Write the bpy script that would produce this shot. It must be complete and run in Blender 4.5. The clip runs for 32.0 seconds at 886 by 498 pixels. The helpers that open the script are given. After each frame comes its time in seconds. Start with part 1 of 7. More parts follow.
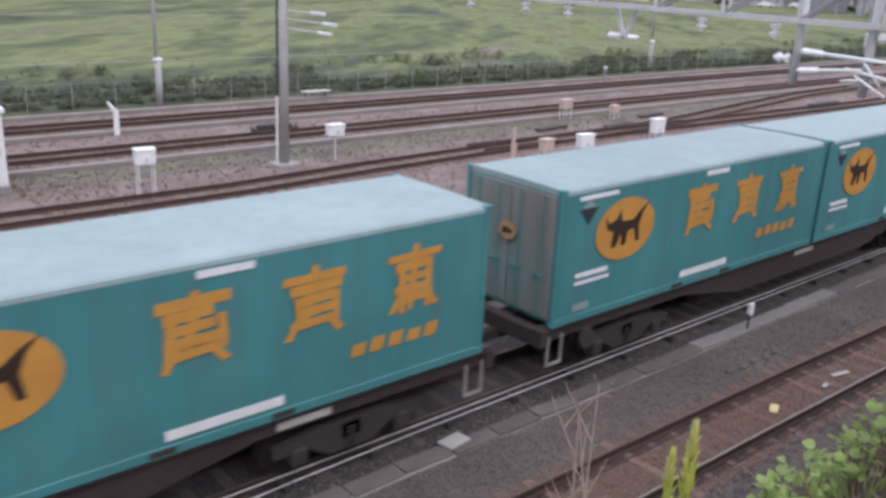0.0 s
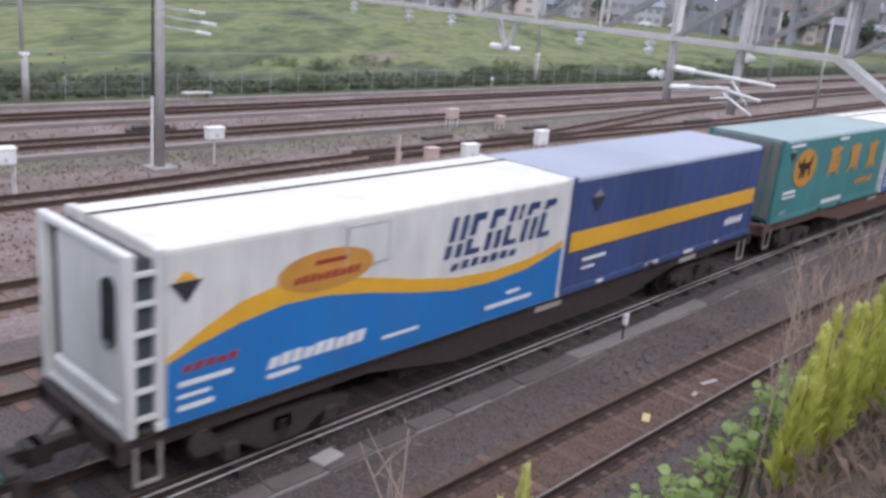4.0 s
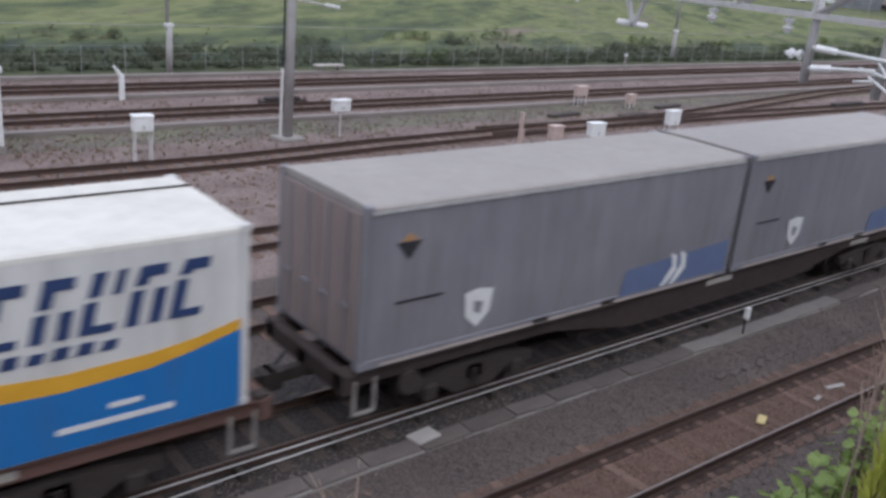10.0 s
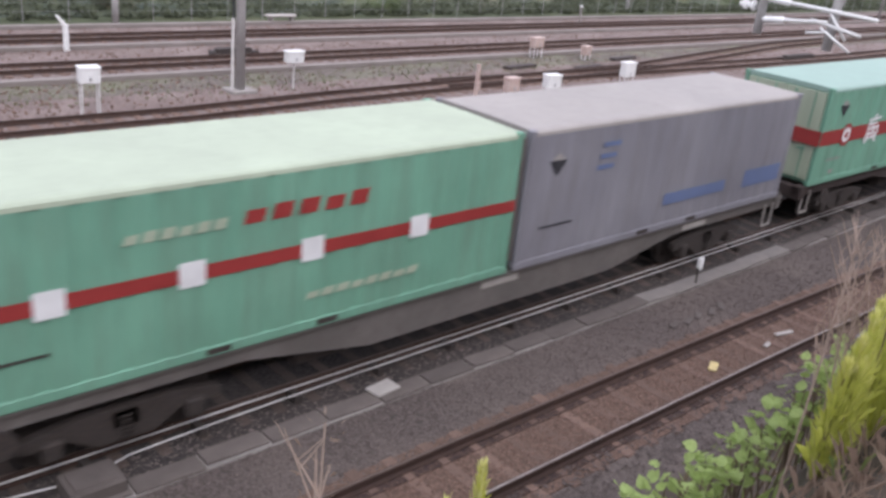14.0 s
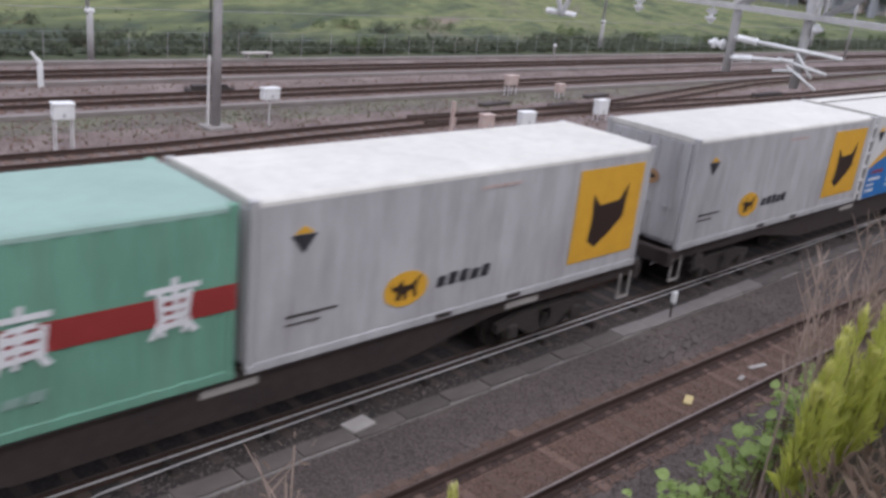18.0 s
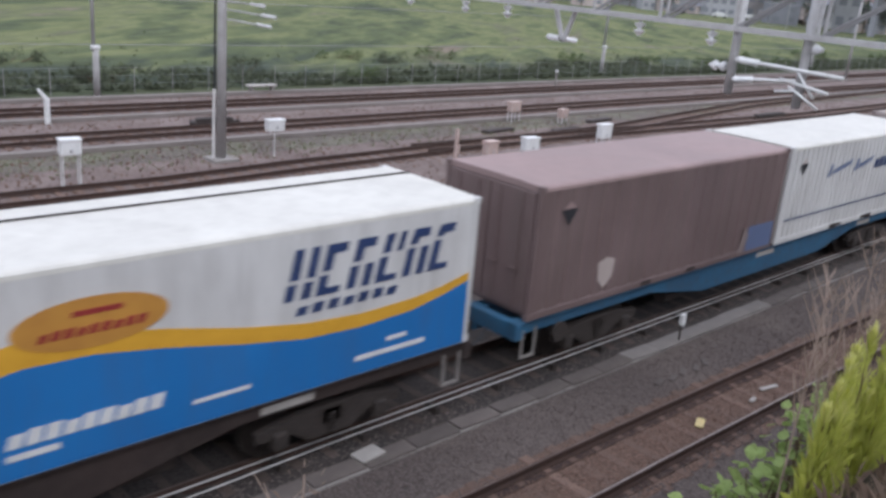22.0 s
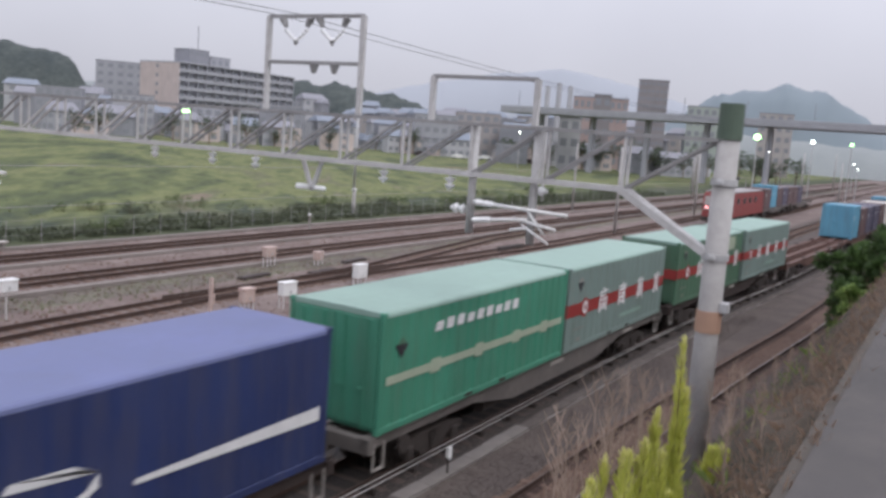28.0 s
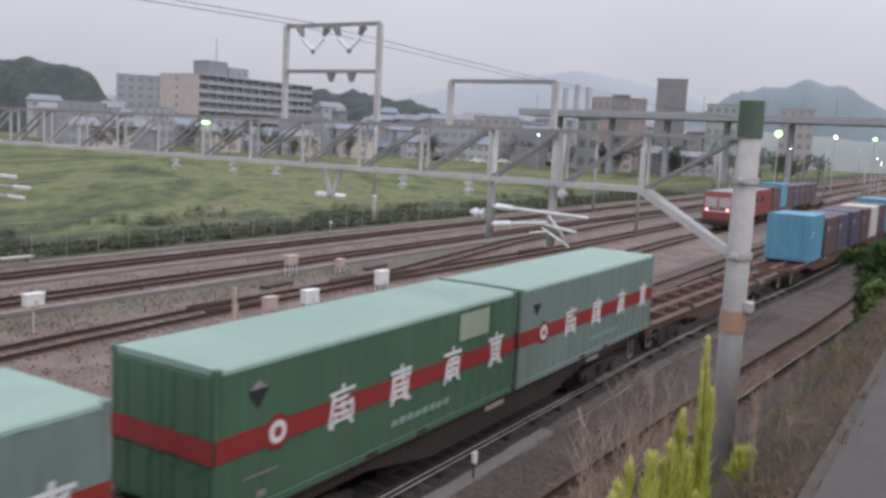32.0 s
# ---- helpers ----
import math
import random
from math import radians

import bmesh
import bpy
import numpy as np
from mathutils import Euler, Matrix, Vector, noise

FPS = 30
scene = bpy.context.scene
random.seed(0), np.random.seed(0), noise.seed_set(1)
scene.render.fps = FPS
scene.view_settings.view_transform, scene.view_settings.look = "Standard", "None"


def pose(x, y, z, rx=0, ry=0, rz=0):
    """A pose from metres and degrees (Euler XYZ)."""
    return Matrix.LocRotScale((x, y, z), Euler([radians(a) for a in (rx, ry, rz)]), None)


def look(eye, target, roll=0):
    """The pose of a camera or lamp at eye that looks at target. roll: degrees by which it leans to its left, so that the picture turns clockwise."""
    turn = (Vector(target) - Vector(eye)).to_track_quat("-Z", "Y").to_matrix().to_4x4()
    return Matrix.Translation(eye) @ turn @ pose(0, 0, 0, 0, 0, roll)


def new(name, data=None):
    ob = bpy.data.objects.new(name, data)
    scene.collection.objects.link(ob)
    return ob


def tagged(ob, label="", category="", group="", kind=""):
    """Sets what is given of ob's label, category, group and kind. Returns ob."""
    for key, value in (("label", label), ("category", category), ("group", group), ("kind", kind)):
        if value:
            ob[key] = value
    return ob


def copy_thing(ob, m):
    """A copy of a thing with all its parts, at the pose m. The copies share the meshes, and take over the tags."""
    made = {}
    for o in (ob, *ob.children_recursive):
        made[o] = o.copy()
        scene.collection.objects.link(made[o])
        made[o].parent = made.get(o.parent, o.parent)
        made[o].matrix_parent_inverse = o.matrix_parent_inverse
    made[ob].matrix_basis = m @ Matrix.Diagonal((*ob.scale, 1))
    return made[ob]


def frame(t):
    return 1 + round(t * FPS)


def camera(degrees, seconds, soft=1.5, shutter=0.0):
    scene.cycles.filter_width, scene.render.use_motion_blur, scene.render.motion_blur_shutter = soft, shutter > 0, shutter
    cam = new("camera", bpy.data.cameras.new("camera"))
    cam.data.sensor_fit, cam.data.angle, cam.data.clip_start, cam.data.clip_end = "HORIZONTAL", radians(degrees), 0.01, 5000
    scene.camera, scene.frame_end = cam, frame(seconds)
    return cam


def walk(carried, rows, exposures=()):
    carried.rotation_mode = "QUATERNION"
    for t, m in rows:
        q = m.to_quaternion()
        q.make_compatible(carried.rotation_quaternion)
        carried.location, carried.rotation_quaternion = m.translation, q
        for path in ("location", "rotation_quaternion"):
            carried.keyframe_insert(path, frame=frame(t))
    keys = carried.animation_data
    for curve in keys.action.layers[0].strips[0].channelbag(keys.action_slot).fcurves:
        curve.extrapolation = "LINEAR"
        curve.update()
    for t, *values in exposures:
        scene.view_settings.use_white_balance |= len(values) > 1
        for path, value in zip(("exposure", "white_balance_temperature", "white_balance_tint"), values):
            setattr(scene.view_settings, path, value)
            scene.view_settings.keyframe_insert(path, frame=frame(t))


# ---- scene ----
cam = camera(53.9, 32.0, soft=3.2, shutter=0.5)
PATH = [
    (0, (0.542, -6.25, 7.379), (1.798, -4.822, 6.759), 2.8),
    (0.5, (0.699, -6.227, 7.361), (1.919, -4.767, 6.746), 2.5),
    (1, (0.784, -6.188, 7.359), (2.06, -4.78, 6.735), 2.9),
    (1.5, (0.793, -6.164, 7.341), (2.084, -4.776, 6.703), 3.4),
    (2, (0.874, -6.162, 7.331), (2.174, -4.805, 6.648), 4.4),
    (2.5, (0.89, -6.126, 7.338), (2.225, -4.799, 6.663), 5.4),
    (3, (0.909, -6.171, 7.341), (2.313, -4.9, 6.699), 5.9),
    (3.5, (0.941, -6.158, 7.328), (2.382, -4.901, 6.743), 5.6),
    (5.5, (0.882, -6.16, 7.313), (2.314, -4.896, 6.72), 5.9),
    (6, (0.925, -6.14, 7.308), (2.308, -4.849, 6.66), 5.8),
    (6.5, (0.872, -6.161, 7.315), (2.22, -4.851, 6.63), 5.4),
    (7, (0.885, -6.172, 7.316), (2.224, -4.862, 6.615), 4.5),
    (7.5, (0.858, -6.158, 7.321), (2.197, -4.85, 6.617), 4.4),
    (8, (0.884, -6.155, 7.325), (2.201, -4.823, 6.624), 4.4),
    (8.5, (1.067, -6.167, 7.362), (2.344, -4.796, 6.663), 4.3),
    (9, (1.225, -6.193, 7.371), (2.448, -4.768, 6.684), 4.5),
    (9.5, (1.316, -6.183, 7.371), (2.469, -4.709, 6.666), 4.6),
    (10, (1.375, -6.169, 7.353), (2.596, -4.731, 6.688), 5.5),
    (10.5, (1.352, -6.182, 7.349), (2.572, -4.768, 6.635), 6.5),
    (11, (1.377, -6.157, 7.316), (2.608, -4.768, 6.57), 6.9),
    (11.5, (1.396, -6.151, 7.321), (2.669, -4.805, 6.567), 6.9),
    (12, (1.366, -6.149, 7.331), (2.661, -4.824, 6.576), 6.8),
    (12.5, (1.369, -6.153, 7.332), (2.65, -4.819, 6.571), 6.1),
    (13, (1.36, -6.141, 7.332), (2.637, -4.804, 6.57), 6.4),
    (13.5, (1.364, -6.153, 7.332), (2.642, -4.813, 6.577), 6.4),
    (14, (1.377, -6.141, 7.323), (2.657, -4.802, 6.569), 6.2),
    (14.5, (1.371, -6.146, 7.323), (2.642, -4.785, 6.593), 6.0),
    (16.5, (1.391, -6.155, 7.31), (2.699, -4.809, 6.618), 6.0),
    (17, (1.387, -6.155, 7.304), (2.706, -4.819, 6.615), 6.4),
    (17.5, (1.391, -6.168, 7.301), (2.708, -4.828, 6.614), 6.6),
    (18, (1.366, -6.178, 7.311), (2.7, -4.848, 6.64), 6.5),
    (18.5, (1.37, -6.153, 7.307), (2.704, -4.816, 6.651), 6.0),
    (19, (1.361, -6.168, 7.317), (2.684, -4.815, 6.671), 5.3),
    (19.5, (1.36, -6.159, 7.307), (2.684, -4.803, 6.667), 5.3),
    (20, (1.338, -6.181, 7.319), (2.662, -4.823, 6.684), 5.0),
    (20.5, (1.338, -6.181, 7.321), (2.661, -4.82, 6.692), 5.1),
    (21, (1.353, -6.187, 7.318), (2.677, -4.823, 6.697), 5.1),
    (21.5, (1.344, -6.185, 7.318), (2.674, -4.824, 6.703), 5.2),
    (22, (1.361, -6.186, 7.311), (2.694, -4.827, 6.697), 5.1),
    (22.5, (1.351, -6.211, 7.315), (2.686, -4.849, 6.713), 5.0),
    (23, (1.347, -6.181, 7.312), (2.687, -4.82, 6.718), 5.1),
    (23.5, (1.35, -6.184, 7.309), (2.698, -4.831, 6.715), 5.5),
    (24, (1.354, -6.203, 7.308), (2.705, -4.855, 6.709), 5.6),
    (24.5, (1.363, -6.194, 7.307), (2.741, -4.872, 6.712), 5.8),
    (25, (1.347, -6.181, 7.31), (2.763, -4.897, 6.72), 6.6),
    (25.5, (1.353, -6.182, 7.305), (2.799, -4.934, 6.711), 7.3),
    (26, (1.383, -6.187, 7.331), (2.87, -4.973, 6.771), 7.4),
    (26.5, (1.426, -6.167, 7.404), (3.015, -5.039, 6.952), 7.2),
    (28.5, (1.323, -6.291, 7.458), (3.038, -5.291, 7.214), 3.7),
    (29, (1.335, -6.276, 7.467), (3.043, -5.266, 7.22), 3.1),
    (29.5, (1.368, -6.286, 7.467), (3.074, -5.272, 7.223), 3.3),
    (30, (1.357, -6.29, 7.475), (3.061, -5.271, 7.241), 3.1),
    (30.5, (1.327, -6.282, 7.479), (3.033, -5.265, 7.244), 3.1),
    (31, (1.343, -6.294, 7.469), (3.049, -5.273, 7.25), 2.8),
    (31.5, (1.353, -6.275, 7.451), (3.047, -5.236, 7.222), 2.8),
    (32, (1.333, -6.28, 7.454), (3.018, -5.233, 7.201), 2.8),
]
walk(cam, [(t, look(eye, target, roll)) for t, eye, target, roll in PATH], [(0, 0.46, 6000, 13), (1, 0.55, 6000, 13), (3, 0.5, 5950, 11), (6, 0.45, 5950, 11), (7, 0.62, 5950, 9), (8, 0.3, 5950, 11), (9, 0.05, 5900, 8), (10, 0.05, 5900, 8), (11, 0.5, 6100, 11), (12, 0.58, 6050, 9), (13, 0.62, 6200, 13), (17, 0.3, 6050, 12), (19, 0.07, 6000, 10), (20, 0.06, 5950, 9), (21, 0.08, 5920, 8), (22, 0.18, 5900, 8), (23, 0.33, 5950, 8), (24, 0.2, 6000, 9), (25, -0.05, 6050, 12), (26, 0.4, 6050, 12), (28.5, 0.15, 6300, 10), (32, 0.1, 6300, 10)])

# ---- world and light: a dull, overcast evening ----
world = bpy.data.worlds.new("world")
scene.world = world
world.use_nodes = True
wn, wl = world.node_tree.nodes, world.node_tree.links
wn.clear()
sky = wn.new("ShaderNodeTexSky")
sky.sky_type = "NISHITA"
sky.sun_disc = False
sky.sun_elevation, sky.sun_rotation = radians(45), radians(200)
sky.dust_density, sky.air_density, sky.altitude = 6.0, 1.0, 50
sky_b = wn.new("ShaderNodeBackground")
sky_b.inputs["Strength"].default_value = 0.10
cloud_b = wn.new("ShaderNodeBackground")
CLOUD = 0.56  # at the horizon
cl_tc = wn.new("ShaderNodeTexCoord")
cl_noise = wn.new("ShaderNodeTexNoise")
cl_noise.inputs["Scale"].default_value = 2.2
cl_noise.inputs["Detail"].default_value = 5
cl_ramp = wn.new("ShaderNodeValToRGB")
cl_ramp.color_ramp.elements[0].position, cl_ramp.color_ramp.elements[0].color = 0.3, (0.87, 0.86, 0.95, 1)
cl_ramp.color_ramp.elements[1].position, cl_ramp.color_ramp.elements[1].color = 0.7, (1.0, 0.985, 1.08, 1)
mixs = wn.new("ShaderNodeMixShader")
mixs.inputs["Fac"].default_value = 0.9
wout = wn.new("ShaderNodeOutputWorld")
wl.new(sky.outputs["Color"], sky_b.inputs["Color"])
wl.new(cl_tc.outputs["Generated"], cl_noise.inputs["Vector"])
wl.new(cl_noise.outputs["Fac"], cl_ramp.inputs["Fac"])
# an overcast sky is brighter towards the zenith: (1 + 2 sin elevation)
cl_sep = wn.new("ShaderNodeSeparateXYZ")
cl_up = wn.new("ShaderNodeMapRange")
cl_up.inputs["To Min"].default_value, cl_up.inputs["To Max"].default_value = CLOUD, CLOUD * 3
wl.new(cl_tc.outputs["Generated"], cl_sep.inputs["Vector"])
wl.new(cl_sep.outputs["Z"], cl_up.inputs["Value"])
wl.new(cl_up.outputs["Result"], cloud_b.inputs["Strength"])
wl.new(cl_ramp.outputs["Color"], cloud_b.inputs["Color"])
wl.new(sky_b.outputs["Background"], mixs.inputs[1])
wl.new(cloud_b.outputs["Background"], mixs.inputs[2])
wl.new(mixs.outputs["Shader"], wout.inputs["Surface"])
sun = new("sun", bpy.data.lights.new("sun", "SUN"))
sun.data.energy, sun.data.angle, sun.data.color = 0.8, radians(25), (1.0, 0.97, 0.94)
sun.matrix_world = look((-16, -44, 47), (0, 0, 0))


# ---- helpers ----
def thing(name, label="", category="", group="", kind="", m=None):
    ob = tagged(new(name), label, category, group, kind)
    ob.empty_display_size = 0.2
    if m is not None:
        ob.matrix_world = m
    return ob


def mesh_of(name, bm, material):
    me = bpy.data.meshes.new(name)
    bm.normal_update()
    bm.to_mesh(me)
    bm.free()
    mats = material if isinstance(material, (list, tuple)) else [material]
    for q in mats:
        me.materials.append(q)
    return me


def part(name, bm, material, parent=None, label="", smooth=False):
    me = mesh_of(name, bm, material)
    if smooth:
        me.polygons.foreach_set("use_smooth", [True] * len(me.polygons))
    ob = new(name, me)
    if parent is not None:
        ob.parent = parent
    if label:
        ob["label"] = label
    return ob


def box(bm, x0, y0, z0, x1, y1, z1, mi=0):
    vs = [bm.verts.new(p) for p in ((x0, y0, z0), (x1, y0, z0), (x1, y1, z0), (x0, y1, z0), (x0, y0, z1), (x1, y0, z1), (x1, y1, z1), (x0, y1, z1))]
    for q in ((3, 2, 1, 0), (4, 5, 6, 7), (0, 1, 5, 4), (1, 2, 6, 5), (2, 3, 7, 6), (3, 0, 4, 7)):
        bm.faces.new([vs[i] for i in q]).material_index = mi
    return vs


def bevelled(x0, y0, z0, x1, y1, z1, w=0.02, seg=1):
    bm = bmesh.new()
    box(bm, x0, y0, z0, x1, y1, z1)
    bmesh.ops.bevel(bm, geom=bm.edges[:], offset=w, segments=seg, affect="EDGES", profile=0.5)
    return bm


def tube(bm, p0, p1, r0, r1=None, n=10, caps=True):
    p0, p1 = Vector(p0), Vector(p1)
    r1 = r0 if r1 is None else r1
    d = (p1 - p0).normalized()
    u = d.orthogonal().normalized()
    v = d.cross(u)
    a, b = [], []
    for i in range(n):
        c, s = math.cos(2 * math.pi * i / n), math.sin(2 * math.pi * i / n)
        a.append(bm.verts.new(p0 + (u * c + v * s) * r0))
        b.append(bm.verts.new(p1 + (u * c + v * s) * r1))
    for i in range(n):
        j = (i + 1) % n
        bm.faces.new((a[i], a[j], b[j], b[i]))
    if caps:
        bm.faces.new(a[::-1])
        bm.faces.new(b)


def bar(bm, p0, p1, w, h=None):
    """A square bar between two points."""
    p0, p1 = Vector(p0), Vector(p1)
    h = w if h is None else h
    d = (p1 - p0).normalized()
    u = d.cross(Vector((0, 0, 1)))
    u = u.normalized() if u.length > 1e-4 else Vector((1, 0, 0))
    v = u.cross(d)
    k = ((-1, -1), (1, -1), (1, 1), (-1, 1))
    a = [bm.verts.new(p0 + u * i * w / 2 + v * j * h / 2) for i, j in k]
    b = [bm.verts.new(p1 + u * i * w / 2 + v * j * h / 2) for i, j in k]
    for i in range(4):
        j = (i + 1) % 4
        bm.faces.new((a[i], a[j], b[j], b[i]))
    bm.faces.new(a[::-1])
    bm.faces.new(b)


def plate(bm, pts, thick, axis="y"):
    """A flat outline (u, v) raised by thick: u runs along x (axis y) or y (axis x), v up."""
    if axis == "y":
        f, g = [(u, 0, v) for u, v in pts], [(u, -thick, v) for u, v in pts]
    else:
        f, g = [(0, u, v) for u, v in pts], [(-thick, u, v) for u, v in pts]
    a, b = [bm.verts.new(p) for p in f], [bm.verts.new(p) for p in g]
    bm.faces.new(b)
    bm.faces.new(a[::-1])
    n = len(pts)
    for i in range(n):
        j = (i + 1) % n
        bm.faces.new((a[i], a[j], b[j], b[i]))


def from_arrays(name, verts, faces, material, parent=None, label=""):
    me = bpy.data.meshes.new(name)
    me.from_pydata(verts, [], faces)
    for q in (material if isinstance(material, (list, tuple)) else [material]):
        me.materials.append(q)
    ob = new(name, me)
    ob.parent = parent
    if label:
        ob["label"] = label
    return ob


# ---- materials ----
def mat(name, a, b=None, scale=3.0, rough=0.6, metal=0.0, bump=0.15, fine=60.0, streak=0.0, dirt=None, dirt_amt=0.35, spread=0.5, var=0.0):
    """Colour a mottled with b at a broad scale, dirt in fine patches (drawn out downwards with streak), and fine relief."""
    m = bpy.data.materials.new(name)
    m.use_nodes = True
    n, l = m.node_tree.nodes, m.node_tree.links
    p = n["Principled BSDF"]
    tc = n.new("ShaderNodeTexCoord")
    n1 = n.new("ShaderNodeTexNoise")
    n1.inputs["Scale"].default_value, n1.inputs["Detail"].default_value = scale, 6
    l.new(tc.outputs["Object"], n1.inputs["Vector"])
    r1 = n.new("ShaderNodeValToRGB")
    r1.color_ramp.elements[0].position, r1.color_ramp.elements[1].position = 0.5 - spread * 0.35, 0.5 + spread * 0.35
    b = b or tuple(x * 0.8 for x in a)
    r1.color_ramp.elements[0].color, r1.color_ramp.elements[1].color = (*b, 1), (*a, 1)
    l.new(n1.outputs["Fac"], r1.inputs["Fac"])
    col = r1.outputs["Color"]
    if dirt:
        mp = n.new("ShaderNodeMapping")
        mp.inputs["Scale"].default_value = (1, 1, 1 - streak)
        l.new(tc.outputs["Object"], mp.inputs["Vector"])
        n2 = n.new("ShaderNodeTexNoise")
        n2.inputs["Scale"].default_value, n2.inputs["Detail"].default_value, n2.inputs["Roughness"].default_value = scale * 4, 8, 0.7
        l.new(mp.outputs["Vector"], n2.inputs["Vector"])
        r2 = n.new("ShaderNodeMapRange")
        r2.inputs["From Min"].default_value, r2.inputs["From Max"].default_value = 0.42, 0.75
        r2.inputs["To Max"].default_value = dirt_amt
        l.new(n2.outputs["Fac"], r2.inputs["Value"])
        mx = n.new("ShaderNodeMix")
        mx.data_type = "RGBA"
        l.new(r2.outputs["Result"], mx.inputs["Factor"])
        l.new(col, mx.inputs["A"])
        mx.inputs["B"].default_value = (*dirt, 1)
        col = mx.outputs["Result"]
    if var:
        oi = n.new("ShaderNodeObjectInfo")
        mr = n.new("ShaderNodeMapRange")
        mr.inputs["To Min"].default_value, mr.inputs["To Max"].default_value = 1 - var, 1 + var
        l.new(oi.outputs["Random"], mr.inputs["Value"])
        hs = n.new("ShaderNodeHueSaturation")
        l.new(mr.outputs["Result"], hs.inputs["Value"])
        l.new(col, hs.inputs["Color"])
        col = hs.outputs["Color"]
    l.new(col, p.inputs["Base Color"])
    p.inputs["Metallic"].default_value = metal
    n3 = n.new("ShaderNodeTexNoise")
    n3.inputs["Scale"].default_value, n3.inputs["Detail"].default_value = fine, 4
    l.new(tc.outputs["Object"], n3.inputs["Vector"])
    rr = n.new("ShaderNodeMapRange")
    rr.inputs["To Min"].default_value, rr.inputs["To Max"].default_value = max(rough - 0.12, 0.04), min(rough + 0.15, 1)
    l.new(n1.outputs["Fac"], rr.inputs["Value"])
    l.new(rr.outputs["Result"], p.inputs["Roughness"])
    bp = n.new("ShaderNodeBump")
    bp.inputs["Strength"].default_value, bp.inputs["Distance"].default_value = bump, 0.02
    l.new(n3.outputs["Fac"], bp.inputs["Height"])
    l.new(bp.outputs["Normal"], p.inputs["Normal"])
    return m


def glow(name, colour, strength):
    m = bpy.data.materials.new(name)
    m.use_nodes = True
    p = m.node_tree.nodes["Principled BSDF"]
    p.inputs["Base Color"].default_value = (*colour, 1)
    p.inputs["Emission Color"].default_value = (*colour, 1)
    p.inputs["Emission Strength"].default_value = strength
    return m


GRIME = (0.10, 0.085, 0.07)


def paint(name, a, b=None, rough=0.55, amt=0.35):
    return mat(name, a, b, scale=0.7, rough=rough, bump=0.05, fine=25, streak=0.85, dirt=GRIME, dirt_amt=amt)


# each roof has its own colour, paler than the side it goes with
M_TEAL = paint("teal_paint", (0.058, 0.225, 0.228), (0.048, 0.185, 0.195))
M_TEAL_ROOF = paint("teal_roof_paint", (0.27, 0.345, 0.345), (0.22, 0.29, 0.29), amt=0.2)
M_WHITE = paint("white_paint", (0.67, 0.66, 0.645), (0.57, 0.56, 0.545), amt=0.25)
M_DIRTY_WHITE = paint("dirty_white_paint", (0.49, 0.48, 0.48), (0.41, 0.40, 0.40), amt=0.4)
M_WHITE_ROOF = paint("white_roof_paint", (0.65, 0.63, 0.575), (0.58, 0.56, 0.51), amt=0.2)
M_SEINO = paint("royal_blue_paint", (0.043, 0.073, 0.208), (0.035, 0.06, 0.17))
M_SEINO_ROOF = paint("pale_blue_roof_paint", (0.33, 0.355, 0.42), (0.285, 0.31, 0.37), amt=0.15)
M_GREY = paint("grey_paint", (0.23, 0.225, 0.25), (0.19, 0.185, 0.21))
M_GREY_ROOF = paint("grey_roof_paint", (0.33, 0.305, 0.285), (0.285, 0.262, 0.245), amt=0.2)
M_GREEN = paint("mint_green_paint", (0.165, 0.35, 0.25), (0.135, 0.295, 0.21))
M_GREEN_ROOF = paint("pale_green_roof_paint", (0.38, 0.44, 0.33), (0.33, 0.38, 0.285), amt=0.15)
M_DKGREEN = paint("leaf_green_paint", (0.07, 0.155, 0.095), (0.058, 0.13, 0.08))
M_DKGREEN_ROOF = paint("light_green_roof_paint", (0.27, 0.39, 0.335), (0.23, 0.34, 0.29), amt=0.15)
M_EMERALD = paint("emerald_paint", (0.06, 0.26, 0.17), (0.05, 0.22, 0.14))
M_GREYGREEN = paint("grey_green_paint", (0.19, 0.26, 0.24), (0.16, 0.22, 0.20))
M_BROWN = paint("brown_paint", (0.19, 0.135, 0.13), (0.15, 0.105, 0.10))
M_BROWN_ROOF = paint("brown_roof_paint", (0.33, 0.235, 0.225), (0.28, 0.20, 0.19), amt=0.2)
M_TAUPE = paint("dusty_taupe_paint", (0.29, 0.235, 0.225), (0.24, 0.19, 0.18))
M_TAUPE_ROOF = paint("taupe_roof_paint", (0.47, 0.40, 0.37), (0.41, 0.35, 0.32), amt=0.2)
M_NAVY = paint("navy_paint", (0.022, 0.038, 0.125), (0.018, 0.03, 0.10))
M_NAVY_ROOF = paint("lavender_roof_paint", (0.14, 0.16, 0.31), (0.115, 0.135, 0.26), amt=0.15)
M_SKYBLUE = paint("sky_blue_paint", (0.13, 0.36, 0.50), (0.11, 0.30, 0.43))
M_MAROON = paint("maroon_paint", (0.14, 0.09, 0.092), (0.11, 0.072, 0.072))
M_DULLBLUE = paint("dull_purple_paint", (0.105, 0.10, 0.15), (0.085, 0.08, 0.12))
M_ORANGE = mat("orange_marking", (0.52, 0.26, 0.05), (0.44, 0.21, 0.045), rough=0.5, bump=0.02)
M_YELLOW = mat("yellow_marking", (0.70, 0.38, 0.035), (0.62, 0.33, 0.03), rough=0.5, bump=0.02)
M_CAT = mat("dark_brown_marking", (0.035, 0.02, 0.015), rough=0.5, bump=0.02)
M_BLACK = mat("black_marking", (0.03, 0.03, 0.035), rough=0.6, bump=0.02)
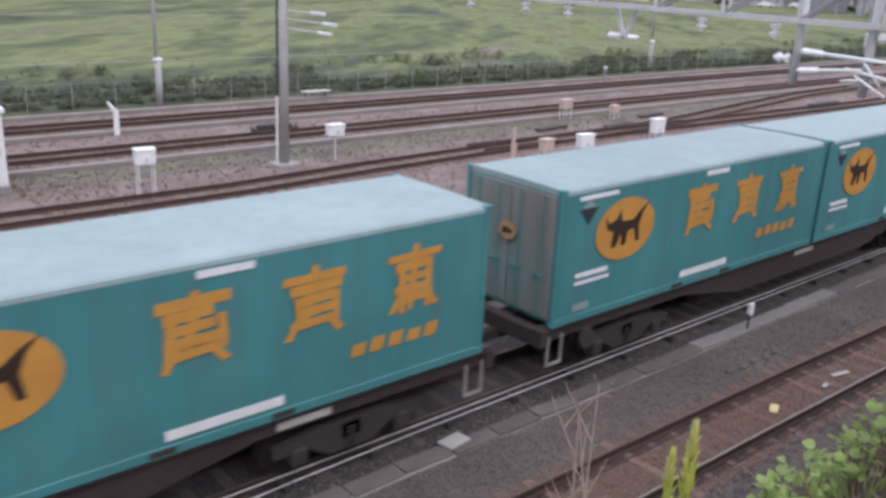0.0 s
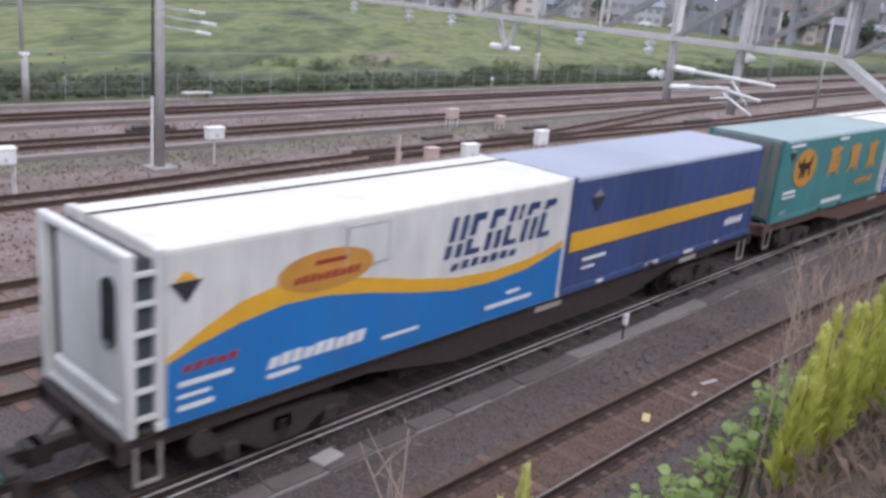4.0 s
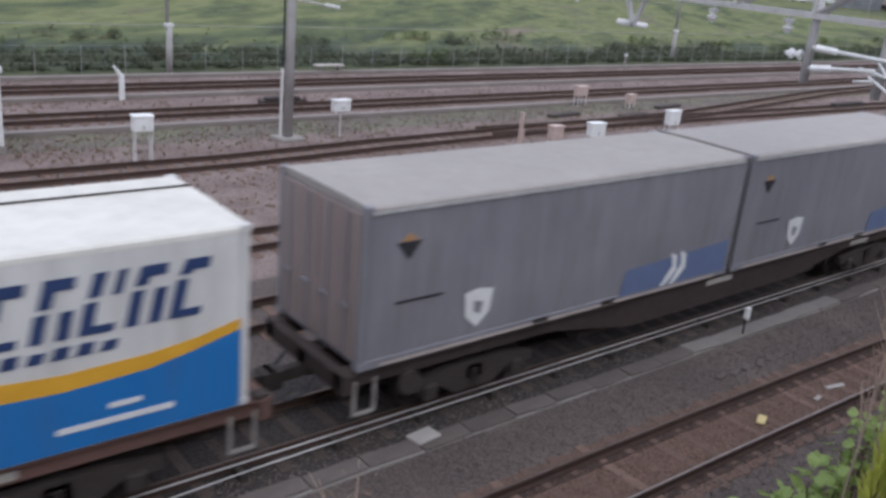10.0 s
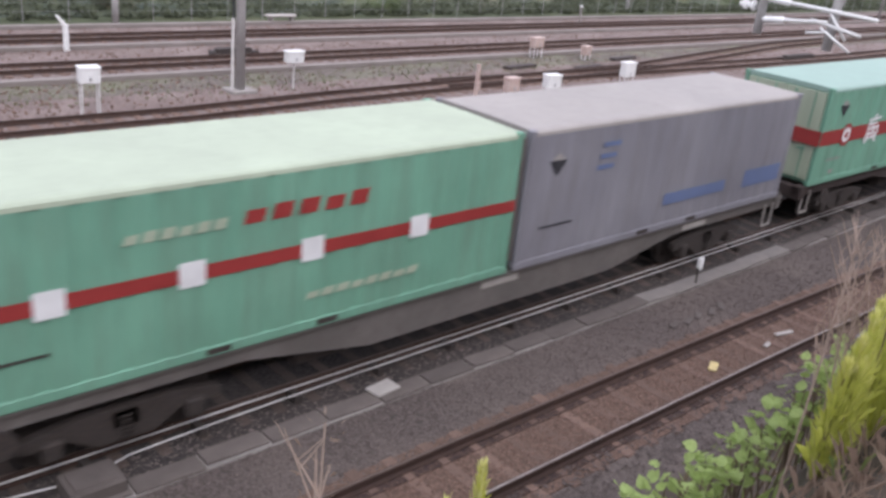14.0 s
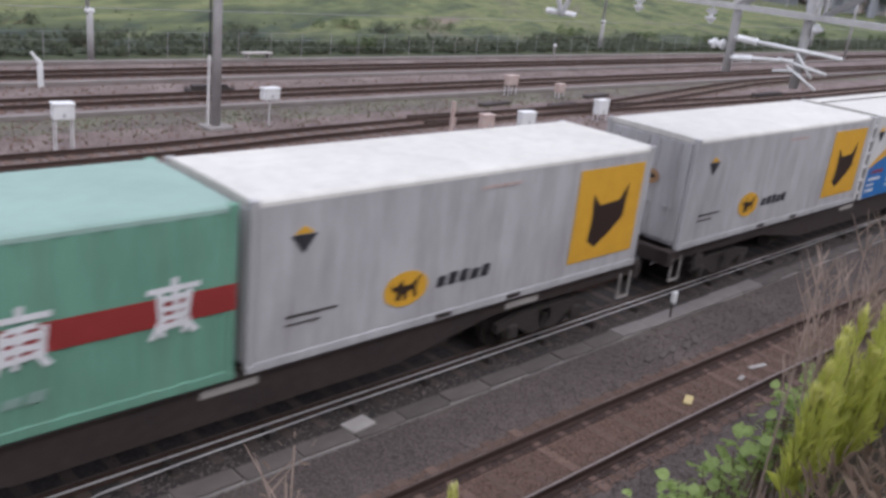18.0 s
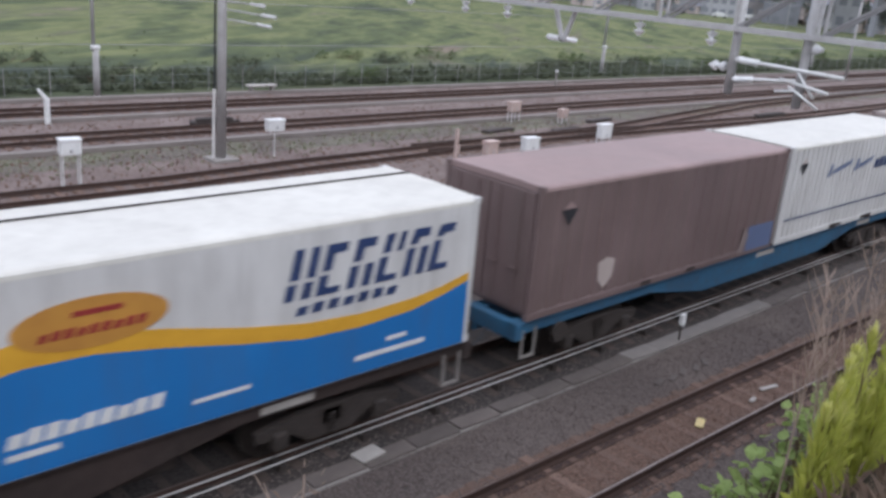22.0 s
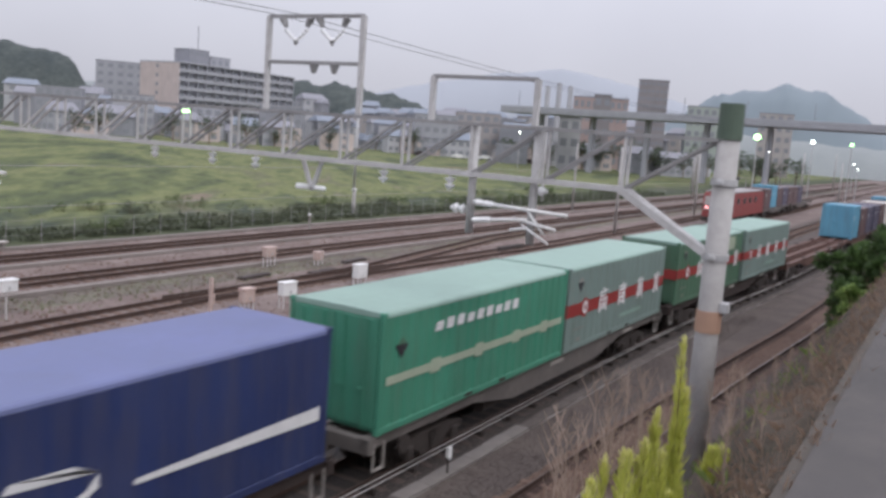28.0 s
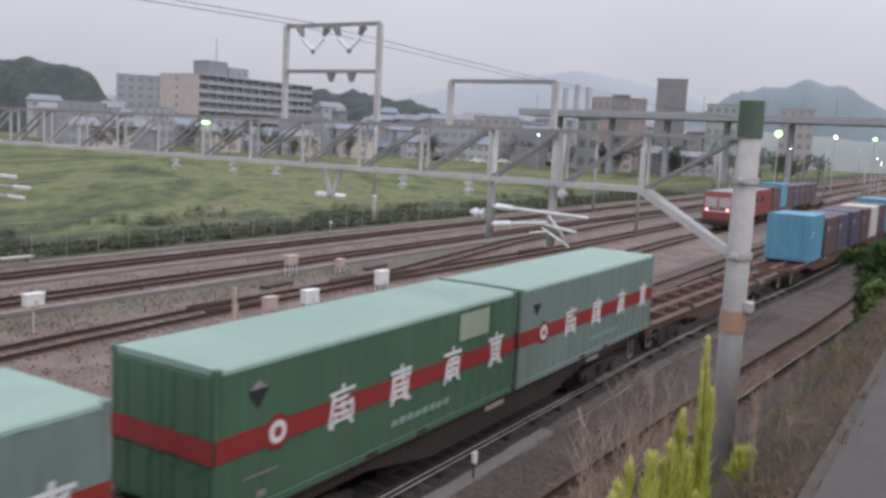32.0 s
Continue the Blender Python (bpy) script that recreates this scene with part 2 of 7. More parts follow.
M_INK = mat("ink_blue_marking", (0.03, 0.055, 0.15), (0.025, 0.045, 0.12), rough=0.5, bump=0.02)
M_RED = mat("red_marking", (0.29, 0.035, 0.032), (0.24, 0.03, 0.028), rough=0.5, bump=0.02)
M_PURE = mat("white_marking", (0.72, 0.72, 0.72), (0.62, 0.62, 0.62), rough=0.5, bump=0.02)
M_BLUE = paint("bright_blue_paint", (0.02, 0.17, 0.47), (0.018, 0.15, 0.42), amt=0.2)
M_FADEBLUE = mat("faded_blue_marking", (0.125, 0.165, 0.29), (0.11, 0.145, 0.25), rough=0.5, bump=0.02)
M_DARK = mat("black_underframe_grime", (0.035, 0.03, 0.028), (0.025, 0.02, 0.018), scale=4, rough=0.8, dirt=(0.09, 0.06, 0.045), dirt_amt=0.5)
M_RUST = mat("red_brown_wagon_paint", (0.038, 0.025, 0.022), (0.027, 0.019, 0.017), scale=1.5, rough=0.75, dirt=(0.06, 0.045, 0.04), dirt_amt=0.6)
M_WRED = mat("rust_red_wagon_paint", (0.145, 0.078, 0.062), (0.11, 0.06, 0.048), scale=1.5, rough=0.75, dirt=(0.06, 0.045, 0.04), dirt_amt=0.5)
M_WBLUE = mat("blue_wagon_paint", (0.03, 0.12, 0.22), (0.025, 0.09, 0.17), scale=1.5, rough=0.7, dirt=(0.06, 0.045, 0.04), dirt_amt=0.5)
M_WGREY = mat("grey_wagon_paint", (0.15, 0.135, 0.125), (0.11, 0.10, 0.092), scale=1.5, rough=0.75, dirt=(0.06, 0.045, 0.04), dirt_amt=0.5)
M_RAILTOP = mat("worn_rail_head", (0.21, 0.165, 0.145), (0.14, 0.105, 0.09), scale=3, rough=0.5, metal=0.8, bump=0.03)
M_RAILBRIGHT = mat("bright_rail_head", (0.40, 0.36, 0.335), (0.30, 0.26, 0.24), scale=3, rough=0.42, metal=0.9, bump=0.03)
M_RAILSIDE = mat("rusty_rail", (0.065, 0.037, 0.028), (0.045, 0.026, 0.02), scale=5, rough=0.9, bump=0.3)
M_GALV = mat("galvanised_steel", (0.55, 0.55, 0.55), (0.44, 0.44, 0.45), scale=2, rough=0.55, metal=0.3, dirt=(0.16, 0.14, 0.12), dirt_amt=0.5)
M_CONC = mat("weathered_concrete", (0.32, 0.295, 0.275), (0.24, 0.22, 0.205), scale=1.6, rough=0.9, bump=0.35, fine=45, dirt=(0.13, 0.115, 0.10), dirt_amt=0.5, var=0.12)
M_CONC_NEW = mat("pale_concrete", (0.42, 0.39, 0.36), (0.34, 0.315, 0.29), scale=3, rough=0.9, bump=0.3, fine=45, var=0.1)
M_SLEEPER = mat("rust_stained_sleeper", (0.17, 0.108, 0.082), (0.13, 0.083, 0.064), scale=5, rough=0.95, bump=0.4, fine=40, dirt=(0.07, 0.05, 0.04), dirt_amt=0.6, var=0.2)
M_WBOX = mat("white_enamel", (0.78, 0.78, 0.77), (0.68, 0.68, 0.67), scale=4, rough=0.45, dirt=(0.25, 0.22, 0.19), dirt_amt=0.25)
M_PINKBOX = mat("rust_stained_enamel", (0.55, 0.45, 0.41), (0.45, 0.33, 0.29), scale=5, rough=0.6, dirt=(0.25, 0.14, 0.10), dirt_amt=0.5)
M_CERAMIC = mat("white_ceramic", (0.85, 0.85, 0.85), (0.78, 0.78, 0.78), rough=0.3, bump=0.02)
M_ASPHALT = mat("road_asphalt", (0.088, 0.080, 0.078), (0.066, 0.06, 0.058), scale=0.8, rough=0.9, bump=0.5, fine=120, dirt=(0.12, 0.105, 0.095), dirt_amt=0.4)
M_GLASSY = mat("dark_window_glass", (0.03, 0.035, 0.04), rough=0.12, bump=0.0)
M_LED = glow("headlamp_glow", (1.0, 0.34, 0.34), 5)
M_LAMPW = glow("lamp_glow_white", (0.92, 1.0, 0.90), 12)
M_LAMPG = glow("lamp_glow_green", (0.50, 1.0, 0.36), 5)


def gravel(name, stone_a, stone_b, gap, size, bump=0.8, patch=None, patch_amt=0.5):
    """Loose stones: cells of varied colour with dark gaps, patches of earth or weeds over them."""
    m = bpy.data.materials.new(name)
    m.use_nodes = True
    n, l = m.node_tree.nodes, m.node_tree.links
    p = n["Principled BSDF"]
    p.inputs["Roughness"].default_value = 0.95
    tc = n.new("ShaderNodeTexCoord")
    vo = n.new("ShaderNodeTexVoronoi")
    vo.inputs["Scale"].default_value = 1 / size
    l.new(tc.outputs["Object"], vo.inputs["Vector"])
    sep = n.new("ShaderNodeSeparateColor")
    l.new(vo.outputs["Color"], sep.inputs["Color"])
    mx = n.new("ShaderNodeMix")
    mx.data_type = "RGBA"
    l.new(sep.outputs["Red"], mx.inputs["Factor"])
    mx.inputs["A"].default_value, mx.inputs["B"].default_value = (*stone_a, 1), (*stone_b, 1)
    rg = n.new("ShaderNodeMapRange")
    rg.inputs["From Min"].default_value, rg.inputs["From Max"].default_value = 0.35, 0.75
    l.new(vo.outputs["Distance"], rg.inputs["Value"])
    mg = n.new("ShaderNodeMix")
    mg.data_type = "RGBA"
    l.new(rg.outputs["Result"], mg.inputs["Factor"])
    l.new(mx.outputs["Result"], mg.inputs["A"])
    mg.inputs["B"].default_value = (*gap, 1)
    col = mg.outputs["Result"]
    nz = n.new("ShaderNodeTexNoise")
    nz.inputs["Scale"].default_value, nz.inputs["Detail"].default_value = 0.5, 8
    l.new(tc.outputs["Object"], nz.inputs["Vector"])
    if patch:
        pr = n.new("ShaderNodeMapRange")
        pr.inputs["From Min"].default_value, pr.inputs["From Max"].default_value = 0.45, 0.7
        pr.inputs["To Max"].default_value = patch_amt
        l.new(nz.outputs["Fac"], pr.inputs["Value"])
        mp = n.new("ShaderNodeMix")
        mp.data_type = "RGBA"
        l.new(pr.outputs["Result"], mp.inputs["Factor"])
        l.new(col, mp.inputs["A"])
        mp.inputs["B"].default_value = (*patch, 1)
        col = mp.outputs["Result"]
    l.new(col, p.inputs["Base Color"])
    bp = n.new("ShaderNodeBump")
    bp.invert = True
    bp.inputs["Strength"].default_value, bp.inputs["Distance"].default_value = bump, size * 0.5
    l.new(vo.outputs["Distance"], bp.inputs["Height"])
    l.new(bp.outputs["Normal"], p.inputs["Normal"])
    return m


def meadow(name, cols, scale=0.05, tufts=0.7, relief=0.4, margin=None):
    """Uneven grass: broad drifts of several greens, streaked by smaller ones, with fine tufts."""
    m = bpy.data.materials.new(name)
    m.use_nodes = True
    n, l = m.node_tree.nodes, m.node_tree.links
    p = n["Principled BSDF"]
    p.inputs["Roughness"].default_value = 1.0
    p.inputs["Specular IOR Level"].default_value = 0.1
    tc = n.new("ShaderNodeTexCoord")
    mp = n.new("ShaderNodeMapping")
    mp.inputs["Scale"].default_value = (0.55, 1.0, 1.0)
    if margin:
        # drifts drawn out by the wind
        mp.vector_type = "TEXTURE"
        mp.inputs["Rotation"].default_value = (0, 0, radians(42))
        mp.inputs["Scale"].default_value = (2.6, 0.8, 1.0)
    l.new(tc.outputs["Object"], mp.inputs["Vector"])
    fields = []
    for sc, det, dist in ((scale, 5, 1.2), (scale * 4.5, 6, 0.6), (tufts, 8, 0.0)):
        a = n.new("ShaderNodeTexNoise")
        a.inputs["Scale"].default_value, a.inputs["Detail"].default_value, a.inputs["Roughness"].default_value, a.inputs["Distortion"].default_value = sc, det, 0.6, dist
        l.new(mp.outputs["Vector"], a.inputs["Vector"])
        fields.append(a.outputs["Fac"])
    mix = n.new("ShaderNodeMix")
    mix.inputs["Factor"].default_value = 0.38
    l.new(fields[0], mix.inputs["A"])
    l.new(fields[1], mix.inputs["B"])
    r = n.new("ShaderNodeValToRGB")
    e = r.color_ramp.elements
    e[0].position, e[0].color = 0.36, (*cols[0], 1)
    e[1].position, e[1].color = 0.66, (*cols[-1], 1)
    for i, c in enumerate(cols[1:-1]):
        q = e.new(0.36 + 0.30 * (i + 1) / (len(cols) - 1))
        q.color = (*c, 1)
    l.new(mix.outputs["Result"], r.inputs["Fac"])
    mr = n.new("ShaderNodeMapRange")
    mr.inputs["From Min"].default_value, mr.inputs["From Max"].default_value = 0.3, 0.7
    mr.inputs["To Min"].default_value, mr.inputs["To Max"].default_value = 0.82, 1.2
    l.new(fields[2], mr.inputs["Value"])
    hs = n.new("ShaderNodeHueSaturation")
    l.new(mr.outputs["Result"], hs.inputs["Value"])
    col = r.outputs["Color"]
    if margin:
        # scrub grows in from the fence (y0) and thins out towards y1 in uneven tongues
        y0, y1, scrub = margin
        sp = n.new("ShaderNodeSeparateXYZ")
        l.new(tc.outputs["Object"], sp.inputs["Vector"])
        wob = n.new("ShaderNodeMath")
        wob.operation, wob.inputs[1].default_value = "MULTIPLY_ADD", (y1 - y0) * 2.6
        l.new(fields[1], wob.inputs[0])
        l.new(sp.outputs["Y"], wob.inputs[2])
        mg = n.new("ShaderNodeMapRange")
        mg.interpolation_type = "SMOOTHSTEP"
        mg.inputs["From Min"].default_value, mg.inputs["From Max"].default_value = y0 + (y1 - y0) * 1.2, y1 + (y1 - y0) * 1.6
        mg.inputs["To Min"].default_value, mg.inputs["To Max"].default_value = 0.9, 0.0
        l.new(wob.outputs[0], mg.inputs["Value"])
        mk = n.new("ShaderNodeMix")
        mk.data_type = "RGBA"
        l.new(mg.outputs["Result"], mk.inputs["Factor"])
        l.new(col, mk.inputs["A"])
        mk.inputs["B"].default_value = (*scrub, 1)
        col = mk.outputs["Result"]
    l.new(col, hs.inputs["Color"])
    l.new(hs.outputs["Color"], p.inputs["Base Color"])
    bp = n.new("ShaderNodeBump")
    bp.inputs["Strength"].default_value, bp.inputs["Distance"].default_value = 0.8, relief
    l.new(fields[2], bp.inputs["Height"])
    l.new(bp.outputs["Normal"], p.inputs["Normal"])
    return m


M_BALLAST = gravel("grey_brown_ballast", (0.125, 0.099, 0.089), (0.092, 0.072, 0.065), (0.058, 0.046, 0.041), 0.055, bump=0.6, patch=(0.145, 0.116, 0.10), patch_amt=0.6)
M_BALLAST_R = gravel("rusty_ballast", (0.165, 0.102, 0.075), (0.12, 0.073, 0.053), (0.07, 0.043, 0.032), 0.055, bump=0.5, patch=(0.115, 0.073, 0.055), patch_amt=0.55)
M_RUSTSHADE = gravel("rust_and_shade_stone", (0.075, 0.043, 0.032), (0.055, 0.032, 0.025), (0.03, 0.018, 0.015), 0.055, bump=0.5)
M_YARD = gravel("brown_yard_gravel", (0.205, 0.15, 0.135), (0.155, 0.113, 0.101), (0.10, 0.074, 0.065), 0.09, bump=0.4, patch=(0.245, 0.195, 0.178), patch_amt=0.7)
M_WEEDY = gravel("weedy_yard_soil", (0.17, 0.14, 0.12), (0.12, 0.098, 0.083), (0.07, 0.058, 0.048), 0.12, bump=0.5, patch=(0.15, 0.155, 0.095), patch_amt=0.7)
M_SLOPE = meadow("dry_slope_earth", [(0.045, 0.042, 0.03), (0.07, 0.057, 0.045), (0.10, 0.08, 0.065), (0.06, 0.062, 0.035)], 0.9)
M_FIELD = meadow("rough_meadow", [(0.05, 0.062, 0.042), (0.078, 0.093, 0.054), (0.108, 0.126, 0.062), (0.165, 0.178, 0.084), (0.12, 0.128, 0.074), (0.205, 0.168, 0.13)], 0.06, relief=0.25, margin=(38, 50, (0.045, 0.056, 0.047)))
M_SCRUBLAND = meadow("dull_scrub_ground", [(0.045, 0.055, 0.033), (0.07, 0.08, 0.048), (0.10, 0.105, 0.06)], 0.3)
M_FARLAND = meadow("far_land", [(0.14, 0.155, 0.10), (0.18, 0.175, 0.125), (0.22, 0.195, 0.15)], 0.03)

def leaf_mat(name, a, b, rough=0.6, thin=0.42):
    m = bpy.data.materials.new(name)
    m.use_nodes = True
    n, l = m.node_tree.nodes, m.node_tree.links
    p = n["Principled BSDF"]
    p.inputs["Roughness"].default_value = rough
    geo = n.new("ShaderNodeNewGeometry")
    tc = n.new("ShaderNodeTexCoord")
    nz = n.new("ShaderNodeTexNoise")
    nz.inputs["Scale"].default_value = 4
    l.new(tc.outputs["Object"], nz.inputs["Vector"])
    ad = n.new("ShaderNodeMath")
    ad.operation = "ADD"
    l.new(geo.outputs["Random Per Island"], ad.inputs[0])
    l.new(nz.outputs["Fac"], ad.inputs[1])
    ml = n.new("ShaderNodeMath")
    ml.operation = "MULTIPLY"
    ml.inputs[1].default_value = 0.5
    l.new(ad.outputs[0], ml.inputs[0])
    r = n.new("ShaderNodeValToRGB")
    r.color_ramp.elements[0].position, r.color_ramp.elements[1].position = 0.15, 0.85
    r.color_ramp.elements[0].color, r.color_ramp.elements[1].color = (*a, 1), (*b, 1)
    l.new(ml.outputs[0], r.inputs["Fac"])
    l.new(r.outputs["Color"], p.inputs["Base Color"])
    tr = n.new("ShaderNodeBsdfTranslucent")
    l.new(r.outputs["Color"], tr.inputs["Color"])
    mx = n.new("ShaderNodeMixShader")
    mx.inputs["Fac"].default_value = thin
    l.new(p.outputs[0], mx.inputs[1])
    l.new(tr.outputs[0], mx.inputs[2])
    l.new(mx.outputs[0], n["Material Output"].inputs["Surface"])
    return m


def leaves(items):
    """Bent leaves: items of (base, direction, length, width, droop)."""
    verts, faces = [], []
    for p, d, ln, w, droop in items:
        d = Vector(d).normalized()
        s = d.cross(Vector((0, 0, 1)))
        s = s.normalized() if s.length > 1e-3 else Vector((1, 0, 0))
        p = Vector(p)
        mid, tip = p + d * ln * 0.5 + Vector((0, 0, droop * ln * 0.15)), p + d * ln - Vector((0, 0, droop * ln * 0.3))
        b = len(verts)
        verts += [tuple(p), tuple(mid - s * w / 2), tuple(tip), tuple(mid + s * w / 2)]
        faces += [(b, b + 1, b + 2), (b, b + 2, b + 3)]
    return verts, faces


M_STEM = mat("brown_stem", (0.16, 0.11, 0.07), (0.11, 0.08, 0.05), scale=20, rough=0.9)

# ---- ground: one sheet across the line, from the road over the bank and the yard to the horizon ----
EDGE = -5.6
ROAD_Z = 5.82
prof = [(-4500, ROAD_Z - 0.05, 4), (-11.4, ROAD_Z - 0.05, 0), (EDGE - 0.02, ROAD_Z - 0.05, 0), (EDGE, ROAD_Z - 0.06, 0), (-5.2, 5.45, 0), (-4.2, 4.05, 0), (-3.0, 2.2, 0), (-2.0, 0.75, 0),
        (-1.35, -0.05, 0), (-0.95, -0.2, 1), (2.55, -0.2, 1), (6.3, -0.19, 1), (10.3, -0.19, 2), (14.3, -0.19, 2), (18.2, -0.19, 2), (22.9, -0.19, 3), (25.0, -0.19, 2),
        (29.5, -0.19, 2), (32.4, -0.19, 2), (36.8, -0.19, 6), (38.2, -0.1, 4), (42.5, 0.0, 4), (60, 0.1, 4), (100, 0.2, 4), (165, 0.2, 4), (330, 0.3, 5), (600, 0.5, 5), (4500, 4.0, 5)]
xs = [-4500, -300, -60] + [-40 + 2.0 * i for i in range(60)] + [90, 120, 180, 300, 600, 1500, 4500]
gv, gf, gm = [], [], []


def bend(x):
    """How far the near track swings towards the lane along its length."""
    return 0.0 if x < 3 else -(min(x, 42) - 3) ** 2 / 980 - 0.035 * max(x - 42, 0)


def curve(x):
    """How far the container train's track swings towards the lane."""
    return 0.0 if x < 28 else -(min(x, 53) - 28) ** 2 / 626 - 0.036 * max(x - 53, 0)


BENDS = [-60] + list(range(28, 122, 4)) + [240]  # places along the curving track


def curved_slab(y0, y1, z0, z1):
    """A flat bed or channel that follows the train's track, as vertices and faces."""
    v, f = [], []
    for x in BENDS:
        v += [(x, y0 + curve(x), z0), (x, y0 + curve(x), z1), (x, y1 + curve(x), z1), (x, y1 + curve(x), z0)]
    for i in range(len(BENDS) - 1):
        f += [(4 * i + k, 4 * i + 4 + k, 4 * i + 4 + (k + 1) % 4, 4 * i + (k + 1) % 4) for k in range(4)]
    return v, f


for x in xs:
    for j, (y, z, k) in enumerate(prof):
        w = 0.0
        if -5.3 < y < -1.5 and -60 < x < 110:
            w = 0.16 * noise.noise(Vector((x * 0.45, y * 0.8, 3.0)))
        if EDGE < y < 1:
            y += max(bend(x), -2.2) * min((y - EDGE) / (-1.35 - EDGE), 1.0)
        gv.append((x, y, z + w))
nprof = len(prof)
for i in range(len(xs) - 1):
    for j in range(nprof - 1):
        a = i * nprof + j
        gf.append((a, a + nprof, a + nprof + 1, a + 1))
        gm.append(prof[j][2])
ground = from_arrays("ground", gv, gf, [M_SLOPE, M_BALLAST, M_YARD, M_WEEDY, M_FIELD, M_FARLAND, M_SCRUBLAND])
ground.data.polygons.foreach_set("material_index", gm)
tagged(ground, "grassy bank, brown ballasted rail yard and green meadow", "ground", kind="structure")

bm = bmesh.new()
box(bm, -80, -11.5, ROAD_Z - 0.25, 160, EDGE - 0.12, ROAD_Z)
road = part("road", bm, M_ASPHALT)
tagged(road, "grey asphalt lane along the top of the bank", "road", kind="structure")

# ---- tracks ----
GAUGE = 1.132


def rail_profile(y, h=0.153):
    return [(y - 0.0625, -h), (y + 0.0625, -h), (y + 0.0625, -h + 0.012), (y + 0.012, -h + 0.03), (y + 0.008, -0.045), (y + 0.0325, -0.03), (y + 0.0325, -0.004), (y + 0.015, 0.0),
            (y - 0.015, 0.0), (y - 0.0325, -0.004), (y - 0.0325, -0.03), (y - 0.008, -0.045), (y - 0.012, -h + 0.03), (y - 0.0625, -h + 0.012)]


def rail(parent, line, side, polished=True, head=None):
    """One rail along a line of (x, y) centres."""
    verts, faces, mi = [], [], []
    n = 14
    for x, y in line:
        verts += [(x, yy, z) for yy, z in rail_profile(y + side * GAUGE / 2)]
    for i in range(len(line) - 1):
        for k in range(n):
            a, b = i * n + k, i * n + (k + 1) % n
            faces.append((a, b, b + n, a + n))
            mi.append(1 if k == 7 and polished else 0)
    ob = from_arrays("rail", verts, faces, [M_RAILSIDE, head or M_RAILTOP], parent)
    ob.data.polygons.foreach_set("material_index", mi)
    return ob


def sleeper_mesh(w=0.22, l=2.0, h=0.14, material=M_SLEEPER):
    bm = bevelled(-w / 2, -l / 2, -h, w / 2, l / 2, 0.0, 0.018)
    box(bm, -0.07, -GAUGE / 2 - 0.17, 0.0, 0.07, -GAUGE / 2 + 0.17, 0.018)
    box(bm, -0.07, GAUGE / 2 - 0.17, 0.0, 0.07, GAUGE / 2 + 0.17, 0.018)
    return mesh_of("sleeper", bm, material)


SLEEPER = sleeper_mesh()
# sleepers of the train's track, darker than the others
M_SLEEPER_D = mat("darker_sleeper", (0.082, 0.06, 0.05), (0.06, 0.045, 0.038), scale=5, rough=0.95, bump=0.4, fine=40, var=0.2)
SLEEPER_D = sleeper_mesh(material=M_SLEEPER_D)


def ly_near(line):
    return line[0][1] < 2


def track(label, line, polished=True, near=None, spacing=0.62, dark=False):
    """Two rails on sleepers; those between near[0] and near[1] are single pieces, the rest one joined part."""
    t = thing("railway_track", label, "railway track", "tracks of the yard", "structure")
    for side in (-1, 1):
        rail(t, line, side, polished, M_RAILBRIGHT if near and side < 0 and ly_near(line) else None)
    lx, ly = [p[0] for p in line], [p[1] for p in line]
    verts, faces = [], []
    x = lx[0]
    rng = random.Random(int(abs(ly[0]) * 10))
    while x < min(lx[-1], 190):
        y = float(np.interp(x, lx, ly))
        if near and near[0] <= x <= near[1]:
            s = new("sleeper", SLEEPER_D if dark else SLEEPER)
            s.parent = t
            s.location = (x + rng.uniform(-0.02, 0.02), y + rng.uniform(-0.03, 0.03), -0.178 + rng.uniform(-0.008, 0.004))
            s.rotation_euler = (0, rng.uniform(-0.02, 0.02), rng.uniform(-0.02, 0.02))
        else:
            b = len(verts)
            dz = rng.uniform(-0.01, 0.005)
            for zz in (-0.30, -0.165 + dz):
                verts += [(x - 0.11, y - 1, zz), (x + 0.11, y - 1, zz), (x + 0.11, y + 1, zz), (x - 0.11, y + 1, zz)]
            faces += [(b + 4, b + 5, b + 6, b + 7), (b, b + 1, b + 5, b + 4), (b + 1, b + 2, b + 6, b + 5), (b + 2, b + 3, b + 7, b + 6), (b + 3, b, b + 4, b + 7)]
        x += spacing
    if verts:
        o = from_arrays("sleepers", verts, faces, M_SLEEPER_D if dark else M_SLEEPER, t)
        o["kind"] = "stuff"
    return t


Y_NEAR, Y_TRAIN = 0.74, 4.425
X0, X1 = -60, 420
track("empty track with rust-brown sleepers and bright rail heads", [(X0, Y_NEAR), (5, Y_NEAR)] + [(x, Y_NEAR + bend(x)) for x in range(9, 120, 4)] + [(X1, Y_NEAR + bend(116))], near=(2, 75))
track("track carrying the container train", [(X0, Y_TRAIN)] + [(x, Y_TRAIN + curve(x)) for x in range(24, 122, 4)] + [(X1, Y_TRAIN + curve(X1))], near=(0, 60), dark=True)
track("yard track beside the container train", [(X0, 8.4), (X1, 8.4)])
track("yard track with the red locomotive", [(X0, 12.5), (28, 12.5), (42, 13.1), (56, 14.8), (66, 15.3), (74, 15.5), (X1, 15.5)])
track("yard track running past the white boxes", [(X0, 19.6), (14, 19.7), (20, 20.2), (40, 21.0), (60, 24.0), (90, 25.5), (X1, 25.5)])
track("dark yard track in brown gravel", [(X0, 27.3), (X1, 27.3)])
track("outermost yard track beside the fence", [(X0, 32.9), (X1, 32.9)])
track("yard track joining through a crossing", [(26, 20.9), (40, 20.4), (60, 19.6), (110, 20.3), (X1, 20.3)])

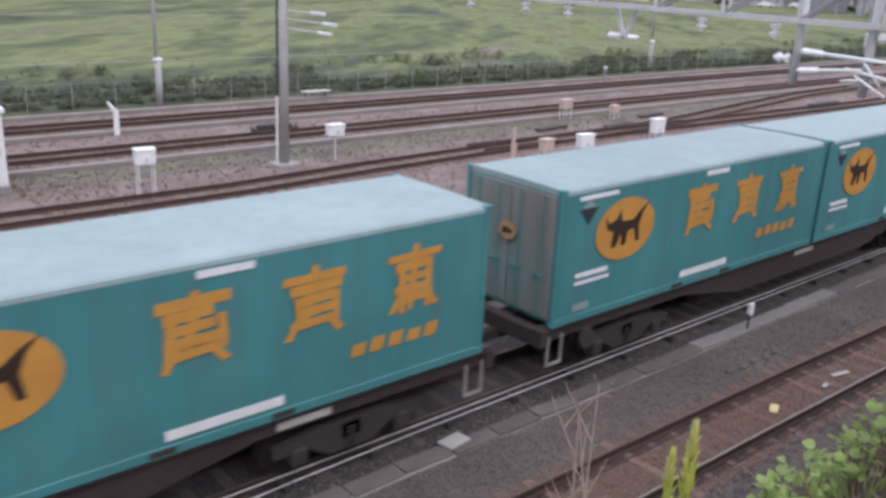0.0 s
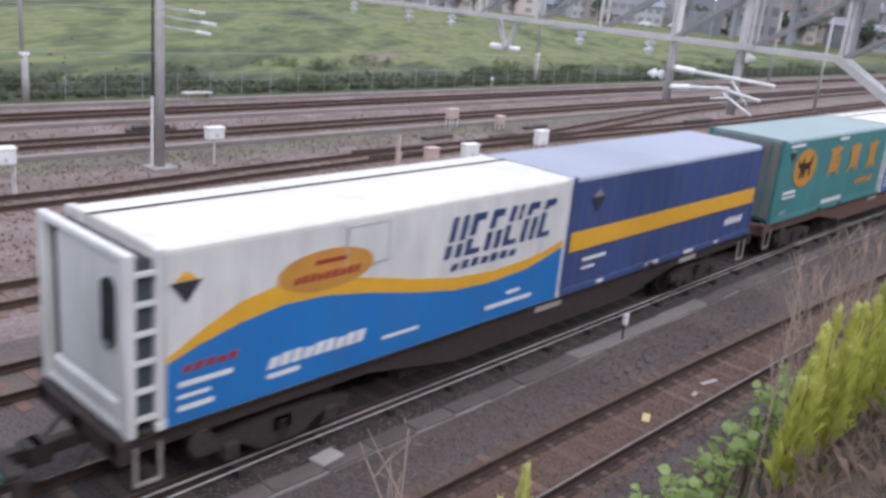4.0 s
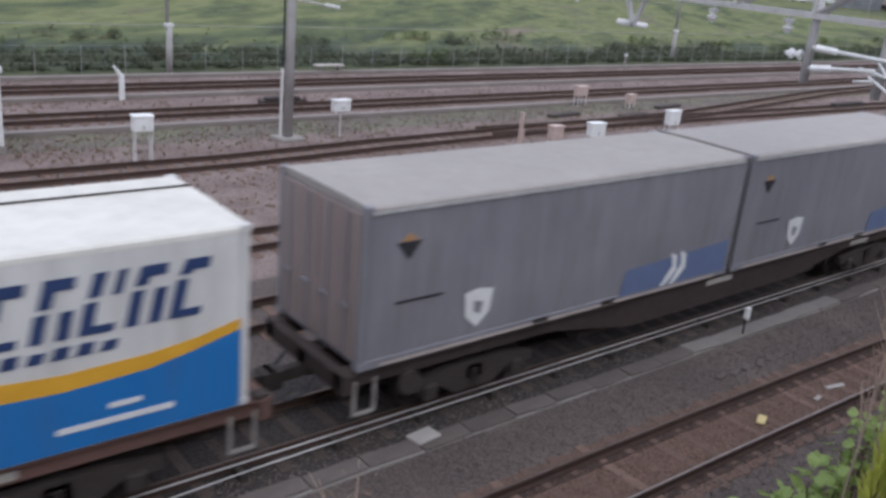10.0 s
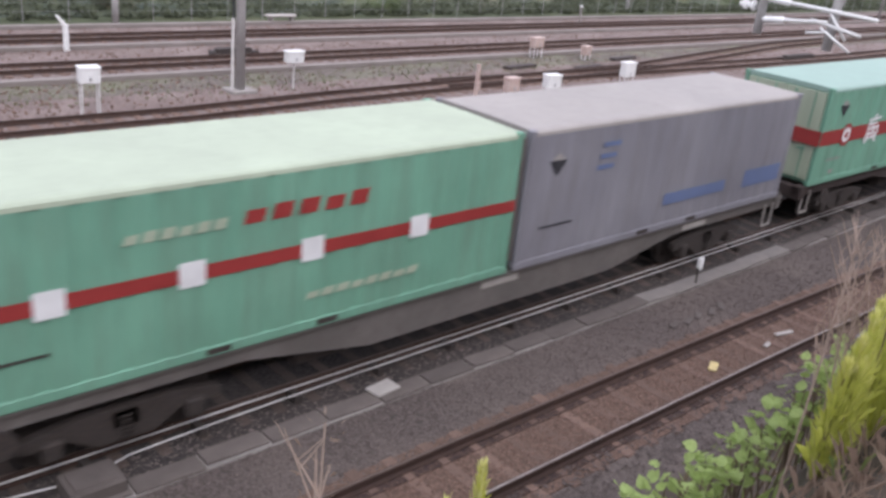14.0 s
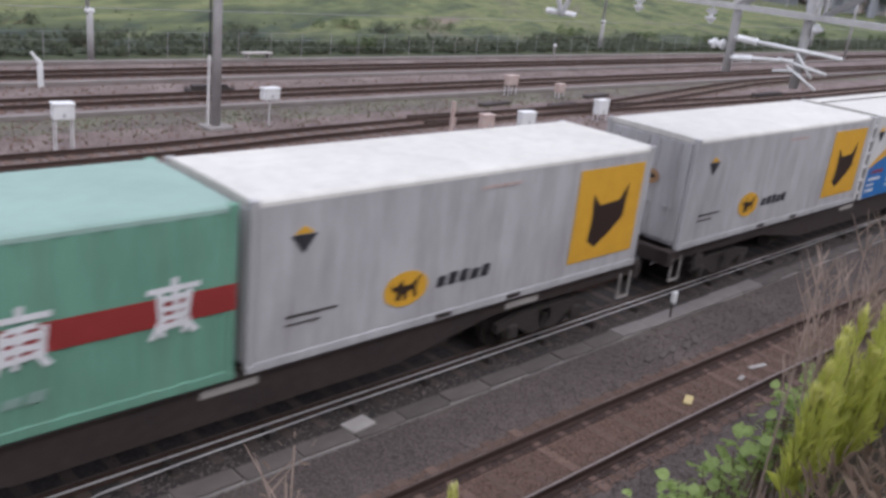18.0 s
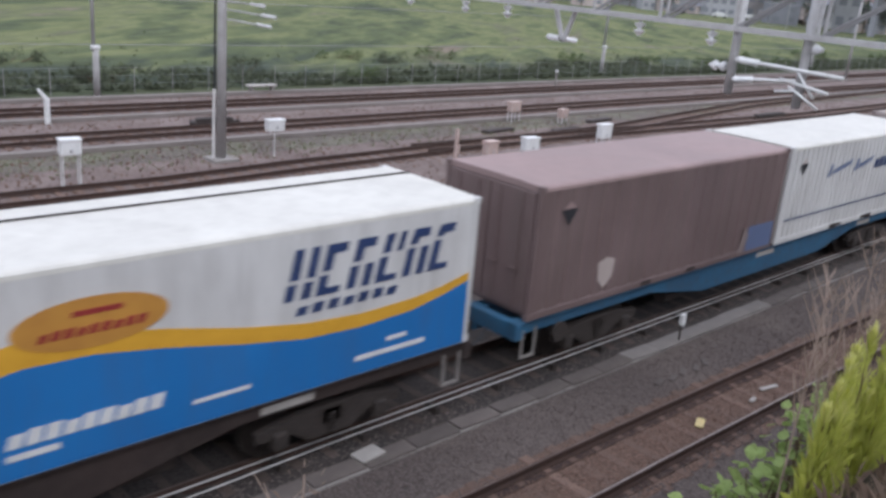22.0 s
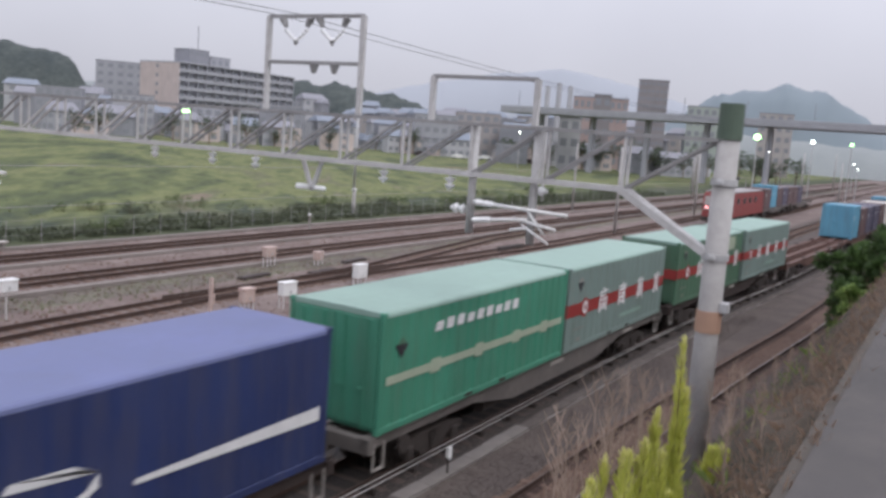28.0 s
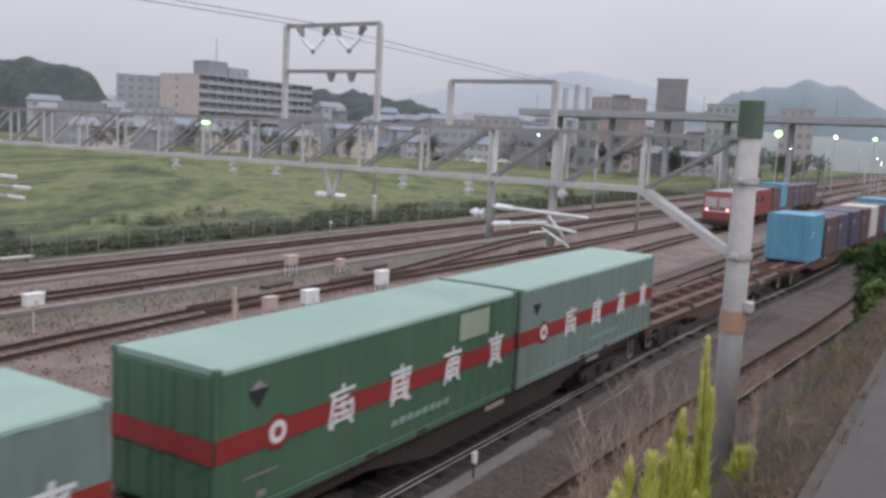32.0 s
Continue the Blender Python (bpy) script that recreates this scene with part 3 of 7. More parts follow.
# rust-stained stones between the near rails
bv, bf = [], []
for x in [-60] + list(range(4, 122, 4)):
    bv += [(x, -0.18 + bend(x), -0.186), (x, 1.67 + bend(x), -0.186), (x, 1.67 + bend(x), -0.21), (x, -0.18 + bend(x), -0.21)]
for i in range(len(bv) // 4 - 1):
    bf += [(4 * i + k, 4 * i + 4 + k, 4 * i + 4 + (k + 1) % 4, 4 * i + (k + 1) % 4) for k in range(4)]
o = from_arrays("track_bed", bv, bf, M_BALLAST_R)
# dark strips beside the near rails: rust tone with the rails' shade painted in
for c in (Y_NEAR - 0.62, Y_NEAR + 0.5):
    sv = [(x, c + d + bend(x), z) for x in [-60] + list(range(4, 122, 4)) for d, z in ((-0.12, -0.19), (-0.12, -0.168), (0.12, -0.168), (0.12, -0.19))]
    sf = [(4 * i + k, 4 * i + 4 + k, 4 * i + 5 + k, 4 * i + 1 + k) for i in range(len(sv) // 4 - 1) for k in range(3)]
    from_arrays("rust_strip", sv, sf, M_RUSTSHADE, o, "dark strip of rust and painted shade along the rail")
# ballast under the container train is darker than beside the near track
M_BALLAST_D = gravel("darker_ballast", (0.055, 0.046, 0.042), (0.039, 0.033, 0.03), (0.022, 0.018, 0.017), 0.055, bump=0.5, patch=(0.055, 0.042, 0.036), patch_amt=0.5)
tagged(from_arrays("track_bed", *curved_slab(3.15, 5.9, -0.21, -0.187), M_BALLAST_D), "darker stone bed under the container train", "track bed", kind="structure")
tagged(o, "rust-brown stone bed between the near rails", "track bed", kind="structure")


def stones(name, label, x0, x1, y0, y1, z, count, size, material, seed, swing=False):
    """Loose stones as small rough polyhedra in one mesh."""
    rng = np.random.RandomState(seed)
    base = np.array([(0, 0, 0.6), (0.6, 0.1, 0.05), (-0.1, 0.6, 0.0), (-0.6, -0.1, 0.1), (0.1, -0.6, 0.05), (0, 0, -0.5)])
    tris = [(0, 1, 2), (0, 2, 3), (0, 3, 4), (0, 4, 1), (5, 2, 1), (5, 3, 2), (5, 4, 3), (5, 1, 4)]
    verts, faces = [], []
    # thicker towards the camera's end of the strip
    for i in range(count):
        u = rng.rand()
        x, y = x0 + (x1 - x0) * u ** 1.6, rng.uniform(y0, y1)
        y += bend(x) if swing else 0
        s = size * rng.uniform(0.5, 1.3)
        a = rng.uniform(0, 6.28)
        ca, sa = math.cos(a), math.sin(a)
        b = len(verts)
        for vx, vy, vz in base * (1 + rng.uniform(-0.3, 0.3, (6, 1))):
            verts.append((x + s * (vx * ca - vy * sa), y + s * (vx * sa + vy * ca), z + s * vz * 0.8))
        faces += [(b + p, b + q, b + r) for p, q, r in tris]
    o = from_arrays(name, verts, faces, material)
    return tagged(o, label, "gravel", kind="stuff")


def stone_mat(name, a, b):
    m = mat(name, a, b, scale=6, rough=0.95, bump=0.3)
    n, l = m.node_tree.nodes, m.node_tree.links
    geo = n.new("ShaderNodeNewGeometry")
    mr = n.new("ShaderNodeMapRange")
    mr.inputs["To Min"].default_value, mr.inputs["To Max"].default_value = 0.72, 1.28
    hs = n.new("ShaderNodeHueSaturation")
    src = n["Principled BSDF"].inputs["Base Color"].links[0].from_socket
    l.new(geo.outputs["Random Per Island"], mr.inputs["Value"])
    l.new(mr.outputs["Result"], hs.inputs["Value"])
    l.new(src, hs.inputs["Color"])
    l.new(hs.outputs["Color"], n["Principled BSDF"].inputs["Base Color"])
    return m


M_STONE = stone_mat("ballast_stones", (0.125, 0.10, 0.09), (0.097, 0.077, 0.07))
M_STONE_R = stone_mat("rusty_ballast_stones", (0.16, 0.10, 0.075), (0.12, 0.075, 0.057))
stones("gravel", "grey-brown ballast stones between the tracks", 1, 45, 1.42, 3.7, -0.19, 16000, 0.038, M_STONE, 1)
stones("gravel", "rust-brown ballast stones between the near rails", 2, 45, 0.22, 1.25, -0.18, 9000, 0.04, M_STONE_R, 2, True)
stones("gravel", "grey ballast stones along the foot of the bank", 3, 45, -1.2, 0.12, -0.17, 6000, 0.045, M_STONE, 3, True)
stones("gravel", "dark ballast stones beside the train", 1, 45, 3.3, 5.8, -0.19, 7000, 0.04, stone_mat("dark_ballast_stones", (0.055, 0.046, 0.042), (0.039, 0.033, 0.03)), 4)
stones("gravel", "brown stones scattered over the yard", 8, 75, 14.5, 36, -0.17, 6000, 0.09, M_STONE_R, 5)

# ---- container train ----
L, W, H = 9.25, 2.45, 2.54
FACE, DECK = 3.2, 1.29
UNIT, INNER = 20.4, 9.45
GROUP = "containers of the train"


def side_mesh(l, h, pitch, depth, flip=False):
    """A pressed side panel in the plane y=0: ribs and grooves of the given pitch and depth."""
    pts, x = [], 0.0
    n = max(int(l / pitch), 1)
    p = l / n
    for i in range(n):
        a = i * p
        pts += [(a, 0.0), (a + p * 0.55, 0.0), (a + p * 0.65, depth), (a + p * 0.9, depth)]
    pts.append((l, 0.0))
    bm = bmesh.new()
    lo = [bm.verts.new((x, y, 0)) for x, y in pts]
    hi = [bm.verts.new((x, y, h)) for x, y in pts]
    for i in range(len(pts) - 1):
        q = (lo[i], lo[i + 1], hi[i + 1], hi[i])
        bm.faces.new(q[::-1] if flip else q)
    return bm


def decal(parent, name, pts, material, label="", axis="y", off=0.0, lift=0.006):
    bm = bmesh.new()
    plate(bm, pts, lift, axis)
    o = part(name, bm, material, parent, label)
    o.location = (0, -off, 0) if axis == "y" else (-off, 0, 0)
    return o


def rect(u0, v0, u1, v1, lean=0.0):
    return [(u0, v0), (u1, v0), (u1 + lean, v1), (u0 + lean, v1)]


def ellipse(u, v, a, b, n=28):
    return [(u + a * math.cos(2 * math.pi * i / n), v + b * math.sin(2 * math.pi * i / n)) for i in range(n)]


def strokes(parent, name, bars, material, label="", off=0.0, whole=False):
    """A sign of several plain bars: each its own part, or one part where they run together."""
    if not whole:
        for i, pts in enumerate(bars):
            decal(parent, name, pts, material, label, off=off, lift=0.004 + 0.0006 * (i % 8))
        return None
    bm = bmesh.new()
    for pts in bars:
        plate(bm, pts, 0.006)
    o = part(name, bm, material, parent, label)
    o.location = (0, -off, 0)
    return o


def block_sign(u, v, w, h, seed, dense=4, heavy=0.10):
    """A sign as a cluster of plain brush strokes: a short cap, bars of uneven length and slope, and slanting tails."""
    r = random.Random(seed)
    out = []
    t = h * heavy
    out.append(rect(u + w * 0.44, v + h * 0.88, u + w * 0.56, v + h * 1.04, 0.02 * w))
    for i in range(dense + 1):
        y = v + h * (0.80 - 0.66 * i / dense)
        a, b = (0.0, 1.0) if i == 0 else (r.uniform(0.08, 0.3), r.uniform(0.68, 0.98))
        tilt = r.uniform(0.0, 0.05) * h
        k = t * r.uniform(0.75, 1.15)
        out.append([(u + a * w, y), (u + b * w, y + tilt), (u + b * w, y + tilt + k), (u + a * w, y + k)])
    for i in range(3):
        x = u + w * (0.16 + 0.3 * i + r.uniform(-0.06, 0.06))
        z0, z1 = v + h * r.uniform(-0.02, 0.25), v + h * r.uniform(0.6, 0.84)
        sl = w * r.uniform(-0.16, 0.10)
        out.append([(x + sl, z0), (x + sl + 0.10 * w, z0), (x + 0.13 * w, z1), (x, z1)])
    out.append([(u + w * 0.02, v + h * 0.02), (u + w * 0.13, v), (u + w * 0.34, v + h * 0.34), (u + w * 0.24, v + h * 0.38)])
    out.append([(u + w * 0.86, v), (u + w * 0.99, v + h * 0.05), (u + w * 0.74, v + h * 0.32), (u + w * 0.66, v + h * 0.26)])
    return out


def text_bars(u, v, w, h, n, gap=0.3, lean=0.05):
    p = w / n
    return [rect(u + i * p, v, u + (i + 1 - gap) * p, v + h * (1.0 if i % 3 else 0.85), lean) for i in range(n)]


def container(label, m_side, m_roof, pitch=0.6, depth=0.012, m_end=None, m_frame=None, end="doors", l=L, h=H, category="shipping container", name="freight_container", group=GROUP, pockets=True):
    """A freight container: x from its leading end, y from the near side, z from its floor."""
    m_end, m_frame = m_end or m_side, m_frame or m_side
    c = thing(name, label, category, group)
    bm = bmesh.new()
    box(bm, 0.04, 0.09, 0.06, l - 0.04, W - 0.09, h - 0.05)
    part("body", bm, m_side, c)
    bm = side_mesh(l - 0.24, h - 0.26, pitch, depth)
    o = part("side_panel", bm, m_side, c)
    o.location = (0.12, 0.012, 0.15)
    bm = side_mesh(l - 0.24, h - 0.26, pitch, -depth, True)
    o = part("side_panel", bm, m_side, c)
    o.location = (0.12, W - 0.012, 0.15)
    # roof sheet with rounded long edges and a few stiffening folds
    bm = bmesh.new()
    prof = [(0.012, h - 0.11), (0.02, h - 0.05), (0.06, h - 0.015), (0.12, h), (W / 2, h + 0.012), (W - 0.12, h), (W - 0.06, h - 0.015), (W - 0.02, h - 0.05), (W - 0.012, h - 0.11)]
    nseg = 8
    rows = []
    for i in range(nseg + 1):
        x = 0.02 + (l - 0.04) * i / nseg
        rows.append([bm.verts.new((x, y, z)) for y, z in prof])
    for i in range(nseg):
        for j in range(len(prof) - 1):
            bm.faces.new((rows[i][j], rows[i + 1][j], rows[i + 1][j + 1], rows[i][j + 1]))
    bm.faces.new(rows[0])
    bm.faces.new(rows[-1][::-1])
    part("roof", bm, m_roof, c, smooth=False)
    for y in (0.0, W - 0.07):
        bm = bevelled(0.1, y, 0.0, l - 0.1, y + 0.07, 0.15, 0.012)
        part("bottom_rail", bm, m_frame, c)
    for x in (0.0, l - 0.11):
        for y in (0.0, W - 0.11):
            bm = bevelled(x, y, 0.12, x + 0.11, y + 0.11, h - 0.1, 0.015)
            part("corner_post", bm, m_frame, c)
            for z in (0.0, h - 0.118):
                bm = bevelled(x - 0.006, y - 0.006, z, x + 0.124, y + 0.124, z + 0.118, 0.012)
                part("corner_casting", bm, m_frame, c)
    if pockets:
        for x in (l / 2 - 1.05, l / 2 + 0.69):
            bm = bmesh.new()
            box(bm, x, -0.004, 0.03, x + 0.36, 0.05, 0.12)
            part("forklift_pocket", bm, M_DARK, c)
    # leading end
    if end == "doors":
        for k in (0, 1):
            y0 = 0.12 + k * (W / 2 - 0.12)
            bm = bevelled(-0.004, y0 + 0.01, 0.14, 0.05, y0 + W / 2 - 0.14, h - 0.14, 0.01)
            d = part("end_door", bm, m_end, c)
            for dy in (0.25, 0.75):
                bm = bmesh.new()
                yy = y0 + dy * (W / 2 - 0.14)
                tube(bm, (-0.035, yy, 0.16), (-0.035, yy, h - 0.16), 0.016, n=6)
                box(bm, -0.05, yy - 0.05, 0.9, -0.004, yy + 0.16, 0.94)
                part("lock_bar", bm, m_frame, d)
    else:
        bm = bevelled(-0.003, 0.12, 0.14, 0.05, W - 0.12, h - 0.14, 0.015)
        part("end_panel", bm, m_end, c)
        for i in range(4):
            y = 0.35 + i * 0.55
            bm = bevelled(-0.02, y, 0.2, 0.0, y + 0.09, h - 0.2, 0.008)
            part("end_rib", bm, m_end, c)
    return c


def triangle_mark(c, u, v, s=0.26, tip=None):
    decal(c, "hazard_triangle", [(u - s, v + 0.06), (u, v - s), (u + s, v + 0.06)], M_BLACK)
    decal(c, "hazard_triangle", [(u + s * 0.75, v + 0.075), (u, v + s * 0.9), (u - s * 0.75, v + 0.075)], tip or M_YELLOW)


def beast(c, u, v, s, off=0.006):
    """The dark emblem, as one plain walking shape."""
    pts = [(-0.95, 0.55), (-0.75, 0.3), (-0.45, 0.42), (-0.3, 0.75), (-0.2, 0.3), (0.3, 0.28), (0.62, 0.6), (0.98, 0.85), (0.72, 0.5), (0.58, 0.05), (0.66, -0.55), (0.5, -0.55),
           (0.36, -0.05), (0.1, -0.1), (0.02, -0.6), (-0.16, -0.6), (-0.2, -0.12), (-0.42, -0.62), (-0.62, -0.6), (-0.55, -0.05), (-0.85, 0.1)]
    decal(c, "emblem", [(u + s * p, v + s * 0.8 * q) for p, q in pts], M_CAT, "dark brown emblem", off=off)


M_FADEORANGE = mat("faded_orange_marking", (0.42, 0.24, 0.11), (0.34, 0.2, 0.1), rough=0.6, bump=0.02)
M_TEAL_END = paint("dust_covered_teal", (0.17, 0.24, 0.23), (0.19, 0.17, 0.15), amt=0.5)


def teal():
    c = container("teal steel freight container with orange emblem and pale roof", M_TEAL, M_TEAL_ROOF, pitch=1.5, depth=0.008, m_end=M_TEAL_END)
    triangle_mark(c, 0.72, 2.08, 0.24, M_TEAL_ROOF)
    decal(c, "oval_badge", ellipse(1.82, 1.60, 0.86, 0.60), M_ORANGE, "orange oval badge")
    beast(c, 1.82, 1.60, 0.66)
    for i, u in enumerate((3.75, 5.5, 7.25)):
        strokes(c, "orange_sign", block_sign(u, 1.12, 1.0, 1.0, 40 + i, heavy=0.145), M_ORANGE)
    strokes(c, "orange_sign", text_bars(6.6, 0.62, 1.7, 0.22, 5), M_ORANGE)
    decal(c, "label_plate", rect(0.45, 2.3, 1.5, 2.38), M_PURE)
    decal(c, "label_plate", rect(4.3, 2.30, 5.1, 2.40), M_PURE)
    decal(c, "label_plate", rect(3.8, 0.22, 5.5, 0.36), M_PURE)
    decal(c, "label_plate", rect(0.5, 0.86, 1.4, 0.95), M_PURE)
    decal(c, "label_plate", rect(0.5, 0.72, 1.45, 0.79), M_PURE)
    decal(c, "label_plate", rect(0.5, 0.22, 0.95, 0.36), M_TEAL_ROOF)
    decal(c, "oval_badge", ellipse(0.5 * W, 1.55, 0.22, 0.17), M_FADEORANGE, axis="x", off=0.05)
    decal(c, "emblem", [(1.1, 1.52), (1.36, 1.48), (1.34, 1.61), (1.16, 1.6)], M_CAT, axis="x", off=0.058)
    return c


M_BAY = mat("bay_gap_shade", (0.05, 0.065, 0.07), (0.035, 0.045, 0.05), scale=2, rough=0.6)


def reefer(hatch=False):
    c = container("white and blue refrigerated container with a yellow wave", M_WHITE, M_WHITE_ROOF, pitch=0.9, depth=0.004, end="plain", name="refrigerated_container", l=9.12)
    # wave: upper and lower edge along the side
    up = [(0.14, 1.02), (0.6, 1.28), (1.25, 1.58), (1.9, 1.70), (2.7, 1.66), (3.7, 1.48), (4.8, 1.24), (5.8, 1.08), (6.8, 1.02), (7.8, 1.06), (8.4, 1.14), (9.0, 1.28)]
    lo = [(0.14, 0.94), (0.6, 1.10), (1.25, 1.27), (2.0, 1.38), (2.8, 1.36), (3.7, 1.22), (4.8, 1.0), (5.8, 0.84), (6.8, 0.80), (7.8, 0.86), (8.4, 0.98), (9.0, 1.14)]
    decal(c, "yellow_wave", up + lo[::-1], M_YELLOW, "curved yellow wave")
    decal(c, "blue_field", [(0.14, 0.02)] + lo[:0] + [(9.0, 0.02)] + lo[::-1], M_BLUE, "bright blue lower side")
    triangle_mark(c, 0.42, 1.98, 0.24)
    decal(c, "oval_badge", ellipse(2.8, 1.78, 0.93, 0.32), M_ORANGE, "orange oval badge", off=0.007)
    strokes(c, "badge_sign", text_bars(2.15, 1.64, 1.3, 0.12, 9) + [rect(2.55, 1.88, 3.15, 1.95)], M_RED, off=0.014)
    # wordmark as leaning dark blocks with a pale sweep across
    xs_ = [5.4, 5.93, 6.46, 6.99, 7.52, 8.05]
    signs = []
    for i, u in enumerate(xs_):
        # stems and bars, cut by a slanting pale gap
        k = 1.70 + 0.05 * i
        f = 0.055 + 0.012 * i
        signs.append(rect(u, 1.46, u + 0.15, k, f))
        signs.append(rect(u + 0.28, 1.46, u + 0.43, k, f) if i % 2 == 0 else rect(u + 0.15, 1.46, u + 0.40, 1.56, 0.02))
        signs.append(rect(u + 0.09 + 0.012 * i, k + 0.06, u + 0.24 + 0.012 * i, 2.2, 0.09))
        signs.append(rect(u + 0.30, 2.06, u + 0.52, 2.2, 0.03) if i % 3 else rect(u + 0.37 + 0.012 * i, k + 0.06, u + 0.51, 2.2, 0.09))
    strokes(c, "wordmark", signs, M_INK, "dark blue leaning wordmark block")
    strokes(c, "small_sign", text_bars(5.6, 1.22, 1.9, 0.15, 7, 0.35), M_INK)
    strokes(c, "white_sign", text_bars(1.75, 0.42, 1.9, 0.2, 9, 0.2, 0.06), M_PURE, off=0.006)
    strokes(c, "white_sign", [rect(1.75, 0.26, 2.35, 0.34), rect(4.05, 0.32, 4.9, 0.38), rect(6.7, 0.25, 8.1, 0.33), rect(7.3, 0.45, 7.7, 0.52)], M_PURE, off=0.006)
    strokes(c, "white_sign", [rect(0.3, 0.55, 1.15, 0.63), rect(0.3, 0.38, 0.8, 0.44), rect(0.3, 0.2, 0.85, 0.28)], M_PURE, off=0.006)
    strokes(c, "red_sign", text_bars(0.35, 0.76, 0.9, 0.12, 5), M_RED, off=0.006)
    # machinery end: frame with ladder and recessed cabinet
    for y in (0.0, W - 0.2):
        bm = bevelled(-0.42, y, 0.0, -0.28, y + 0.2, H - 0.02, 0.02)
        part("end_frame_post", bm, M_WHITE, c)
    for z in (0.02, H - 0.14):
        bm = bevelled(-0.42, 0.2, z, -0.28, W - 0.2, z + 0.12, 0.02)
        part("end_frame_beam", bm, M_WHITE, c)
    for i in range(6):
        bm = bmesh.new()
        box(bm, -0.29, 0.02, 0.2 + i * 0.4, 0.0, 0.09, 0.26 + i * 0.4)
        part("ladder_rung", bm, M_WHITE, c)
    # shade of the gap behind the rungs is put into the bay's colour
    bm = bmesh.new()
    box(bm, -0.27, 0.1, 0.15, -0.006, W - 0.1, H - 0.16)
    part("machinery_bay", bm, M_BAY, c, "machinery bay behind the ladder, painted dark as a shaded gap")
    # dark plate paints the shade in the recess above the bay
    bm = bmesh.new()
    box(bm, -0.27, 0.12, H - 0.158, -0.008, W - 0.12, H - 0.14)
    part("bay_top", bm, M_DARK, c, "dark plate painting the shade of the recess behind the roof edge")
    bm = bevelled(-0.36, 0.24, 0.48, -0.272, 2.0, H - 0.2, 0.03)
    part("cabinet_door", bm, M_WHITE, c, "white cabinet door")
    bm = bevelled(-0.375, 0.36, 1.15, -0.355, 0.62, 2.1, 0.08)
    part("cabinet_window", bm, M_GLASSY, c, "dark oval window")
    bm = bevelled(-0.4, 0.3, 0.12, -0.2, W - 0.3, 0.46, 0.05)
    part("end_step", bm, M_WHITE, c)
    if hatch:
        h_ = part("side_hatch", bevelled(3.15, -0.012, 1.72, 4.05, 0.004, 2.36, 0.006), M_WHITE, c, "white hatch with a dark upper edge")
        part("hatch_edge", bevelled(3.15, -0.02, 2.36, 4.05, 0.004, 2.39, 0.004), M_GALV, h_)
        for u in (3.15, 4.03):
            part("hatch_edge", bevelled(u, -0.02, 1.72, u + 0.02, 0.004, 2.36, 0.004), M_GALV, h_)
    bm = bmesh.new()
    box(bm, -0.02, W * 0.72, H + 0.012, 9.1, W * 0.72 + 0.03, H + 0.035)
    part("roof_seam", bm, M_DARK, c)
    return c


def royal_blue():
    c = container("royal blue freight container with a broad yellow stripe", M_SEINO, M_SEINO_ROOF, pitch=0.55, depth=0.018)
    decal(c, "stripe", rect(0.14, 0.95, 9.12, 1.37), M_YELLOW, "broad yellow stripe")
    triangle_mark(c, 1.0, 1.98, 0.26, M_CONC)
    strokes(c, "wordmark", text_bars(7.5, 0.48, 1.1, 0.2, 5, 0.25, 0.05), M_PURE)
    strokes(c, "label_plate", [rect(0.7, 0.66, 1.6, 0.74), rect(0.7, 0.48, 1.2, 0.54)], M_PURE)
    strokes(c, "label_plate", [rect(3.5, 0.05, 4.1, 0.14), rect(5.4, 0.05, 5.9, 0.13), rect(1.4, 0.04, 1.65, 0.12), rect(7.1, 0.05, 7.3, 0.13)], M_PURE)
    return c


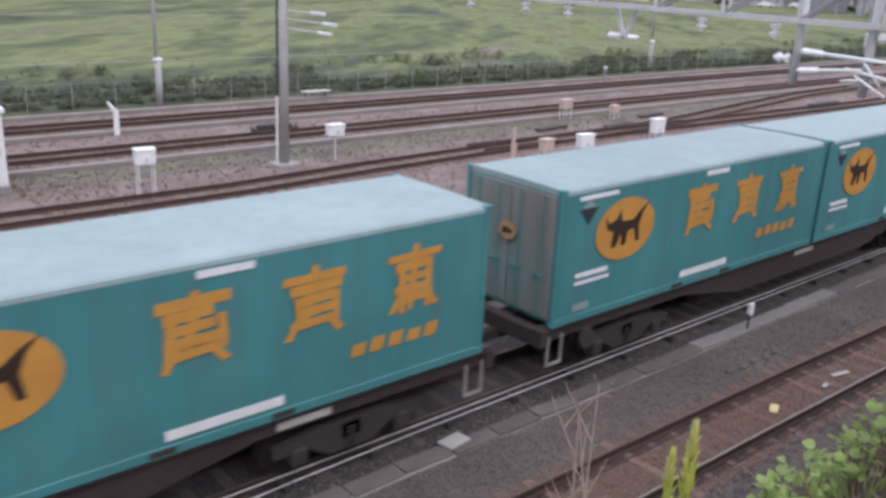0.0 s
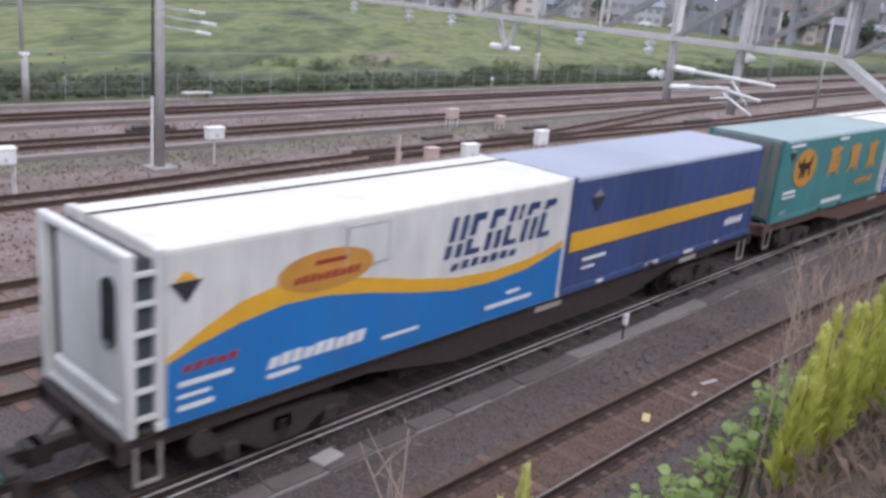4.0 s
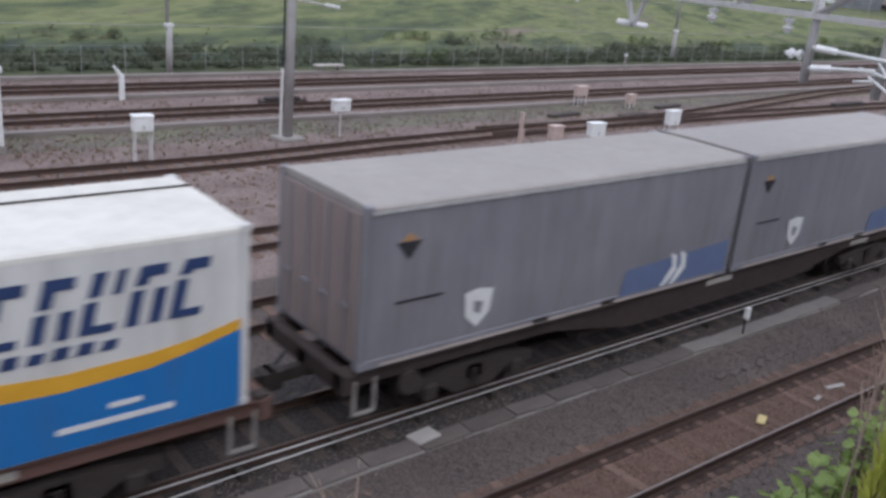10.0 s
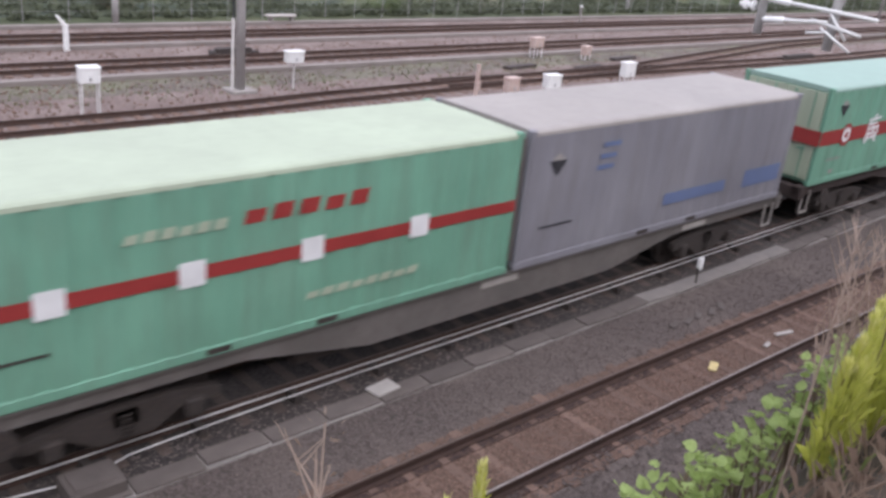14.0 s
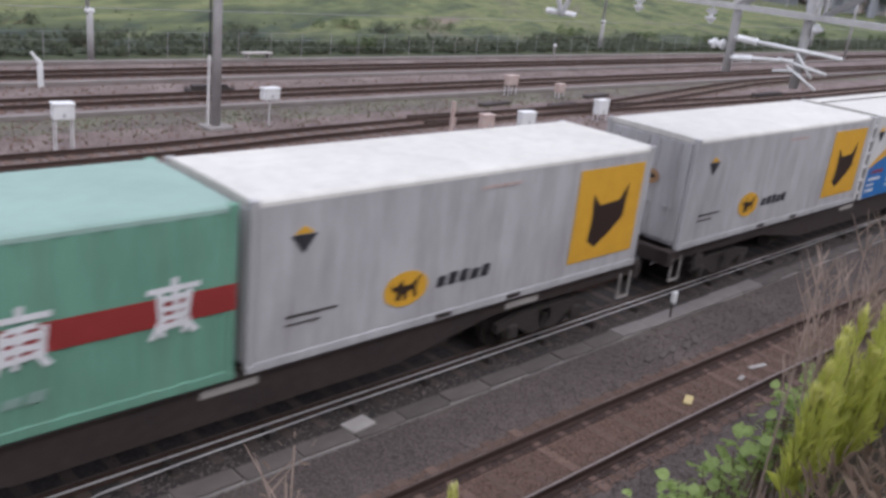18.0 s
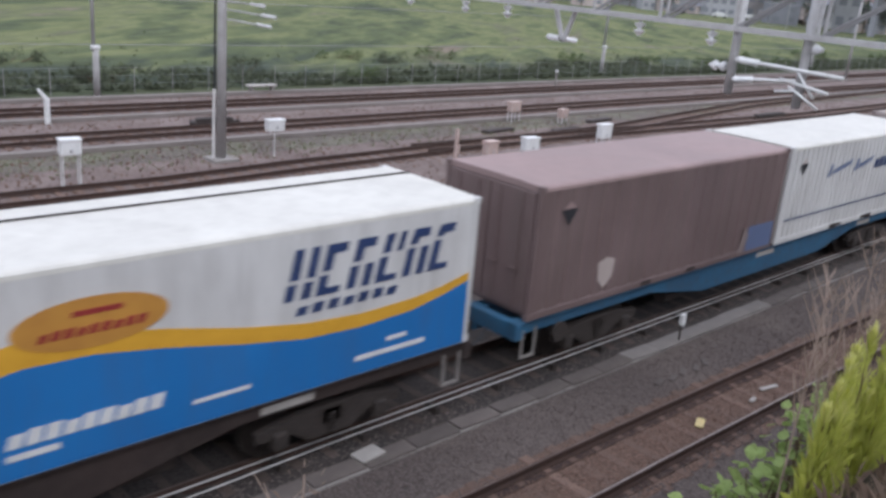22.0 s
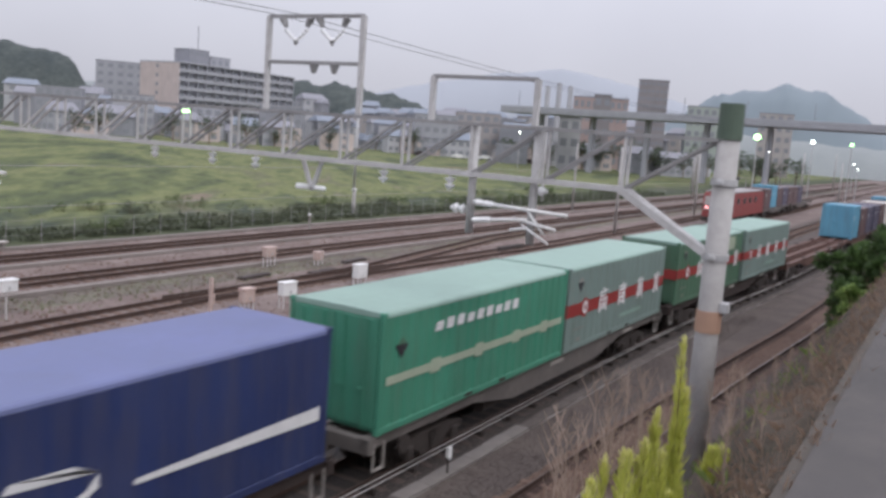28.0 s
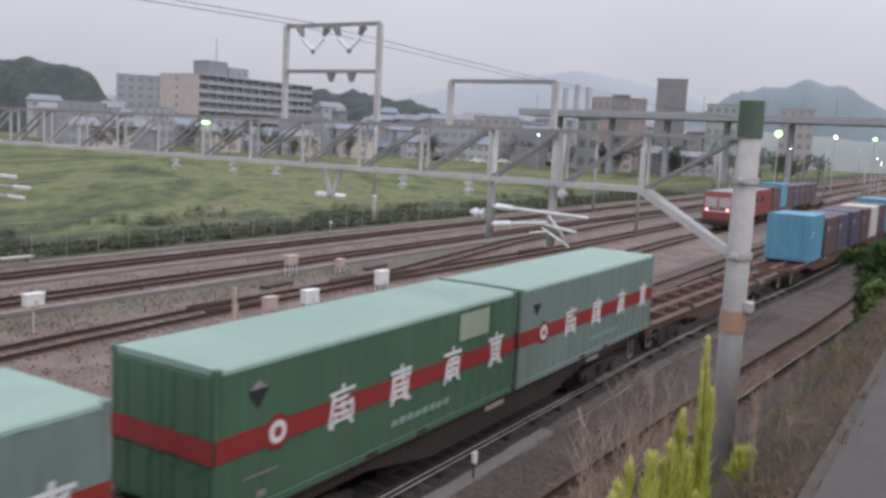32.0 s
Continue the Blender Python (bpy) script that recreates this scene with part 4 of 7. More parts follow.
def grey(kind):
    c = container("dusty grey freight container with a faded blue panel" if kind < 2 else "dusty grey container with faded blue bars and a pale roof", M_GREY, M_GREY_ROOF, pitch=0.5, depth=0.010, m_end=M_TAUPE)
    triangle_mark(c, 0.78, 1.88, 0.22, M_FADEORANGE if kind < 2 else M_GREY_ROOF)
    if kind < 2:
        decal(c, "shield_badge", [(1.95, 0.9), (2.25, 0.95), (2.55, 0.9), (2.5, 0.5), (2.25, 0.28), (2.0, 0.5)], M_PURE, "white shield badge")
        decal(c, "shield_mark", [(2.15, 0.75), (2.35, 0.7), (2.3, 0.5), (2.18, 0.55)], M_GREY, off=0.006)
        decal(c, "blue_panel", [(5.8, 0.12), (9.12, 0.12), (9.12, 0.78), (5.9, 0.62)], M_FADEBLUE, "faded blue panel")
        for k in (0, 0.28):
            decal(c, "white_swoosh", [(7.0 + k, 0.12), (7.14 + k, 0.12), (7.45 + k, 0.4), (7.4 + k, 0.7), (7.2 + k, 0.78), (7.3 + k, 0.5)], M_PURE, off=0.006)
        strokes(c, "label_plate", [rect(0.6, 0.98, 1.5, 1.02)], M_BLACK)
        bm = bmesh.new()
        box(bm, 0.1, -0.012, H - 0.13, L - 0.1, 0.0, H - 0.08)
        part("top_rail", bm, M_GALV, c, "pale top rail")
        strokes(c, "label_plate", [rect(0.4, 0.02, 8.8, 0.07)], M_TAUPE_ROOF)
    else:
        strokes(c, "blue_initial", [rect(2.0, 2.05, 2.5, 2.14), rect(1.95, 1.83, 2.42, 1.92), rect(1.9, 1.62, 2.38, 1.71)], M_FADEBLUE, "faded blue initial bar")
        decal(c, "blue_panel", rect(4.3, 0.55, 6.6, 0.8), M_FADEBLUE)
        decal(c, "blue_panel", rect(7.4, 0.5, 9.0, 0.9), M_FADEBLUE)
        strokes(c, "label_plate", [rect(0.5, 0.7, 1.4, 0.74)], M_BLACK)
    return c


def mint():
    c = container("pale mint green freight container with a red stripe", M_GREEN, M_GREEN_ROOF, pitch=0.5, depth=0.02, m_end=M_GREEN_ROOF)
    decal(c, "stripe", rect(0.0, 1.17, 9.25, 1.37), M_RED, "narrow red stripe")
    decal(c, "stripe", [(0.0, 1.17), (W, 1.17), (W, 1.37), (0.0, 1.37)], M_RED, axis="x", off=0.056)
    for u in (1.45, 3.2, 5.0, 6.95):
        decal(c, "white_square", rect(u, 1.1, u + 0.36, 1.45), M_PURE, off=0.006)
    strokes(c, "red_sign", text_bars(4.1, 1.82, 2.1, 0.22, 5, 0.3), M_RED)
    strokes(c, "white_sign", text_bars(2.5, 1.82, 1.4, 0.14, 6, 0.3), M_GREEN_ROOF)
    triangle_mark(c, 0.7, 1.80, 0.22, M_DARK)
    strokes(c, "white_sign", text_bars(5.1, 0.5, 2.1, 0.12, 8, 0.25), M_GREEN_ROOF)
    strokes(c, "label_plate", [rect(0.6, 0.3, 0.85, 0.42)], M_PURE)
    strokes(c, "label_plate", [rect(0.5, 0.62, 1.6, 0.66)], M_DARK)
    return c


def striped(m_side, m_roof, label, rectangle=False, m_end=None, l=L):
    c = container(label, m_side, m_roof, pitch=0.5, depth=0.02, m_end=m_end, l=l)
    decal(c, "stripe", rect(0.0, 1.06, l, 1.44), M_RED, "broad red stripe")
    decal(c, "stripe", [(0.0, 1.06), (W, 1.06), (W, 1.44), (0.0, 1.44)], M_RED, axis="x", off=0.056)
    decal(c, "round_badge", ellipse(1.35, 1.25, 0.30, 0.30, 20), M_RED, off=0.006)
    decal(c, "round_badge", ellipse(1.35, 1.25, 0.20, 0.20, 20), M_PURE, off=0.012)
    decal(c, "round_badge", ellipse(1.35, 1.25, 0.09, 0.09, 14), M_RED, off=0.018)
    for i, u in enumerate((2.55, 4.3, 6.15, 8.0)):
        strokes(c, "white_sign", block_sign(u * l / L, 0.88, 0.72, 0.78, 70 + i, 4), M_PURE, off=0.006)
    triangle_mark(c, 0.9, 2.0, 0.24, M_CONC)
    strokes(c, "white_sign", text_bars(4.6, 0.45, 2.2, 0.14, 8, 0.25), m_roof)
    strokes(c, "label_plate", [rect(0.6, 0.62, 1.4, 0.66), rect(0.9, 0.25, 1.1, 0.36)], M_CONC)
    if rectangle:
        decal(c, "white_panel", rect(7.1, 1.75, 8.4, 2.35), M_GREEN_ROOF, "pale rectangular panel")
    return c


def white_box():
    c = container("dirty white freight container with a yellow square badge", M_DIRTY_WHITE, M_WHITE_ROOF, pitch=0.55, depth=0.008)
    triangle_mark(c, 0.85, 1.9, 0.22)
    decal(c, "square_badge", rect(6.95, 0.4, 9.0, 2.25), M_YELLOW, "yellow square badge")
    decal(c, "emblem", [(7.45, 1.75), (7.7, 1.5), (8.3, 1.55), (8.55, 1.85), (8.5, 1.2), (8.2, 0.95), (7.7, 0.65), (7.45, 0.8), (7.5, 1.2)], M_CAT, "dark brown angular emblem", off=0.006)
    decal(c, "oval_badge", ellipse(2.85, 0.74, 0.46, 0.30), M_YELLOW)
    beast(c, 2.85, 0.72, 0.34)
    strokes(c, "wordmark", text_bars(3.5, 0.62, 1.3, 0.22, 5, 0.3), M_BLACK)
    strokes(c, "label_plate", [rect(0.6, 0.72, 1.5, 0.76), rect(0.6, 0.6, 1.2, 0.63)], M_DARK)
    strokes(c, "red_sign", text_bars(4.3, 2.2, 1.0, 0.06, 8, 0.3), M_PINKBOX)
    decal(c, "oval_badge", ellipse(1.0, 1.5, 0.22, 0.17), M_FADEORANGE, axis="x", off=0.05)
    decal(c, "emblem", [(0.87, 1.47), (1.13, 1.43), (1.12, 1.56), (0.93, 1.56)], M_CAT, axis="x", off=0.058)
    return c


def brown():
    c = container("brown corrugated steel container, faded and dusty", M_BROWN, M_BROWN_ROOF, pitch=0.45, depth=0.03)
    triangle_mark(c, 0.85, 1.98, 0.24, M_BROWN_ROOF)
    decal(c, "shield_badge", [(1.95, 0.82), (2.25, 0.9), (2.5, 0.82), (2.45, 0.45), (2.22, 0.25), (2.0, 0.45)], M_TAUPE_ROOF)
    decal(c, "blue_panel", rect(7.9, 0.1, 9.12, 0.72), M_FADEBLUE)
    decal(c, "white_swoosh", [(7.55, 0.1), (7.75, 0.1), (7.95, 0.5), (7.7, 0.75)], M_TAUPE)
    return c


def white_ribbed():
    c = container("white corrugated container with dark blue script", M_WHITE, M_WHITE_ROOF, pitch=0.28, depth=0.06)
    triangle_mark(c, 0.8, 2.0, 0.22, M_TAUPE_ROOF)
    pts = []
    for u, n in ((2.3, 6), (4.0, 5)):
        for i in range(n):
            a, b = u + i * 0.24, 1.5 + 0.045 * i + (0.05 if u < 3 else 0.08)
            pts.append([(a, b), (a + 0.16, b + 0.02), (a + 0.30, b + (0.34 if i == 0 else 0.17)), (a + 0.16, b + (0.34 if i == 0 else 0.17))])
    strokes(c, "script_sign", pts, M_FADEBLUE, "blue slanting script sign")
    strokes(c, "wordmark", text_bars(5.4, 1.55, 2.0, 0.3, 6, 0.22, 0.08), M_INK)
    strokes(c, "side_line", [rect(0.25, 0.60, 7.0, 0.64)], M_INK)
    for u in (3.2, 5.6):
        bm = bmesh.new()
        box(bm, u, -0.02, 0.0, u + 0.4, 0.03, 0.13)
        part("forklift_pocket", bm, M_DARK, c)
    return c


def taupe():
    c = container("dusty taupe container with faded blue initial", M_TAUPE, M_TAUPE_ROOF, pitch=0.5, depth=0.014)
    triangle_mark(c, 0.7, 1.85, 0.22, M_BROWN)
    strokes(c, "blue_initial", [rect(2.0, 2.02, 2.5, 2.11), rect(1.95, 1.80, 2.42, 1.89), rect(1.9, 1.58, 2.38, 1.67)], M_FADEBLUE, "faded blue initial bar")
    strokes(c, "blue_sign", text_bars(4.3, 0.56, 2.2, 0.28, 7, 0.12), M_FADEBLUE)
    decal(c, "blue_panel", rect(7.4, 0.5, 8.9, 0.92), M_FADEBLUE)
    decal(c, "white_swoosh", [(6.8, 0.4), (7.0, 0.4), (7.15, 0.7), (6.95, 0.95)], M_TAUPE_ROOF)
    strokes(c, "label_plate", [rect(0.5, 0.7, 1.5, 0.74)], M_DARK)
    return c


def navy():
    c = container("navy blue container with a broken white stripe", M_NAVY, M_NAVY_ROOF, pitch=0.5, depth=0.014)
    decal(c, "stripe", [(0.3, 0.86), (2.7, 0.86), (2.85, 1.10), (0.3, 1.10)], M_PURE, "white stripe")
    decal(c, "stripe", [(4.9, 0.94), (9.0, 0.86), (9.0, 1.12), (4.9, 1.02)], M_PURE, "white stripe")
    strokes(c, "white_initial", [[(2.9, 1.42), (4.1, 1.42), (4.3, 1.32), (3.9, 1.5), (3.0, 1.54)], [(3.35, 0.86), (3.9, 0.88), (4.3, 1.1), (4.3, 1.3), (4.12, 1.12), (3.8, 0.98), (3.4, 0.95)]], M_PURE, "white initial stroke")
    decal(c, "emblem", [(1.0, 1.9), (1.7, 2.0), (1.35, 2.28)], M_NAVY_ROOF)
    strokes(c, "label_plate", [rect(0.8, 0.6, 2.0, 0.66), rect(1.1, 0.48, 1.8, 0.54), rect(3.6, 0.12, 5.0, 0.2)], M_PURE)
    return c


def emerald():
    c = container("emerald green corrugated container with a pale stripe", M_EMERALD, M_DKGREEN_ROOF, pitch=0.42, depth=0.03)
    decal(c, "stripe", rect(0.2, 1.02, 9.0, 1.2), M_GREEN_ROOF, "pale stripe")
    for u in (1.9, 3.9, 5.9, 7.6):
        decal(c, "white_square", rect(u, 0.95, u + 0.4, 1.27), M_GREEN_ROOF, off=0.006)
    strokes(c, "white_sign", text_bars(2.0, 1.88, 4.2, 0.24, 9, 0.35), M_PURE, "row of white sign blocks")
    triangle_mark(c, 0.7, 1.75, 0.24, M_DKGREEN)
    return c


def small_box(label, m_side, m_roof, h=2.42):
    c = container(label, m_side, m_roof, pitch=0.4, depth=0.02, l=3.72, h=h, name="small_freight_container", pockets=True)
    strokes(c, "label_plate", [rect(0.5, 1.7, 1.2, 1.78), rect(0.5, 1.5, 1.0, 1.56)], M_PURE)
    decal(c, "round_badge", ellipse(1.2, 1.5, 0.3, 0.3, 16), m_roof, axis="x", off=0.056)
    return c


def wheelset_mesh():
    bm = bmesh.new()
    for s in (-1, 1):
        y = s * GAUGE / 2
        tube(bm, (0, y - 0.05, 0), (0, y + 0.07, 0), 0.43, 0.42, n=20)
        tube(bm, (0, y - s * 0.045 - 0.02, 0), (0, y - s * 0.045 + 0.02, 0), 0.455, n=20)
        for k in range(5):
            a = 2 * math.pi * k / 5
            tube(bm, (0.25 * math.cos(a), y + s * 0.07, 0.25 * math.sin(a)), (0.25 * math.cos(a), y + s * 0.09, 0.25 * math.sin(a)), 0.05, n=6)
    tube(bm, (0, -0.75, 0), (0, 0.75, 0), 0.075, n=10)
    return mesh_of("wheelset", bm, M_STEELDARK)


M_STEELDARK = mat("oily_wheel_steel", (0.07, 0.06, 0.055), (0.05, 0.042, 0.038), scale=6, rough=0.6, metal=0.6)
WHEELSET = wheelset_mesh()


def wagon(label, m_frame):
    """A skeleton container wagon, 19.5 m over its end beams; x from the leading end, y across from the middle of the track, z from the rail."""
    w = thing("container_wagon", label, "flat wagon", "wagons of the train")
    a, b = -0.22, 19.05
    for s in (-1, 1):
        # fish-bellied side sill
        bm = bmesh.new()
        y = s * 1.02
        up = [(a, DECK - 0.02), (b, DECK - 0.02)]
        lo = [(b, DECK - 0.28), (14.6, DECK - 0.28), (12.4, DECK - 0.66), (6.4, DECK - 0.66), (4.2, DECK - 0.28), (a, DECK - 0.28)]
        pts = up + lo
        f = [bm.verts.new((x, y - s * 0.1, z)) for x, z in pts]
        g = [bm.verts.new((x, y + s * 0.1, z)) for x, z in pts]
        bm.faces.new(f if s > 0 else f[::-1])
        bm.faces.new(g[::-1] if s > 0 else g)
        for i in range(len(pts)):
            j = (i + 1) % len(pts)
            bm.faces.new((f[i], g[i], g[j], f[j]))
        bmesh.ops.recalc_face_normals(bm, faces=bm.faces[:])
        part("side_sill", bm, m_frame, w)
        bm = bmesh.new()
        box(bm, a, min(y, y + s * 0.17), DECK - 0.06, b, max(y, y + s * 0.17), DECK - 0.025)
        part("sill_flange", bm, m_frame, w)
    bm = bevelled(a, -0.16, DECK - 0.5, b, 0.16, DECK - 0.06, 0.02)
    part("centre_sill", bm, m_frame, w)
    for x in [a, b - 0.2]:
        bm = bevelled(x, -1.2, DECK - 0.36, x + 0.2, 1.2, DECK - 0.03, 0.02)
        part("end_beam", bm, m_frame, w)
    for i in range(1, 12):
        x = a + (b - a) * i / 12
        bm = bmesh.new()
        box(bm, x - 0.07, -0.92, DECK - 0.3, x + 0.07, 0.92, DECK - 0.05)
        part("cross_member", bm, m_frame, w)
    for i in range(10):
        x = 0.1 + (b - a - 0.6) * (i // 2) / 4
        y = -1.1 if i % 2 else 1.1
        bm = bevelled(x, y - 0.09, DECK - 0.02, x + 0.22, y + 0.09, DECK + 0.06, 0.02)
        part("twist_lock", bm, M_DARK, w)
    for x0 in (2.55, 16.25):
        bogie = thing_part("bogie", w)
        bogie.location = (x0, 0, 0)
        for s in (-1, 1):
            bm = bmesh.new()
            y0, y1 = sorted((s * 0.86, s * 1.0))
            for pts in ([(-1.35, 0.5), (-0.75, 0.5), (-0.4, 0.28), (0.4, 0.28), (0.75, 0.5), (1.35, 0.5), (1.35, 0.66), (0.6, 0.78), (-0.6, 0.78), (-1.35, 0.66)],):
                f = [bm.verts.new((x, y0, z)) for x, z in pts]
                g = [bm.verts.new((x, y1, z)) for x, z in pts]
                bm.faces.new(f)
                bm.faces.new(g[::-1])
                for i in range(len(pts)):
                    j = (i + 1) % len(pts)
                    bm.faces.new((f[i], g[i], g[j], f[j]))
            bmesh.ops.recalc_face_normals(bm, faces=bm.faces[:])
            part("bogie_side_frame", bm, M_DARK, bogie)
            for dx in (-0.95, 0.95):
                bm = bevelled(dx - 0.13, min(s * 0.85, s * 1.08), 0.32, dx + 0.13, max(s * 0.85, s * 1.08), 0.60, 0.03)
                part("axle_box", bm, M_DARK, bogie)
            bm = bmesh.new()
            for k in range(5):
                tube(bm, (0, s * 0.93, 0.34 + k * 0.07), (0, s * 0.93, 0.37 + k * 0.07), 0.12, n=10)
            part("spring", bm, M_STEELDARK, bogie)
        bm = bevelled(-0.2, -1.0, 0.45, 0.2, 1.0, 0.75, 0.03)
        part("bolster", bm, M_DARK, bogie)
        for dx in (-0.95, 0.95):
            o = new("wheelset", WHEELSET)
            o.parent = bogie
            o.location = (dx, 0, 0.43)
    for x, d in ((a, -1), (b, 1)):
        bm = bmesh.new()
        bar(bm, (x, 0, 0.86), (x + d * 0.45, 0, 0.86), 0.16, 0.2)
        box(bm, min(x + d * 0.4, x + d * 0.62), -0.17, 0.70, max(x + d * 0.4, x + d * 0.62), 0.15, 1.0)
        part("coupler", bm, M_STEELDARK, w)
        for y in (-0.45, 0.5):
            bm = bmesh.new()
            p = [Vector((x, y, 0.95)), Vector((x + d * 0.2, y, 0.72)), Vector((x + d * 0.45, y * 0.9, 0.62)), Vector((x + d * 0.6, y * 0.8, 0.7))]
            for q, r in zip(p, p[1:]):
                tube(bm, q, r, 0.03, n=6)
            part("brake_hose", bm, M_BLACK, w)
        # step at the near corner
        bm = bmesh.new()
        for dx in (0.0, 0.36):
            bar(bm, (x - d * (0.25 + dx), -1.14, DECK - 0.2), (x - d * (0.25 + dx), -1.14, 0.52), 0.04)
        bar(bm, (x - d * 0.25, -1.14, 0.54), (x - d * 0.61, -1.14, 0.54), 0.045)
        part("corner_step", bm, M_CONC, w, "dull pale corner step")
    bm = bmesh.new()
    tube(bm, (0.95, -1.25, 0.92), (0.95, -1.30, 0.92), 0.2, n=16)
    tube(bm, (0.95, -1.1, 0.92), (0.95, -1.26, 0.92), 0.03, n=6)
    part("hand_brake_wheel", bm, M_DARK, w)
    bm = bevelled(8.2, -0.95, 0.5, 9.6, -0.62, 0.86, 0.05)
    part("brake_cylinder_box", bm, M_DARK, w)
    for x in (5.2, 12.7):
        bm = bmesh.new()
        tube(bm, (x, -0.75, 0.62), (x + 1.0, -0.75, 0.62), 0.17, n=12)
        part("air_tank", bm, M_DARK, w)
    for x in (8.8, 14.9):
        bm = bmesh.new()
        plate(bm, rect(x, DECK - 0.24, x + 0.9, DECK - 0.12), 0.006)
        o = part("stencil", bm, M_CONC_NEW, w)
        o.location = (0, -1.12, 0)
    return w


def thing_part(name, parent):
    o = new(name)
    o.parent = parent
    return o


# how far the train has come at each second
RUN = [(0, -11.52), (0.1, -10.88), (2, 1.32), (4, 14.4), (6, 27.47), (8, 40.35), (10, 53.28), (12, 66.22), (14, 78.98), (16.5, 94.75), (18, 104.25), (20, 117.08), (22, 129.94), (24, 142.64), (26, 155.36), (29, 174.6), (31.9, 193.15), (32, 193.79)]
TRAIN = []  # (object, place along the train, y, z)
WAITING = []  # the same for the locomotive's train, by its place at the end


def put(ob, s, y, z):
    TRAIN.append((ob, s, y, z))


wag_red = wagon("rust-red skeleton container wagon with clean sills", M_WRED)
wag_r, wag_b, wag_g = wagon("dark brown skeleton container wagon, dusty and worn", M_RUST), wagon("blue skeleton container wagon with dusty bogies", M_WBLUE), wagon("grey skeleton container wagon, weathered", M_WGREY)
first_used = set()


def again(ob):
    """The thing itself the first time, then a copy."""
    if ob.name in first_used:
        return copy_thing(ob, Matrix())
    first_used.add(ob.name)
    return ob


for k in range(-1, 14):
    put(again(wag_b if k == 7 else wag_red if k == 2 or k > 10 else wag_g if k in (4, 9) else wag_r), k * UNIT, Y_TRAIN, 0)

t_hatch = reefer(True)
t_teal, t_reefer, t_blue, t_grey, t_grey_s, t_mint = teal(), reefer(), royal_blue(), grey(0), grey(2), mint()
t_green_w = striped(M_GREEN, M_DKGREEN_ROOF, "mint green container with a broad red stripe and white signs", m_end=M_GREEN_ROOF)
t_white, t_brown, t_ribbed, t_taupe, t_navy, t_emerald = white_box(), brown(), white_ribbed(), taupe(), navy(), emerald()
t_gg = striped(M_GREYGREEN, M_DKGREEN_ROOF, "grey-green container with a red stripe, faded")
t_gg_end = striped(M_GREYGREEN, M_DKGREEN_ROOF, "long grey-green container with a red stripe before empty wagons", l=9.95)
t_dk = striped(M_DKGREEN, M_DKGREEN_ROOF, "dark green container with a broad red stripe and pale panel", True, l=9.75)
ORDER = [t_teal, t_teal, t_teal, t_hatch, t_blue, t_teal, t_reefer, t_grey, t_grey, t_mint, t_grey_s, t_green_w, t_white, t_white, t_reefer, t_brown, t_ribbed, t_taupe, t_navy, t_emerald, t_gg, t_dk, t_gg_end]
for i, ob in enumerate(ORDER):
    k, second = (i - 1) // 2, (i - 1) % 2
    put(again(ob), k * UNIT + second * INNER + ((0.3, 0.08)[i == 6] if ob in (t_reefer, t_hatch) else 0.15 if ob is t_dk else 0.75 if ob is t_gg_end else 0), FACE, DECK)
s_sky, s_maroon, s_navy = small_box("sky blue small container on an open wagon", M_SKYBLUE, M_SKYBLUE, 2.75), small_box("maroon small freight container", M_MAROON, M_MAROON), small_box("dull purple small freight container", M_DULLBLUE, M_DULLBLUE)
s_white = small_box("white small freight container", M_WHITE, M_WHITE_ROOF)
for s, ob in ((248.4, s_sky), (253.0, s_maroon), (257.0, s_navy), (262.0, s_navy), (266.3, s_maroon), (270.4, s_white), (274.5, s_maroon), (278.5, s_sky)):
    put(again(ob), s, FACE, DECK)


def on_track(s, y, z, gone):
    """The pose of a thing s along the train: it sits on its wagon, whose bogies follow the track."""
    k = math.floor(s / UNIT + 1e-6)
    a, b = k * UNIT - gone + 2.5, k * UNIT - gone + 16.5
    turn = math.atan2(curve(b) - curve(a), b - a)
    return pose(a, Y_TRAIN + curve(a), 0, 0, 0, math.degrees(turn)) @ Matrix.Translation((s - k * UNIT - 2.5, y - Y_TRAIN, z))


def motions():
    """The container train rolls past, its wheels turning; the red locomotive creeps up with its own train."""
    for ob, s, y, z in TRAIN:
        walk(ob, [(t, on_track(s, y, z, d)) for t, d in RUN])
    for ob, x, y, z in WAITING:
        walk(ob, [(t, pose(x + 2.0 * (32 - t), y, z)) for t in (0, 0.1, 8, 16, 24, 31.9, 32)])
    ts, ds = [r[0] for r in RUN], [r[1] for r in RUN]
    turns = [(i / 10, float(np.interp(i / 10, ts, ds)) / 0.43) for i in range(321)]
    for ob, s, y, z in TRAIN:
        for o in ob.children_recursive:
            if o.name.startswith("wheelset"):
                p = Matrix.Translation(o.location)
                walk(o, [(t, p @ Matrix.Rotation(-a, 4, "Y")) for t, a in turns])

# ---- lineside things near the train ----
M_SOILED = mat("soil_covered_concrete", (0.125, 0.104, 0.094), (0.095, 0.079, 0.071), scale=3, rough=0.95, bump=0.4, var=0.15)
CABLE_Y = (3.74, 3.57)


